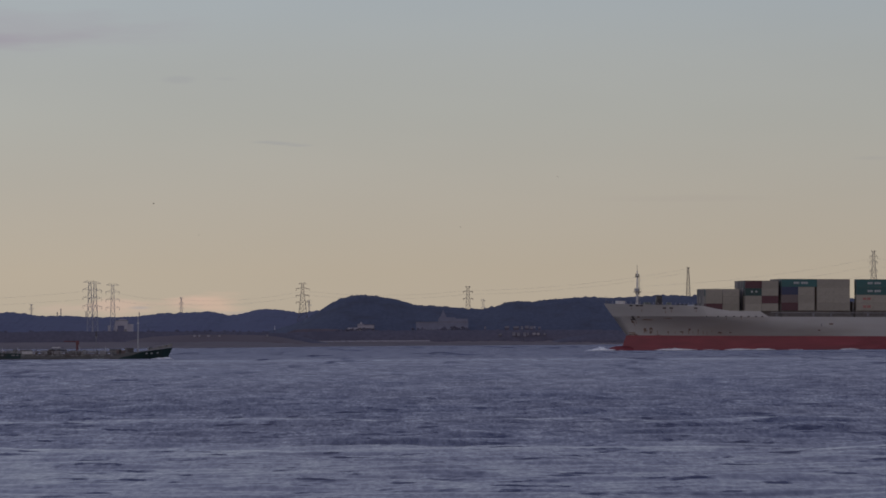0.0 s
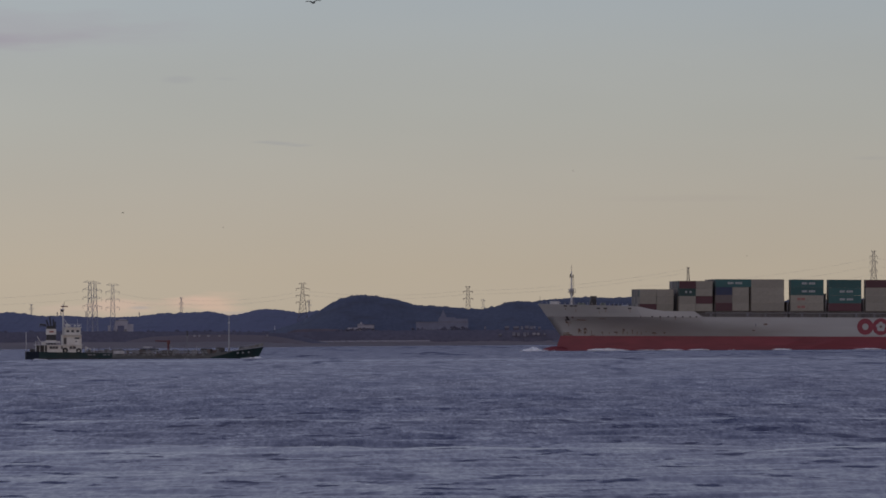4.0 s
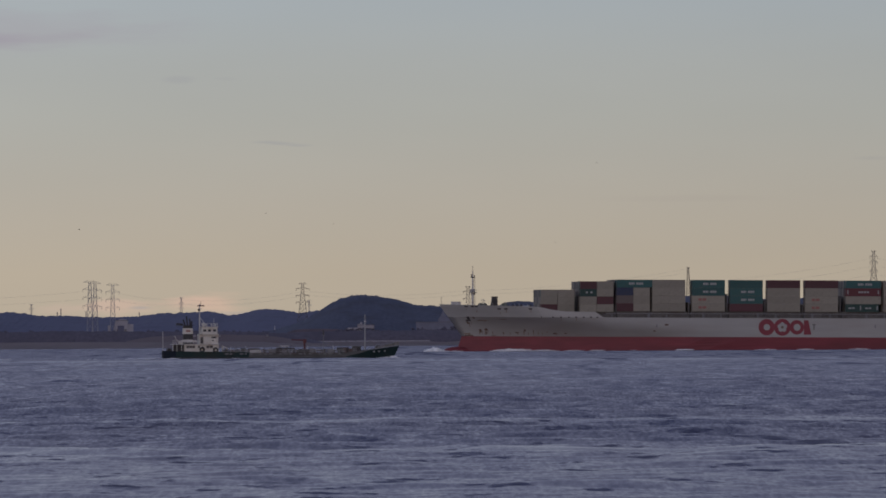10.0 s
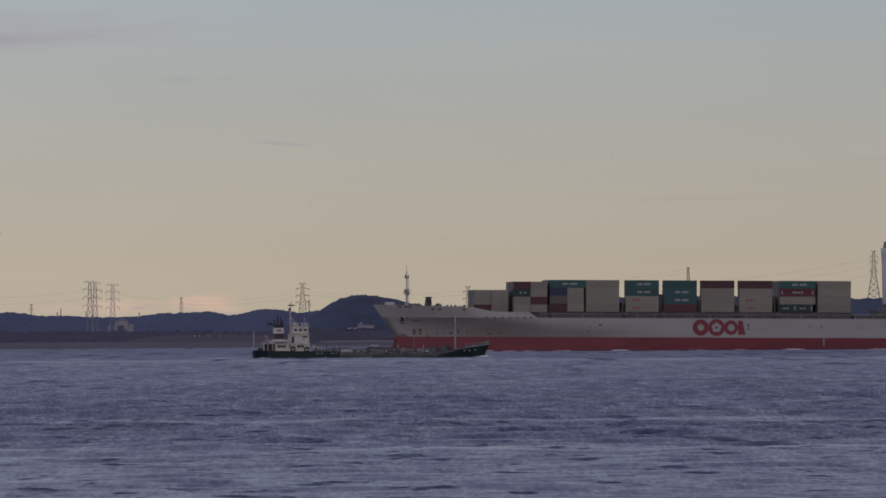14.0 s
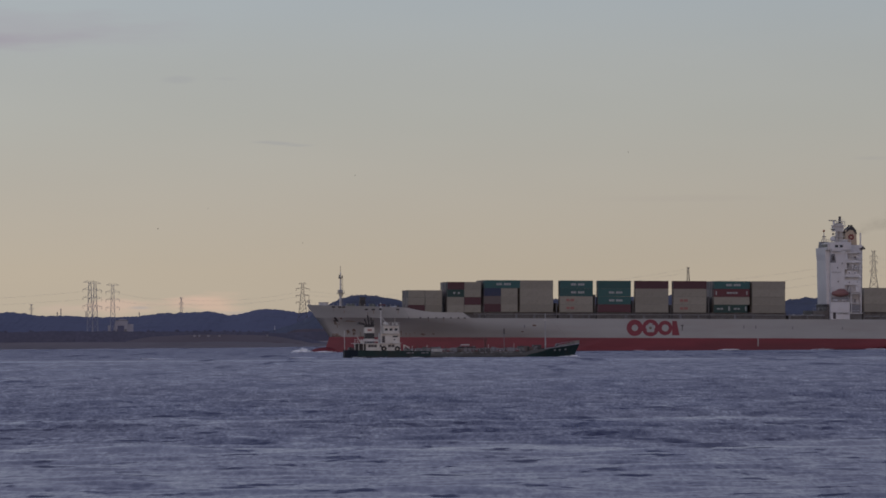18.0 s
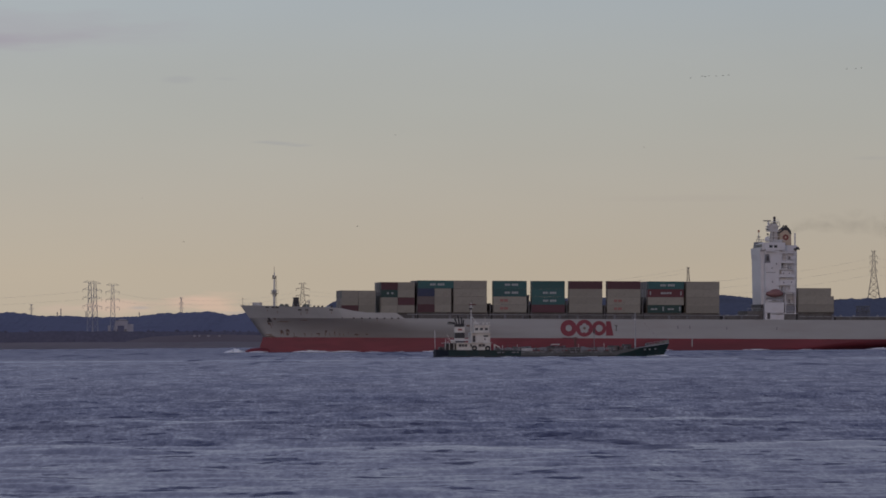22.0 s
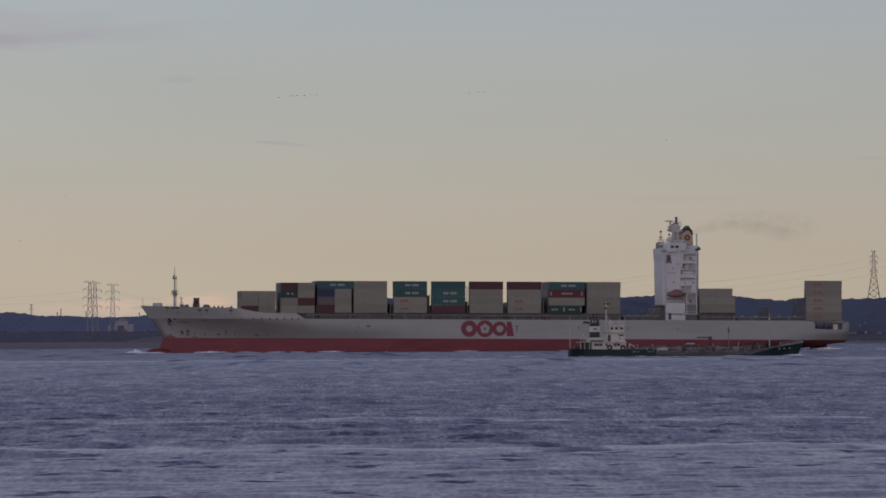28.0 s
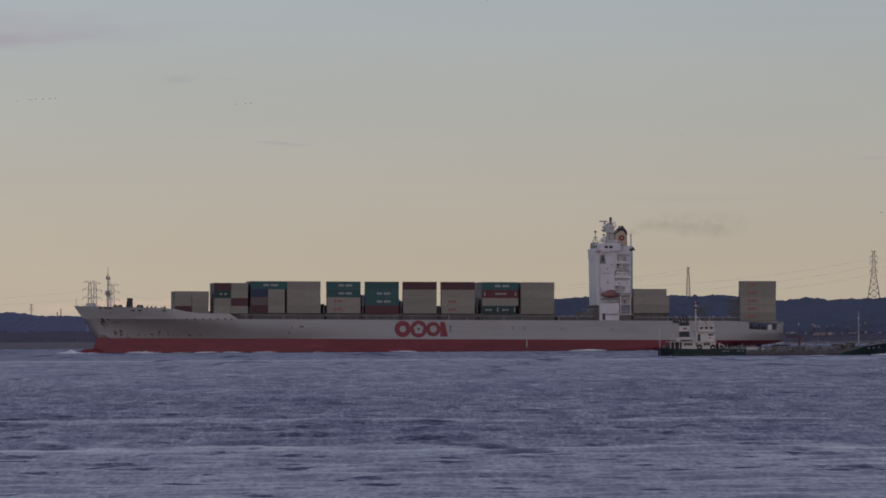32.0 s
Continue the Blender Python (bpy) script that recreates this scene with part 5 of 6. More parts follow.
    # boat deck
    l = part("boat_deck_house", box(196.6, 204.0, -16.0, -13.0, 7.2, 13.7, bevel=0.1), W, s, "white lower side house")
    part("door", box(197.6, 198.7, -16.06, -15.96, 7.4, 9.8), M["dark"], l)
    part("bulwark_rail", box(199.2, 203.6, -16.1, -16.02, 9.2, 9.35), M["dark"], l)
    part("house_seam", box(196.7, 203.9, -16.03, -15.97, 9.75, 9.83), M["galv_dark"], l)
    part("lower_deck_slab", box(196.6, 209.0, -16.0, -13.0, 9.4, 9.7), W, l)
    for x in np.arange(196.7, 204.0, 0.9):
        part("boat_deck_post", rod((x, -15.95, 13.7), (x, -15.95, 14.75), 0.05, None, 4), W, l)
    for z in (14.2, 14.7):
        part("boat_deck_rail", box(196.7, 204.0, -15.98, -15.92, z, z + 0.07), W, l)
    for x in (198.6, 201.9):
        rf = part("liferaft", rod((x - 0.7, -15.2, 14.25), (x + 0.7, -15.2, 14.25), 0.42, None, 12), M["white"], s, "white liferaft canister")
        part("strap", rod((x - 0.06, -15.2, 14.25), (x + 0.06, -15.2, 14.25), 0.45, None, 12), M["dark"], rf)
    # solid grey blocks fill these recesses, their shade given by the colour
    part("side_recess", box(204.6, 208.0, -15.6, -13.1, 9.9, 12.7), M["galv_dark"], l)
    part("lower_recess", box(199.4, 208.6, -15.7, -13.1, 7.2, 9.3), M["coaming"], l)
    part("boat_cradle", box(197.4, 203.6, -14.9, -14.2, 14.6, 15.6), M["galv_dark"], s)
    boat = part("lifeboat", ball((200.5, -15.0, 17.0), 1.0, None, 2, (3.5, 1.3, 1.35)), M["orange"], s, "orange enclosed lifeboat in davits", True)
    part("lifeboat_canopy", ball((200.9, -15.0, 18.0), 1.0, None, 2, (2.0, 1.0, 0.8)), M["orange"], boat, "", True)
    for x in (197.2, 203.8):
        part("davit", rod((x, -13.2, 13.7), (x, -15.4, 19.6), 0.2, None, 6), W, s)
    fr = part("stair_frame", box(204.4, 204.7, -15.9, -15.6, 9.4, 17.2), W, s, "white open stair frame")
    for x in (208.2,):
        part("post", box(x, x + 0.3, -15.9, -15.6, 9.4, 17.2), W, fr)
    for z in (9.4, 13.2, 16.9):
        part("landing", box(204.4, 208.6, -15.9, -13.0, z, z + 0.25), W, fr)
    for z in (10.4, 14.2):
        part("handrail", box(204.4, 208.5, -15.88, -15.82, z, z + 0.1), W, fr)


SHIP_POSE = lambda t: pose(-138.4 + (199.8 - 6.25 * t) * 0.99506, 2541 + (199.8 - 6.25 * t) * 0.09932, 5.75, 0, 0.48, 5.7)
SHIP = build_ship()
CARGO = []


def container_parts(length, colour, height):
    """Shared meshes of one container size: corrugated body, corner post, long rail, door bar; origin at its lower fore port corner."""
    w, m = 2.44, M["con_" + colour]
    n = int(length / 0.17)
    ring = [(0.06 + (length - 0.12) * i / n, 0.03 + 0.05 * (i % 2)) for i in range(n + 1)]
    ring += [(length - 0.06 - (length - 0.12) * i / n, w - 0.03 - 0.05 * (i % 2)) for i in range(n + 1)]
    bm = bmesh.new()
    lo = [bm.verts.new((x, y, 0.08)) for x, y in ring]
    hi = [bm.verts.new((x, y, height - 0.06)) for x, y in ring]
    k = len(ring)
    for i in range(k):
        bm.faces.new((lo[i], lo[(i + 1) % k], hi[(i + 1) % k], hi[i]))
    bm.faces.new(hi)
    bm.faces.new(lo[::-1])
    return (mesh("body", bm, m), mesh("corner_post", box(0, 0.14, 0, 0.12, 0, height), m), mesh("rail", box(0.14, length - 0.14, 0, 0.1, 0, 0.14), m),
            mesh("door_bar", box(-0.03, 0.0, 0, 0.06, 0.2, height - 0.2), M["galv_dark"]))


MESHES = {}
jig = random.Random(17)


BARS = {"text": [(0.34, 0.40, 0.36, 0.64), (0.41, 0.47, 0.36, 0.64), (0.48, 0.50, 0.36, 0.64), (0.55, 0.61, 0.36, 0.64), (0.62, 0.68, 0.36, 0.64), (0.69, 0.74, 0.36, 0.64)],
        "red": [(0.20, 0.30, 0.36, 0.68), (0.32, 0.44, 0.36, 0.68)],
        "wide": [(0.36, 0.43, 0.4, 0.62), (0.44, 0.50, 0.4, 0.62), (0.52, 0.58, 0.4, 0.62), (0.60, 0.66, 0.4, 0.62), (0.91, 0.94, 0.25, 0.75), (0.05, 0.08, 0.25, 0.75)],
        "short": [(0.18, 0.36, 0.40, 0.58), (0.40, 0.55, 0.40, 0.58), (0.88, 0.95, 0.25, 0.8)],
        "dots": [(0.35, 0.47, 0.42, 0.66), (0.62, 0.74, 0.42, 0.66)]}


def container(x, row, z, length, colour, height, style=""):
    key = (length, colour, height)
    if key not in MESHES:
        MESHES[key] = container_parts(*key)
    body, post, rail, bar = MESHES[key]
    foot = "forty" if length > 7 else "twenty"
    label = f"{CNAME[colour]} corrugated {foot}-foot shipping container stacked on ship" + {"red": ", red lettering", "text": ", white lettering"}.get(style, "")
    ob = thing("shipping_container", label, "container", "containers stacked on the ship")
    part("body", body, None, ob)
    for y in (0, 2.32):
        for xx in (0, length - 0.14):
            part("corner_post", post, None, ob, at=pose(xx, y, 0))
    for zz in (0.0, height - 0.14):
        part("rail", rail, None, ob, at=pose(0, 0, zz))
        part("rail", rail, None, ob, at=pose(0, 2.34, zz))
    if row == 0:
        for y in (0.5, 0.95, 1.45, 1.9):
            part("door_bar", bar, None, ob, at=pose(0.06, y, 0))
    for i, (a, b, c, d) in enumerate(BARS.get(style, ())):
        k2 = (style, i, length, height)
        if k2 not in MESHES:
            MESHES[k2] = mesh("lettering_bar", box(length * a, length * b, -0.03, 0.005, height * c, height * d), M["mark_red"] if style == "red" else M["mark_white"])
        part("lettering_bar", MESHES[k2], None, ob)
    CARGO.append((ob, (x + jig.uniform(-0.05, 0.05), (-13.4 if x < 50 else -15.9) + 2.5 * row + jig.uniform(-0.03, 0.03), z)))


L40, L20 = 12.5, 6.26
# bays: first x, base height, tier step, tiers from the top down, each a list of (colour, style) in port row; length 40 or two 20s
BAYS = [
    (37.2, 9.35, 2.76, [["g", "g"], ["g", "g"], ["m", "g"]]),
    (51.7, 9.35, 2.86, [["m", "g"], [("d", "dots"), "g"], ["g", "m"], ["g", "g"]]),
    (65.5, 9.6, 2.97, [[("t", "text")], ["n", "g"], ["b", "g"], ["m", "g"]]),
    (79.0, 9.6, 2.97, [["g"], ["g"], ["g"], ["g"]]),
    (94.0, 9.6, 2.97, [[("t", "text")], [("t", "text")], [("g", "red")], [("g", "red")]]),
    (108.4, 9.6, 2.97, [["t"], [("t", "text")], [("t", "text")], ["m"]]),
    (122.6, 9.6, 2.97, [["m"], ["g"], ["g"], ["g"]]),
    (137.0, 9.6, 2.97, [["m"], ["g"], [("g", "red")], [("g", "red")]]),
    (152.4, 9.6, 2.97, [[("t", "text")], [("r", "wide")], ["g"], [("d", "short"), ("d", "short")]]),
    (166.9, 9.6, 2.97, [["g"], ["g"], ["g"], ["g"]]),
    (209.4, 10.1, 3.03, [["g"], ["g"], ["g"]]),
    (249.9, 7.3, 3.0, [[("g", "red")], [("g", "red")], [("g", "red")], [("g", "red")], [("g", "red")]]),
]
crnd = random.Random(8)
for x_, z_, dz_, tiers_ in BAYS:
    for ti, tier in enumerate(tiers_):
        zz = z_ + (len(tiers_) - 1 - ti) * dz_
        for row in range(2):
            for j, c in enumerate(tier):
                col, sty = c if isinstance(c, tuple) else (c, "")
                if row:
                    sty = ""
                    if crnd.random() < 0.3:
                        col = crnd.choice("ggmtb")
                container(x_ + (j * (L20 + 0.1) if len(tier) == 2 else 0), row, zz, L20 if len(tier) == 2 else (13.5 if x_ > 240 or x_ == 209.4 and ti or x_ in (65.5, 152.4) else L40), col, round(dz_ - 0.05, 2), sty)


# ---------------------------------------------------------------- small tanker
# tanker space: x forward from the funnel, y across (starboard, seen, is negative), z up from the water
def tk_half(x, z):
    e = max(0.0, min(1.0, (57.6 - 1.7 * (1 - min(1, max(0, z) / 3.4)) - x) / (13.0 - 1.2 * min(3, max(0, z)))))
    r = max(0.0, min(1.0, (x + 7.8) / 4.5))
    return 5.1 * (1 - (1 - e) ** 2.0) * (0.55 + 0.45 * (1 - (1 - r) ** 2))


def tk_top(x):
    return float(np.interp(x, [-8, 0, 8, 15.5, 16.5, 42, 43.5, 50, 57.6], [2.15, 1.95, 1.9, 1.75, 1.45, 1.4, 1.75, 2.5, 3.5]))


def build_tanker():
    s = thing("coastal_tanker", "small dark green coastal tanker with white aft bridge", "ship")

    def shell(x0, x1, n):
        bm = bmesh.new()
        for sy in (-1, 1):
            g = []
            for x in np.linspace(x0, x1, n):
                t = tk_top(x)
                col = []
                for k in range(6):
                    z = -1.2 + (t + 1.2) * k / 5
                    xx = x - (1.7 * (1 - min(1, max(0, z) / 3.4)) * max(0, (x - 40) / 17.6) ** 2)
                    col.append(bm.verts.new((xx, sy * tk_half(xx, z), z)))
                g.append(col)
            for a, c in zip(g[:-1], g[1:]):
                for i in range(5):
                    q = (a[i], c[i], c[i + 1], a[i + 1])
                    bm.faces.new(q if sy < 0 else q[::-1])
        if x0 < -7:
            vs = sorted([v for v in bm.verts if v.co.x < -7.59], key=lambda v: (v.co.y > 0, v.co.z if v.co.y < 0 else -v.co.z))
            bm.faces.new(vs)
        bmesh.ops.remove_doubles(bm, verts=bm.verts[:], dist=0.002)
        return bm

    part("stern_quarter", shell(-7.6, -4.2, 5), M["tk_navy"], s, "dark blue stern end")
    part("stern_hull", shell(-4.2, 15.8, 16), M["tk_green"], s, "dark green stern plating")
    part("cargo_hull", shell(15.8, 41.5, 12), M["tk_rust"], s, "weathered grey-brown midship plating")
    part("bow_hull", shell(41.5, 57.6, 18), M["tk_green"], s, "dark green raised bow")
    part("rubbing_strake", box(-6, 42, -5.2, -5.0, 0.15, 0.35), M["black"], s)
    bm = bmesh.new()
    for a, b, dz in ((-7.5, 15.8, -0.5), (15.8, 41.5, -0.06), (41.5, 57.0, -0.5)):
        rows = []
        for x in np.linspace(a, b, 10):
            z = tk_top(x) + dz
            w = max(0.03, tk_half(x, z) - 0.08)
            rows.append((bm.verts.new((x, -w, z)), bm.verts.new((x, w, z))))
        for p, q in zip(rows[:-1], rows[1:]):
            bm.faces.new((p[0], q[0], q[1], p[1]))
    part("deck", bm, M["tk_deck"], s)
    W = M["tk_white"]
    h = part("deckhouse", box(-1.9, 7.6, -3.9, 3.9, 1.4, 3.85, bevel=0.08), W, s, "white aft deckhouse")
    for x, w_ in ((-1.25, 0.7), (-0.45, 0.7), (0.35, 0.7), (1.9, 0.5), (4.2, 0.8), (5.15, 0.8)):
        wn_ = part("window", box(x, x + w_, -3.95, -3.88, 2.85, 3.55), M["dark"], h)
        part("frame", box(x - 0.06, x + w_ + 0.06, -3.98, -3.94, 2.75, 2.84), M["tk_white"], wn_)
    part("casing", box(-4.6, -1.9, -2.2, 2.2, 1.4, 3.85), M["dark"], h)
    part("doorway", box(-2.8, -2.0, -2.3, -2.18, 1.6, 3.4), M["black"], h)
    for x in (-5.0, -3.9, -2.6):
        part("awning_post", rod((x, -4.2, 1.5), (x, -4.2, 3.9), 0.09), W, h)
    part("side_bulwark", box(-1.9, 7.6, -4.3, -4.2, 1.6, 2.3), M["tk_white"], h)
    part("boat_deck", box(-5.2, 7.9, -4.4, 4.4, 3.85, 4.0), M["white_dull"], s)
    post = mesh("boat_rail_post", rod((0, 0, 4.0), (0, 0, 5.0), 0.045, None, 4), M["white_dull"])
    for x in np.arange(-5.0, 2.3, 0.8):
        part("boat_rail_post", post, None, s, at=pose(x, -4.3, 0))
    for z in (4.45, 4.95):
        part("boat_rail", box(-5.1, 2.3, -4.33, -4.27, z, z + 0.07), M["white_dull"], s)
    b = part("bridge_block", box(2.2, 7.5, -3.4, 3.4, 3.9, 6.7, bevel=0.08), W, s, "white bridge tower")
    part("door", box(2.6, 3.4, -3.45, -3.38, 4.1, 5.9), M["dark"], b)
    part("window", box(5.6, 6.9, -3.45, -3.38, 5.55, 6.0), M["glass"], b)
    part("window", box(5.8, 6.2, -3.45, -3.38, 4.75, 5.1), M["glass"], b)
    w = part("wheelhouse", box(3.0, 7.3, -3.0, 3.0, 6.7, 8.6, bevel=0.08), W, s, "white wheelhouse with square windows")
    for x in (3.4, 4.7, 6.1):
        part("window", box(x, x + 0.8, -3.05, -2.98, 7.3, 8.0), M["glass"], w)
    for y in (-2.0, 0, 2.0):
        part("window", box(7.26, 7.34, y - 0.7, y + 0.7, 7.3, 8.1), M["glass"], w)
    part("roof", box(2.7, 7.6, -3.4, 3.4, 8.6, 8.75), W, w)
    part("wing_deck", box(2.2, 7.6, -4.2, 4.2, 6.55, 6.7), W, s)
    part("wing_rail", box(2.4, 7.5, -4.2, -4.15, 7.3, 7.38), M["white_dull"], s)
    for x in (4.3, 5.8, 6.9):
        part("searchlight", ball((x, -1.5, 9.2), 0.3, None, 1), W, s)
        part("lamp_post", rod((x, -1.5, 8.75), (x, -1.5, 9.1), 0.06), W, s)
    m = part("main_mast", rod((2.6, 0, 6.7), (2.6, 0, 15.0), 0.2, None, 8, 0.13), M["white_dull"], s, "pale signal mast with radar")
    part("radar_scanner", box(2.0, 3.9, -0.2, 0.2, 14.3, 14.6, bevel=0.06), M["red_crane"], m)
    part("radar_platform", box(2.2, 3.2, -0.5, 0.5, 13.6, 13.75), M["white_dull"], m)
    part("mast_lamp", box(2.1, 2.8, -0.2, 0.2, 13.0, 13.6, bevel=0.05), M["dark"], m)
    part("mast_top", rod((2.9, 0, 14.6), (2.9, 0, 15.7), 0.06), M["dark"], m)
    part("yard", box(2.5, 2.7, -2, 2, 10.8, 10.95), M["white_dull"], m)
    f = part("funnel", prism([(-2.0, 3.9), (0.7, 3.9), (0.55, 9.0), (-1.9, 9.0)], -1.3, 1.3), M["black"], s, "black funnel with a white band")
    part("funnel_band", prism([(-2.02, 6.75), (0.72, 6.75), (0.66, 8.3), (-1.99, 8.3)], -1.36, 1.36), W, f)
    part("band_mark", box(-1.2, 0.0, -1.4, -1.36, 7.3, 7.8), M["mark_red"], f)
    part("funnel_platform", box(-3.9, 0.9, -1.5, 1.5, 9.0, 9.15), M["black"], f)
    part("lower_band", prism([(-2.03, 4.6), (0.72, 4.6), (0.71, 5.2), (-2.02, 5.2)], -1.36, 1.36), W, f)
    for x, z, dx in ((-1.4, 10.7, -0.55), (-0.7, 11.6, -0.35), (0.0, 11.0, -0.1), (0.4, 10.3, 0.1)):
        part("exhaust_pipe", rod((x, 0.3 * x, 9.1), (x + dx, 0.3 * x, z), 0.2, None, 6), M["black"], f)
    part("spark_tray", prism([(-3.9, 9.3), (-2.0, 9.15), (-2.0, 9.55), (-3.7, 9.75)], -1.2, 1.2), M["black"], f)
    for x, z in ((3.0, 2.45), (6.7, 2.35)):
        bm = bmesh.new()
        for k in range(14):
            a0, a1 = k * 2 * math.pi / 14, (k + 1) * 2 * math.pi / 14
            rod((x + 0.55 * math.cos(a0), -4.25, z + 0.55 * math.sin(a0)), (x + 0.55 * math.cos(a1), -4.25, z + 0.55 * math.sin(a1)), 0.24, bm, 6)
        part("tyre_fender", bm, M["rubber"], s, "black tyre fender")
    part("flagstaff", rod((-7.4, 0, 1.6), (-7.5, 0, 7.4), 0.09), M["white_dull"], s)
    for x in (-6.3, -5.4):
        part("stern_bollard", rod((x, -3.2, 1.4), (x, -3.2, 2.8), 0.25, None, 8), M["dark"], s)
    part("stern_winch", rod((-5.9, -1.5, 2.3), (-5.9, 1.5, 2.3), 0.6, None, 10), M["dark"], s)
    part("mast_brace", rod((4.6, -0.8, 8.75), (2.7, 0, 11.2), 0.08, None, 5), W, s)
    part("mast_brace", rod((3.6, 0.8, 8.75), (2.7, 0, 10.4), 0.08, None, 5), W, s)
    for x in np.arange(2.8, 7.6, 0.9):
        part("roof_rail_post", rod((x, -3.2, 8.75), (x, -3.2, 9.6), 0.045, None, 4), W, s)
    part("roof_rail", box(2.8, 7.5, -3.23, -3.17, 9.55, 9.63), W, s)
    part("roof_dome", ball((3.7, -0.6, 9.3), 0.5, None, 2, (1, 1, 1.1)), W, s, "white aerial dome", True)
    part("roof_aerial", rod((6.6, 1.2, 8.75), (6.6, 1.2, 11.0), 0.05, None, 5), W, s)
    pc = part("stores_crane", rod((8.7, -2.8, 1.5), (8.7, -2.8, 3.5), 0.2, None, 8), W, s, "small white stores crane by the house")
    part("crane_arm", rod((8.7, -2.8, 3.4), (10.2, -2.9, 2.6), 0.14, None, 6), W, pc)
    part("liferaft", rod((-3.4, -3.6, 4.4), (-2.2, -3.6, 4.4), 0.38, None, 10), W, s, "white liferaft canister")
    part("canvas_screen", box(-2.6, 1.6, -4.36, -4.33, 4.5, 5.0), M["white_dull"], s)
    part("boat_davit", rod((-3.2, -3.8, 4.0), (-4.6, -4.3, 6.2), 0.1), W, s)
    # cargo deck: trunk, pipes, hatches, manifold
    part("trunk_deck", box(10.5, 41.0, -3.2, 3.2, 1.0, 1.65, bevel=0.1), M["tk_deck"], s)
    for y, z in ((-2.6, 2.1), (-1.9, 2.25), (-0.6, 2.2), (1.0, 2.2)):
        part("cargo_pipe", rod((9.0, y, z), (42.0, y, z), 0.14, None, 6), M["galv_dark"], s)
    for x in np.arange(10, 42, 2.6):
        part("pipe_support", box(x, x + 0.12, -2.9, 1.3, 1.6, 2.4), M["dark"], s)
    for x in (13.0, 18.5, 22.0, 34.0, 38.0):
        part("tank_hatch", rod((x, -1.2, 1.6), (x, -1.2, 2.6), 0.55, None, 10), M["galv_dark"], s)
    for x, zt in ((24.2, 3.3), (25.6, 2.9), (26.3, 3.5), (27.9, 3.0)):
        part("manifold_valve", rod((x, -3.6, 2.2), (x, -3.6, zt), 0.13, None, 6), M["galv_dark"], s)
        part("valve_wheel", box(x - 0.2, x + 0.2, -3.8, -3.7, zt - 0.3, zt + 0.05, bevel=0.05), M["galv_dark"], s)
    part("manifold_header", rod((23.6, -3.6, 2.7), (28.4, -3.6, 2.7), 0.22, None, 8), M["dark"], s)
    part("walkway", box(9, 42, 0.1, 0.7, 2.5, 2.57), M["dark"], s)
    for x in np.arange(9.5, 42, 3.2):
        part("walkway_post", box(x, x + 0.07, 0.1, 0.17, 1.6, 3.4), M["dark"], s)
    part("white_cover", box(16.2, 19.2, -3.6, -2.2, 1.55, 2.3, bevel=0.1), M["white_dull"], s)
    part("gangway", box(24.4, 26.7, -3.9, -3.4, 3.25, 3.5, bevel=0.04), M["white_dull"], s, "white stowed gangway")
    for x in (24.6, 26.4):
        part("gangway_stand", rod((x, -3.65, 1.5), (x, -3.65, 3.25), 0.06, None, 5), M["dark"], s)
    lp = part("deck_mast", rod((36.6, -0.6, 1.6), (36.6, -0.6, 6.4), 0.09, None, 8), M["galv_dark"], s, "slim grey deck mast with a lamp head")
    part("lamp_head", rod((36.6, -0.6, 6.4), (36.6, -0.6, 7.8), 0.2, None, 8, 0.16), M["dark"], lp)
    part("lamp_arm", box(36.2, 37.0, -0.7, -0.5, 6.3, 6.5), M["galv_dark"], lp)
    part("foam_monitor", box(40.2, 43.4, -2.6, -1.0, 2.0, 3.0, bevel=0.12), M["dark"], s)
    part("side_locker", box(29.6, 32.4, -3.8, -2.6, 1.5, 2.5, bevel=0.06), M["dark"], s)
    c = part("hose_crane", rod((31.4, -0.5, 1.6), (31.4, -0.5, 5.1), 0.28, None, 8), M["red_crane"], s, "red hose-handling crane")
    part("crane_jib", rod((31.4, -0.5, 5.0), (27.8, -0.7, 5.1), 0.16, None, 6), M["red_crane"], c)
    part("crane_cab", box(31.0, 31.9, -0.9, -0.1, 4.2, 5.3, bevel=0.06), M["red_crane"], c)
    post = mesh("side_rail_post", rod((0, 0, 1.45), (0, 0, 2.35), 0.05, None, 4), M["galv"])
    for x in np.arange(8.5, 42, 1.6):
        part("side_rail_post", post, None, s, at=pose(x, -4.9, 0))
    for z in (1.9, 2.33):
        part("side_rail", box(8.5, 42, -4.93, -4.88, z, z + 0.06), M["galv"], s, "pale worn guard rail")
    for i, x in enumerate(np.arange(9.2, 41, 1.35)):
        if i % 4 != 2:
            part("deck_edge_plate", box(x, x + (1.0, 0.6, 0.8)[i % 3], -5.14, -5.08, 1.1, 1.42), M["galv_dark"], s)
    rnd = random.Random(21)
    for _ in range(36):
        x, w_, hh = rnd.uniform(8.5, 45), rnd.uniform(0.3, 1.6), rnd.uniform(0.3, 1.3)
        part("deck_fitting", box(x, x + w_, -3.4, -2.4 + rnd.random(), 1.5, 1.8 + 0.85 * hh, bevel=0.05), rnd.choice([M["dark"], M["galv_dark"], M["tk_deck"], M["tk_rust"], M["galv_dark"]]), s)
    for _ in range(16):
        x = rnd.uniform(8.5, 46)
        part("vent_pipe", rod((x, -2.8, 1.5), (x, -2.8, rnd.uniform(2.4, 3.7)), 0.07, None, 6), rnd.choice([M["galv_dark"], M["white_dull"], M["dark"]]), s)
    for _ in range(14):
        x, y, w_, hh = rnd.uniform(11, 40), rnd.uniform(-3.2, 2.0), rnd.uniform(0.2, 0.9), rnd.uniform(0.25, 0.7)
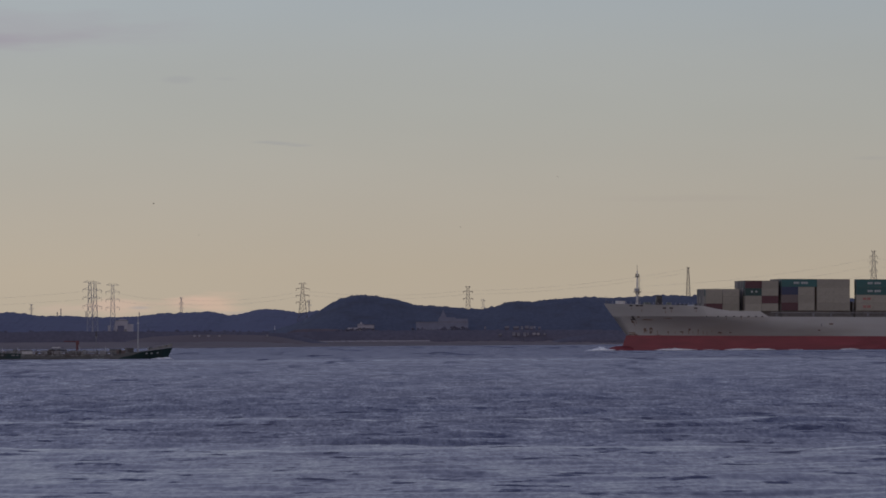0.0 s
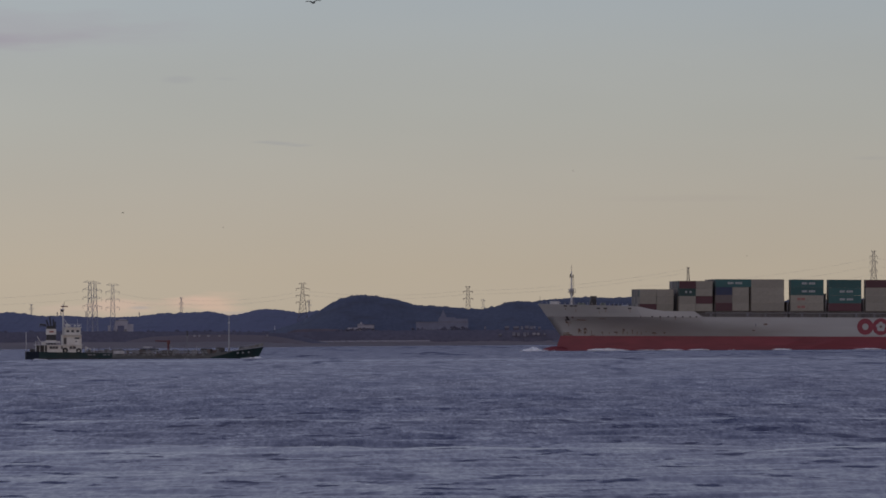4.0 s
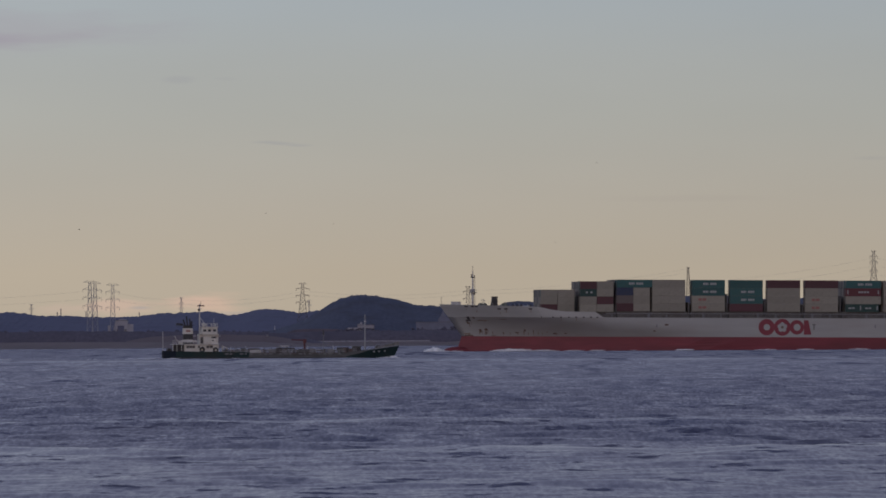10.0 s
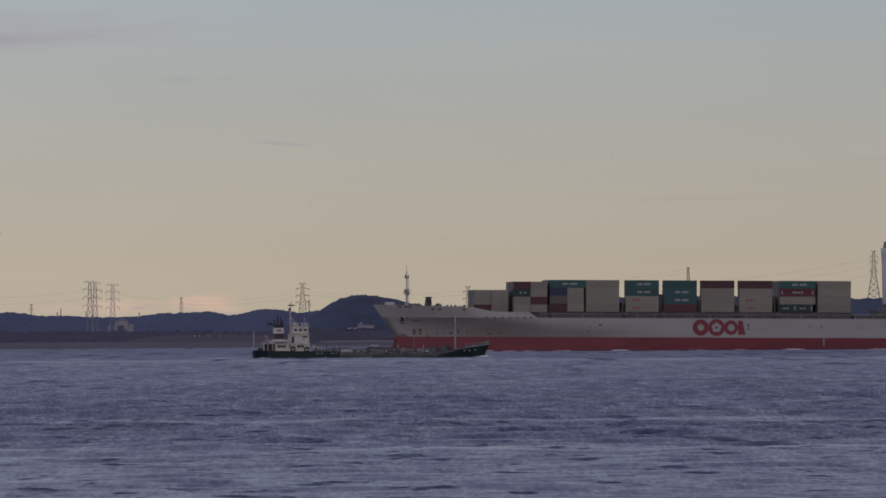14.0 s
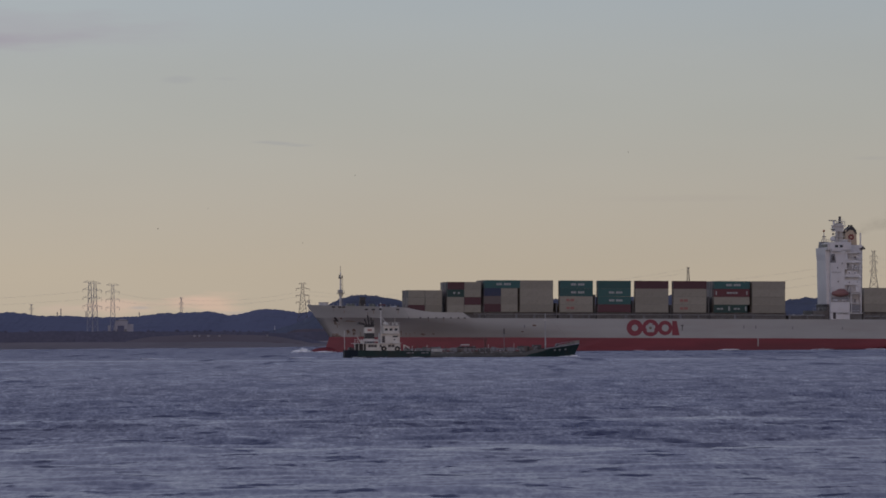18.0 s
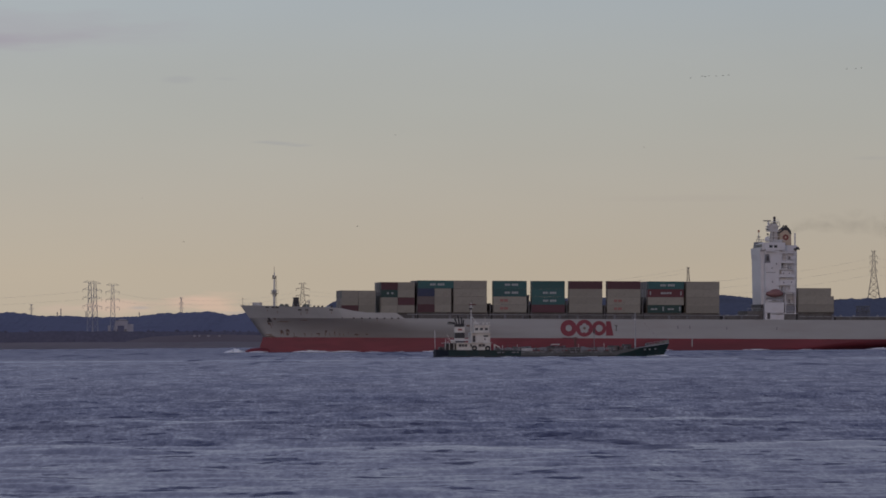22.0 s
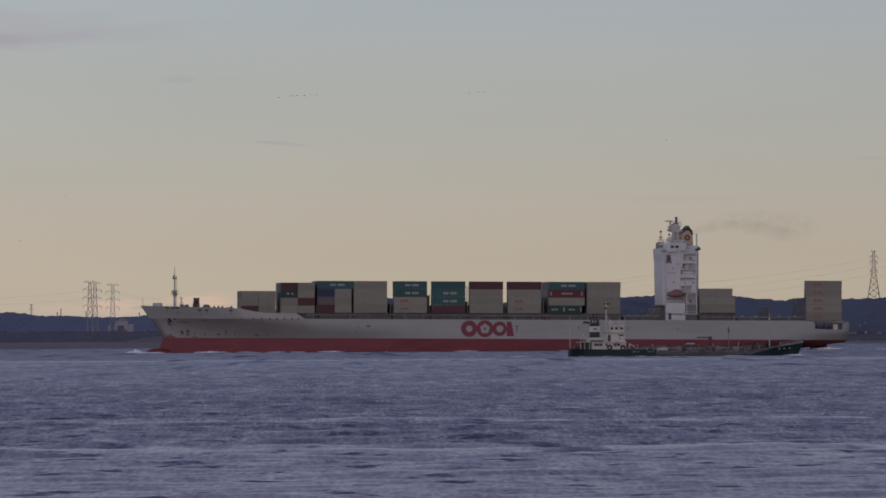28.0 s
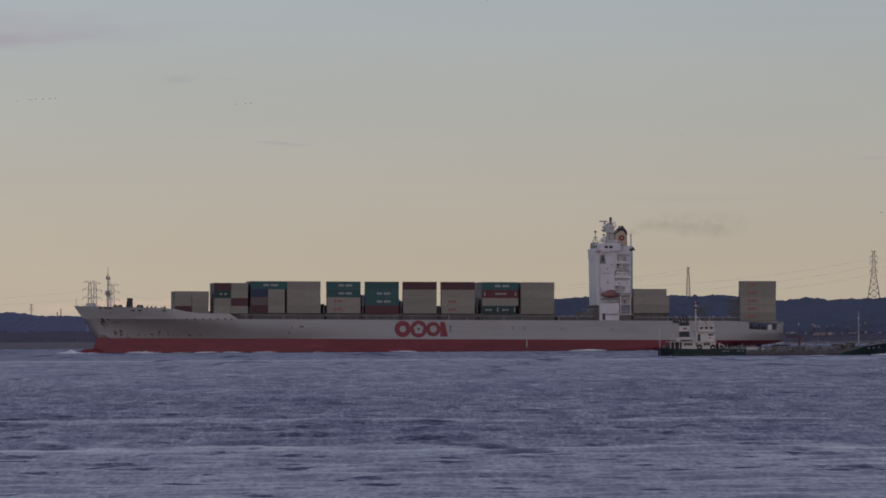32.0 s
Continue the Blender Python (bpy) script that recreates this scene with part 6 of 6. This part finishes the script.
        part("deck_box", box(x, x + w_, y, y + 0.6, 1.6, 1.9 + hh, bevel=0.05), M["white_dull"] if rnd.random() < 0.45 else M["red_crane"], s)
    # bow
    fm = part("foremast", rod((48.1, 0, 1.9), (48.1, 0, 12.0), 0.22, None, 8, 0.12), M["galv"], s, "white foremast")
    part("mast_lamp", box(47.85, 48.35, -0.2, 0.2, 9.9, 10.3, bevel=0.05), M["white_dull"], fm)
    part("mast_stay", rod((48.1, 0, 11.6), (55.8, 0, 3.6), 0.012), M["dark"], fm)
    part("windlass", rod((51.5, -1.6, 3.0), (51.5, 1.6, 3.0), 0.6, None, 10), M["dark"], s)
    part("deck_locker", box(42.6, 44.7, -2.6, 2.4, 1.2, 2.7, bevel=0.08), M["dark"], s)
    part("winch_house", box(44.6, 46.8, -1.8, 1.8, 1.8, 3.3, bevel=0.1), M["dark"], s)
    for x in np.arange(50.5, 57.3, 0.85):
        y, z, x2 = -tk_half(x, 3) + 0.1, tk_top(x), x + 0.85
        part("bow_rail_post", rod((x, y, z), (x, y, z + 1.05), 0.06, None, 4), M["galv"], s)
        for k in (0.5, 1.0):
            part("bow_rail", rod((x, y, z + k), (x2, -tk_half(x2, 3) + 0.1, tk_top(min(57.6, x2)) + k), 0.045, None, 4), M["galv"], s)
    bm = bmesh.new()
    rings = []
    for x in np.linspace(47.2, 57.5, 16):
        y, z = -tk_half(x, tk_top(x)) - 0.02, tk_top(x) + 0.04
        rings.append([bm.verts.new((x, y + 0.13 * math.cos(k * math.pi / 3), z + 0.13 * math.sin(k * math.pi / 3))) for k in range(6)])
    for a, c in zip(rings[:-1], rings[1:]):
        for k in range(6):
            bm.faces.new((a[k], a[(k + 1) % 6], c[(k + 1) % 6], c[k]))
    bm.faces.new(rings[0][::-1])
    bm.faces.new(rings[-1])
    bmesh.ops.recalc_face_normals(bm, faces=bm.faces[:])
    part("sheer_rail", bm, M["galv"], s, "pale worn rail cap along the bow")
    # bare worn plating where the raised bow runs down to the cargo deck
    bm = bmesh.new()
    depth = lambda x: float(np.interp(x, [41.4, 43.0, 46.0, 50.0], [1.5, 1.0, 0.75, 0.1]))
    for sy in (-1, 1):
        cols = []
        for x in np.linspace(41.4, 50.0, 14):
            t = tk_top(x)
            cols.append([bm.verts.new((x - 1.7 * (1 - min(1, max(0, z) / 3.4)) * max(0, (x - 40) / 17.6) ** 2, sy * (tk_half(x, z) + o), z)) for z, o in ((t - depth(x), 0.0), (t - depth(x) + 0.04, 0.03), (t, 0.03), (t + 0.02, -0.03))])
        for a, c in zip(cols[:-1], cols[1:]):
            for i in range(3):
                q = (a[i], c[i], c[i + 1], a[i + 1])
                bm.faces.new(q if sy < 0 else q[::-1])
    part("worn_plating", bm, M["tk_rust"], s, "rust-brown worn plating under the bow rail")
    bm = bmesh.new()
    rings = []
    for x in np.linspace(50.6, 57.5, 13):
        y, z = -tk_half(x, tk_top(x)) + 0.02, tk_top(x)
        e = 0.25 + 0.85 * (x - 50.4) / 7.0
        rings.append([bm.verts.new(p) for p in ((x, y, z), (x, y, z + e), (x, y + 0.08, z + e), (x, y + 0.08, z))])
    for a, c in zip(rings[:-1], rings[1:]):
        for k in range(4):
            bm.faces.new((a[k], a[(k + 1) % 4], c[(k + 1) % 4], c[k]))
    bm.faces.new(rings[0][::-1])
    bm.faces.new(rings[-1])
    bmesh.ops.recalc_face_normals(bm, faces=bm.faces[:])
    part("bow_bulwark", bm, M["bow_worn"], s, "worn beige bulwark at the bow")
    for x, z in ((50.2, 1.85), (51.6, 1.9), (53.3, 2.05)):
        ob = part("hawse_mark", box(-0.3, 0.3, -0.06, 0.06, -0.22, 0.22, bevel=0.05), M["galv"], s)
        n = tk_half(x, z)
        ob.matrix_basis = Matrix.Translation((x, -n - 0.03, z)) @ Matrix.Rotation(math.atan2(n - tk_half(x + 0.5, z), 0.5), 4, "Z")
    return s


TANKER = build_tanker()
TANKER_POSE = lambda t: pose((-132.2 + 6.24 * t) * 0.99452, 1865 + (-132.2 + 6.24 * t) * 0.10453, 0, 0, float(np.interp(t, [0, 8, 16, 24, 32], [0.40, 0.28, 0.0, 0.0, -0.12])), 6.0)


# ---------------------------------------------------------------- foam, smoke, birds
FOAM = []


def foam(name, label, spots, seed, carrier):
    """Banks of broken white water, each a piece of its own; spots = (x, y, length, height, width)."""
    rnd = random.Random(seed)
    for x, y, ln, hh, wd in spots:
        bm = bmesh.new()
        n = max(6, int(ln * 2.2))
        for i in range(n):
            u = (i + 0.3 + 0.4 * rnd.random()) / n
            k = (0.3 + 0.7 * math.sin(math.pi * u)) * rnd.uniform(0.65, 1.0)
            ball((ln * (u - 0.5), rnd.uniform(-wd, wd) * 0.5, -0.15), 1.0, bm, 2, (rnd.uniform(0.9, 1.9), rnd.uniform(0.5, 1.2), hh * k), 0.45, rnd.random() * 50)
        ob = tagged(new(name, mesh(name, bm, M["foam"], True)), label, "sea foam", "white water round the hulls")
        FOAM.append((ob, carrier, x + ln / 2, y, rnd.uniform(0, 6)))


foam("bow_wave", "white foaming bow wave curling before the ship's stem", [(-4.8, -3.0, 6, 1.75, 2.2), (-5.5, -3.4, 9, 0.7, 2.4), (3.5, -3.6, 6, 0.45, 1.6)], 1, 0)
foam("side_wave", "white broken water sliding along the ship's hull", [(19, -8.5, 15, 0.95, 3.0), (33, -13.0, 11, 0.5, 2.0), (45, -16.2, 8, 0.5, 2), (55, -17.5, 7, 0.5, 2), (67, -17.8, 9, 0.4, 1.6), (88, -18, 6, 0.5, 2), (117, -18, 10, 0.45, 2), (134, -18, 5, 0.35, 1.5), (154, -18, 7, 0.35, 1.5),
                                                                       (186, -18, 12, 0.6, 2), (208, -18, 10, 0.5, 2), (236, -15, 12, 0.8, 3), (252, -9, 12, 0.9, 5)], 2, 0)
foam("stern_wake", "pale churned wake trailing behind the container ship", [(264, -6, 26, 0.4, 6), (292, -8, 34, 0.2, 8), (270, 3, 40, 0.18, 8)], 3, 0)
foam("bow_wave", "small white bow wave at the tanker's stem", [(50.5, -2.2, 6, 0.55, 1.2), (54.3, -1.0, 2.8, 0.75, 1)], 4, 1)
foam("side_wave", "thin foam line along the tanker's side", [(-7, -5.3, 4, 0.25, 0.6), (2, -5.4, 3, 0.22, 0.5), (10, -5.4, 4, 0.2, 0.5), (20, -5.4, 6, 0.18, 0.4), (33, -5.4, 6, 0.2, 0.4), (-22, -2, 13, 0.22, 4), (-37, -4, 18, 0.2, 3), (-62, -6, 12, 0.19, 2.5)], 5, 1)


def smoke_material():
    m = bpy.data.materials.new("thin_brown_smoke")
    m.use_nodes = True
    nt = m.node_tree
    N, L = nt.nodes.new, nt.links.new
    out = nt.nodes["Material Output"]
    b = nt.nodes["Principled BSDF"]
    b.inputs["Base Color"].default_value = (0.16, 0.13, 0.12, 1)
    b.inputs["Roughness"].default_value = 1.0
    tr = N("ShaderNodeBsdfTransparent")
    mx = N("ShaderNodeMixShader")
    tc = N("ShaderNodeTexCoord")
    gr = N("ShaderNodeTexGradient"); gr.gradient_type = "SPHERICAL"
    mp = N("ShaderNodeMapping"); mp.inputs["Location"].default_value = (-1, -1, -1); mp.inputs["Scale"].default_value = (2, 2, 2)
    L(tc.outputs["Generated"], mp.inputs[0])
    fl = N("ShaderNodeVectorMath"); fl.operation = "MULTIPLY"; fl.inputs[1].default_value = (1, 0, 1)
    L(mp.outputs[0], fl.inputs[0]); L(fl.outputs[0], gr.inputs[0])
    ns = N("ShaderNodeTexNoise"); ns.inputs["Scale"].default_value, ns.inputs["Detail"].default_value = 0.11, 3.0
    L(tc.outputs["Object"], ns.inputs[0])
    mr = N("ShaderNodeMapRange"); mr.inputs["From Min"].default_value, mr.inputs["From Max"].default_value = 0.35, 0.75
    mr.inputs["To Max"].default_value = 0.31
    L(ns.outputs[0], mr.inputs["Value"])
    mu = N("ShaderNodeMath"); mu.operation = "MULTIPLY"
    L(gr.outputs["Fac"], mu.inputs[0]); L(mr.outputs[0], mu.inputs[1])
    L(mu.outputs[0], mx.inputs[0]); L(tr.outputs[0], mx.inputs[1]); L(b.outputs[0], mx.inputs[2])
    L(mx.outputs[0], out.inputs[0])
    return m


M["smoke"] = smoke_material()


def smoke_puff(length, height, seed):
    r, c = 9, 19
    co = np.zeros((r, c, 3))
    for i in range(r):
        for j in range(c):
            u, v = j / (c - 1) - 0.5, i / (r - 1) - 0.5
            co[i, j] = (u * length, 1.6 * noise.noise(Vector((u * 4, v * 3, seed))), v * height)
    ob = new("smoke_puff", grid_mesh("smoke_puff", co, M["smoke"]))
    ob.visible_shadow = False
    return tagged(ob, "thin brown exhaust smoke drifting from funnel", "smoke", "drifting exhaust smoke")


PUFFS = [(smoke_puff(ln, hh, i), x, z) for i, (ln, hh, x, z) in enumerate(((6, 2.4, 206.8, 40.4), (9, 3.8, 210.5, 42.2), (13, 6.0, 216, 44.2), (17, 8.6, 224, 45.4), (22, 11.0, 234, 45.2), (25, 12.5, 246, 43.8)))]


def bird(span, label="small dark bird flying over the channel"):
    """A bird flying towards +x; its wings hinge at the shoulders."""
    b = thing("bird", label, "bird", "birds in flight")
    k = span
    part("body", ball((0, 0, 0), 1.0, None, 2, (k * 0.22, k * 0.06, k * 0.065)), M["bird"], b, "", True)
    part("head", ball((k * 0.22, 0, k * 0.03), 1.0, None, 1, (k * 0.06, k * 0.045, k * 0.045)), M["bird"], b, "", True)
    part("beak", rod((k * 0.26, 0, k * 0.03), (k * 0.33, 0, k * 0.02), k * 0.016, None, 5, k * 0.004), M["bird"], b)
    bm = bmesh.new()
    bm.faces.new([bm.verts.new(p) for p in ((-k * 0.16, -k * 0.03, 0), (-k * 0.16, k * 0.03, 0), (-k * 0.36, k * 0.08, k * 0.01), (-k * 0.36, -k * 0.08, k * 0.01))])
    bmesh.ops.solidify(bm, geom=bm.faces[:], thickness=k * 0.015)
    part("tail", bm, M["bird"], b)
    wings = []
    for s in (-1, 1):
        bm = bmesh.new()
        out = [(0.08, 0.0, 0.0), (0.11, 0.16, 0.02), (0.07, 0.32, -0.03), (-0.01, 0.47, -0.12), (-0.06, 0.40, -0.08), (-0.07, 0.28, -0.02), (-0.08, 0.14, 0.01), (-0.07, 0.0, 0.0)]
        bm.faces.new([bm.verts.new((k * x, s * k * y, k * z)) for x, y, z in out])
        bmesh.ops.triangulate(bm, faces=bm.faces[:])
        bmesh.ops.solidify(bm, geom=bm.faces[:], thickness=k * 0.04)
        wings.append((part("wing", bm, M["bird"], b, at=pose(0, s * k * 0.04, k * 0.03, s * 16)), s, k))
    return b, wings


BIRDS = []
for dx, dz in ((0, 0), (2.6, 0.35), (3.2, 0.3), (4.1, 0.45), (5.7, 0.4), (7.2, 0.5), (8.4, 0.6)):
    BIRDS.append((bird(0.75)[0], 1500.0, [(0.0, 358.0 + dx, 66.0 + dz), (21.0, 68.6 + dx, 63.0 + dz), (23.0, 41.0 + dx, 62.2 + dz), (28.0, -36.2 + dx, 58.8 + dz), (30.0, -66.4 + dx, 59.0 + dz), (32.0, -94.0 + dx, 58.3 + dz)]))
for dx, dz in ((0, 0), (2.0, 0.1), (3.2, 0.2)):
    BIRDS.append((bird(0.7)[0], 1500.0, [(0.0, 430.0 + dx, 66.5 + dz), (23.0, 75.2 + dx, 64.2 + dz), (28.0, 6.0 + dx, 59.6 + dz), (30.0, -20.1 + dx, 58.6 + dz), (32.0, -45.5 + dx, 57.4 + dz)]))
BIRDS.append((bird(0.6)[0], 1500.0, [(0.0, -54.0, 28.5), (6.0, -46.0, 31.1), (9.0, -41.3, 32.8), (13.0, -31.6, 34.8), (32.0, 10.0, 80.0)]))
BIRDS.append((bird(1.0)[0], 1500.0, [(0.0, -64.0, 35.5), (6.0, -73.1, 32.0), (9.0, -77.1, 29.9), (12.0, -89.3, 29.7), (14.0, -98.0, 29.0), (32.0, -190.0, 25.0)]))
BIRDS.append((bird(0.6)[0], 1500.0, [(0.0, 94.0, 22.0), (7.0, 45.7, 24.4), (9.0, 31.0, 25.6), (12.0, 13.6, 27.5), (18.0, -31.0, 26.6), (20.0, -45.4, 27.3), (21.0, -51.5, 27.6), (22.0, -57.3, 27.0), (32.0, -119.0, 28.0)]))
BIRDS.append((bird(0.5)[0], 1500.0, [(0.0, 3.9, 30.0), (20.0, -60.1, 36.0), (21.0, -64.0, 36.8), (22.0, -66.4, 36.7), (32.0, -98.0, 38.0)]))
BIRDS.append((bird(0.6)[0], 1500.0, [(0.0, 25.4, 41.0), (7.0, 31.5, 43.1), (12.0, 35.9, 44.6), (32.0, 53.0, 50.0)]))
# one crosses low over the ships in the second half
BIRDS.append((bird(0.85)[0], 1500.0, [(0.0, -265.0, 31.0), (15.0, -96.8, 30.2), (18.5, -57.5, 29.7), (19.5, -46.1, 28.7), (20.0, -40.1, 29.4), (21.0, -29.3, 31.0), (22.0, -18.9, 30.2), (23.0, -8.0, 28.0),
                                      (30.0, 74.9, 32.7), (32.0, 97.0, 32.7)]))
# a crow beats past high above and much nearer
CROW, CROW_WINGS = bird(0.95, "dark crow beating its wings high over the water")
BIRDS.append((CROW, 400.0, [(0.0, -75.0, 24.6), (2.9, -25.8, 25.1), (3.0, -24.0, 25.13), (3.1, -22.3, 25.3), (3.2, -20.5, 25.4), (3.3, -18.8, 25.25), (3.4, -17.0, 25.5), (3.5, -15.4, 25.6),
                            (5.5, 17.1, 25.75), (5.7, 20.5, 25.8), (8.0, 59.0, 26.5), (32.0, 460.0, 34.0)]))


# ---------------------------------------------------------------- what moves
def motions():
    times = (0.0, 8.0, 16.0, 24.0, 32.0)
    walk(SHIP, [(t, SHIP_POSE(t)) for t in times])
    for ob, p in CARGO:
        walk(ob, [(t, SHIP_POSE(t) @ Matrix.Translation(p)) for t in times])
    walk(TANKER, [(t, TANKER_POSE(t)) for t in times])
    flat = lambda m: Matrix.LocRotScale((m.translation.x, m.translation.y, 0.0), Euler((0, 0, m.to_euler().z)), None)
    for ob, carrier, x, y, ph in FOAM:
        rows = []
        for k in range(0, 65):
            t = k * 0.5
            k2 = 0.4 if carrier else 1.0
            rows.append((t, flat((SHIP_POSE, TANKER_POSE)[carrier](t)) @ pose(x + 0.5 * k2 * math.sin(2.1 * t + ph), y, 0.18 * k2 * math.sin(3.3 * t + 2 * ph), 0, 1.5 * math.sin(2.7 * t + ph), 0)))
        walk(ob, rows)
    for i, (ob, x, z) in enumerate(PUFFS):
        walk(ob, [(t, flat(SHIP_POSE(t)) @ pose(x + (0.4 + 0.2 * i) * math.sin(0.4 * t + i), 0, z + 3.0 + (0.15 + 0.1 * i) * math.sin(0.5 * t + 2 * i))) for t in range(0, 33, 2)])
    walk(SEA, [(0.0, pose(12, 18, 0)), (32.0, pose(-12, -18, 0))])
    for ob, d, rows in BIRDS:
        turn = 68 if ob is CROW else 0 if rows[-1][1] > rows[0][1] else 180
        walk(ob, [(t, pose(x, d, z, 0, 0, turn)) for t, x, z in rows])
    for ob, s, k in CROW_WINGS:
        beat = [0.0] + [2.4 + 0.06 * i for i in range(70)] + [32.0]
        walk(ob, [(t, pose(0, s * k * 0.04, k * 0.03, s * (8 + 34 * math.cos(2 * math.pi * (t - 2.85) / 0.3)))) for t in beat])


motions()
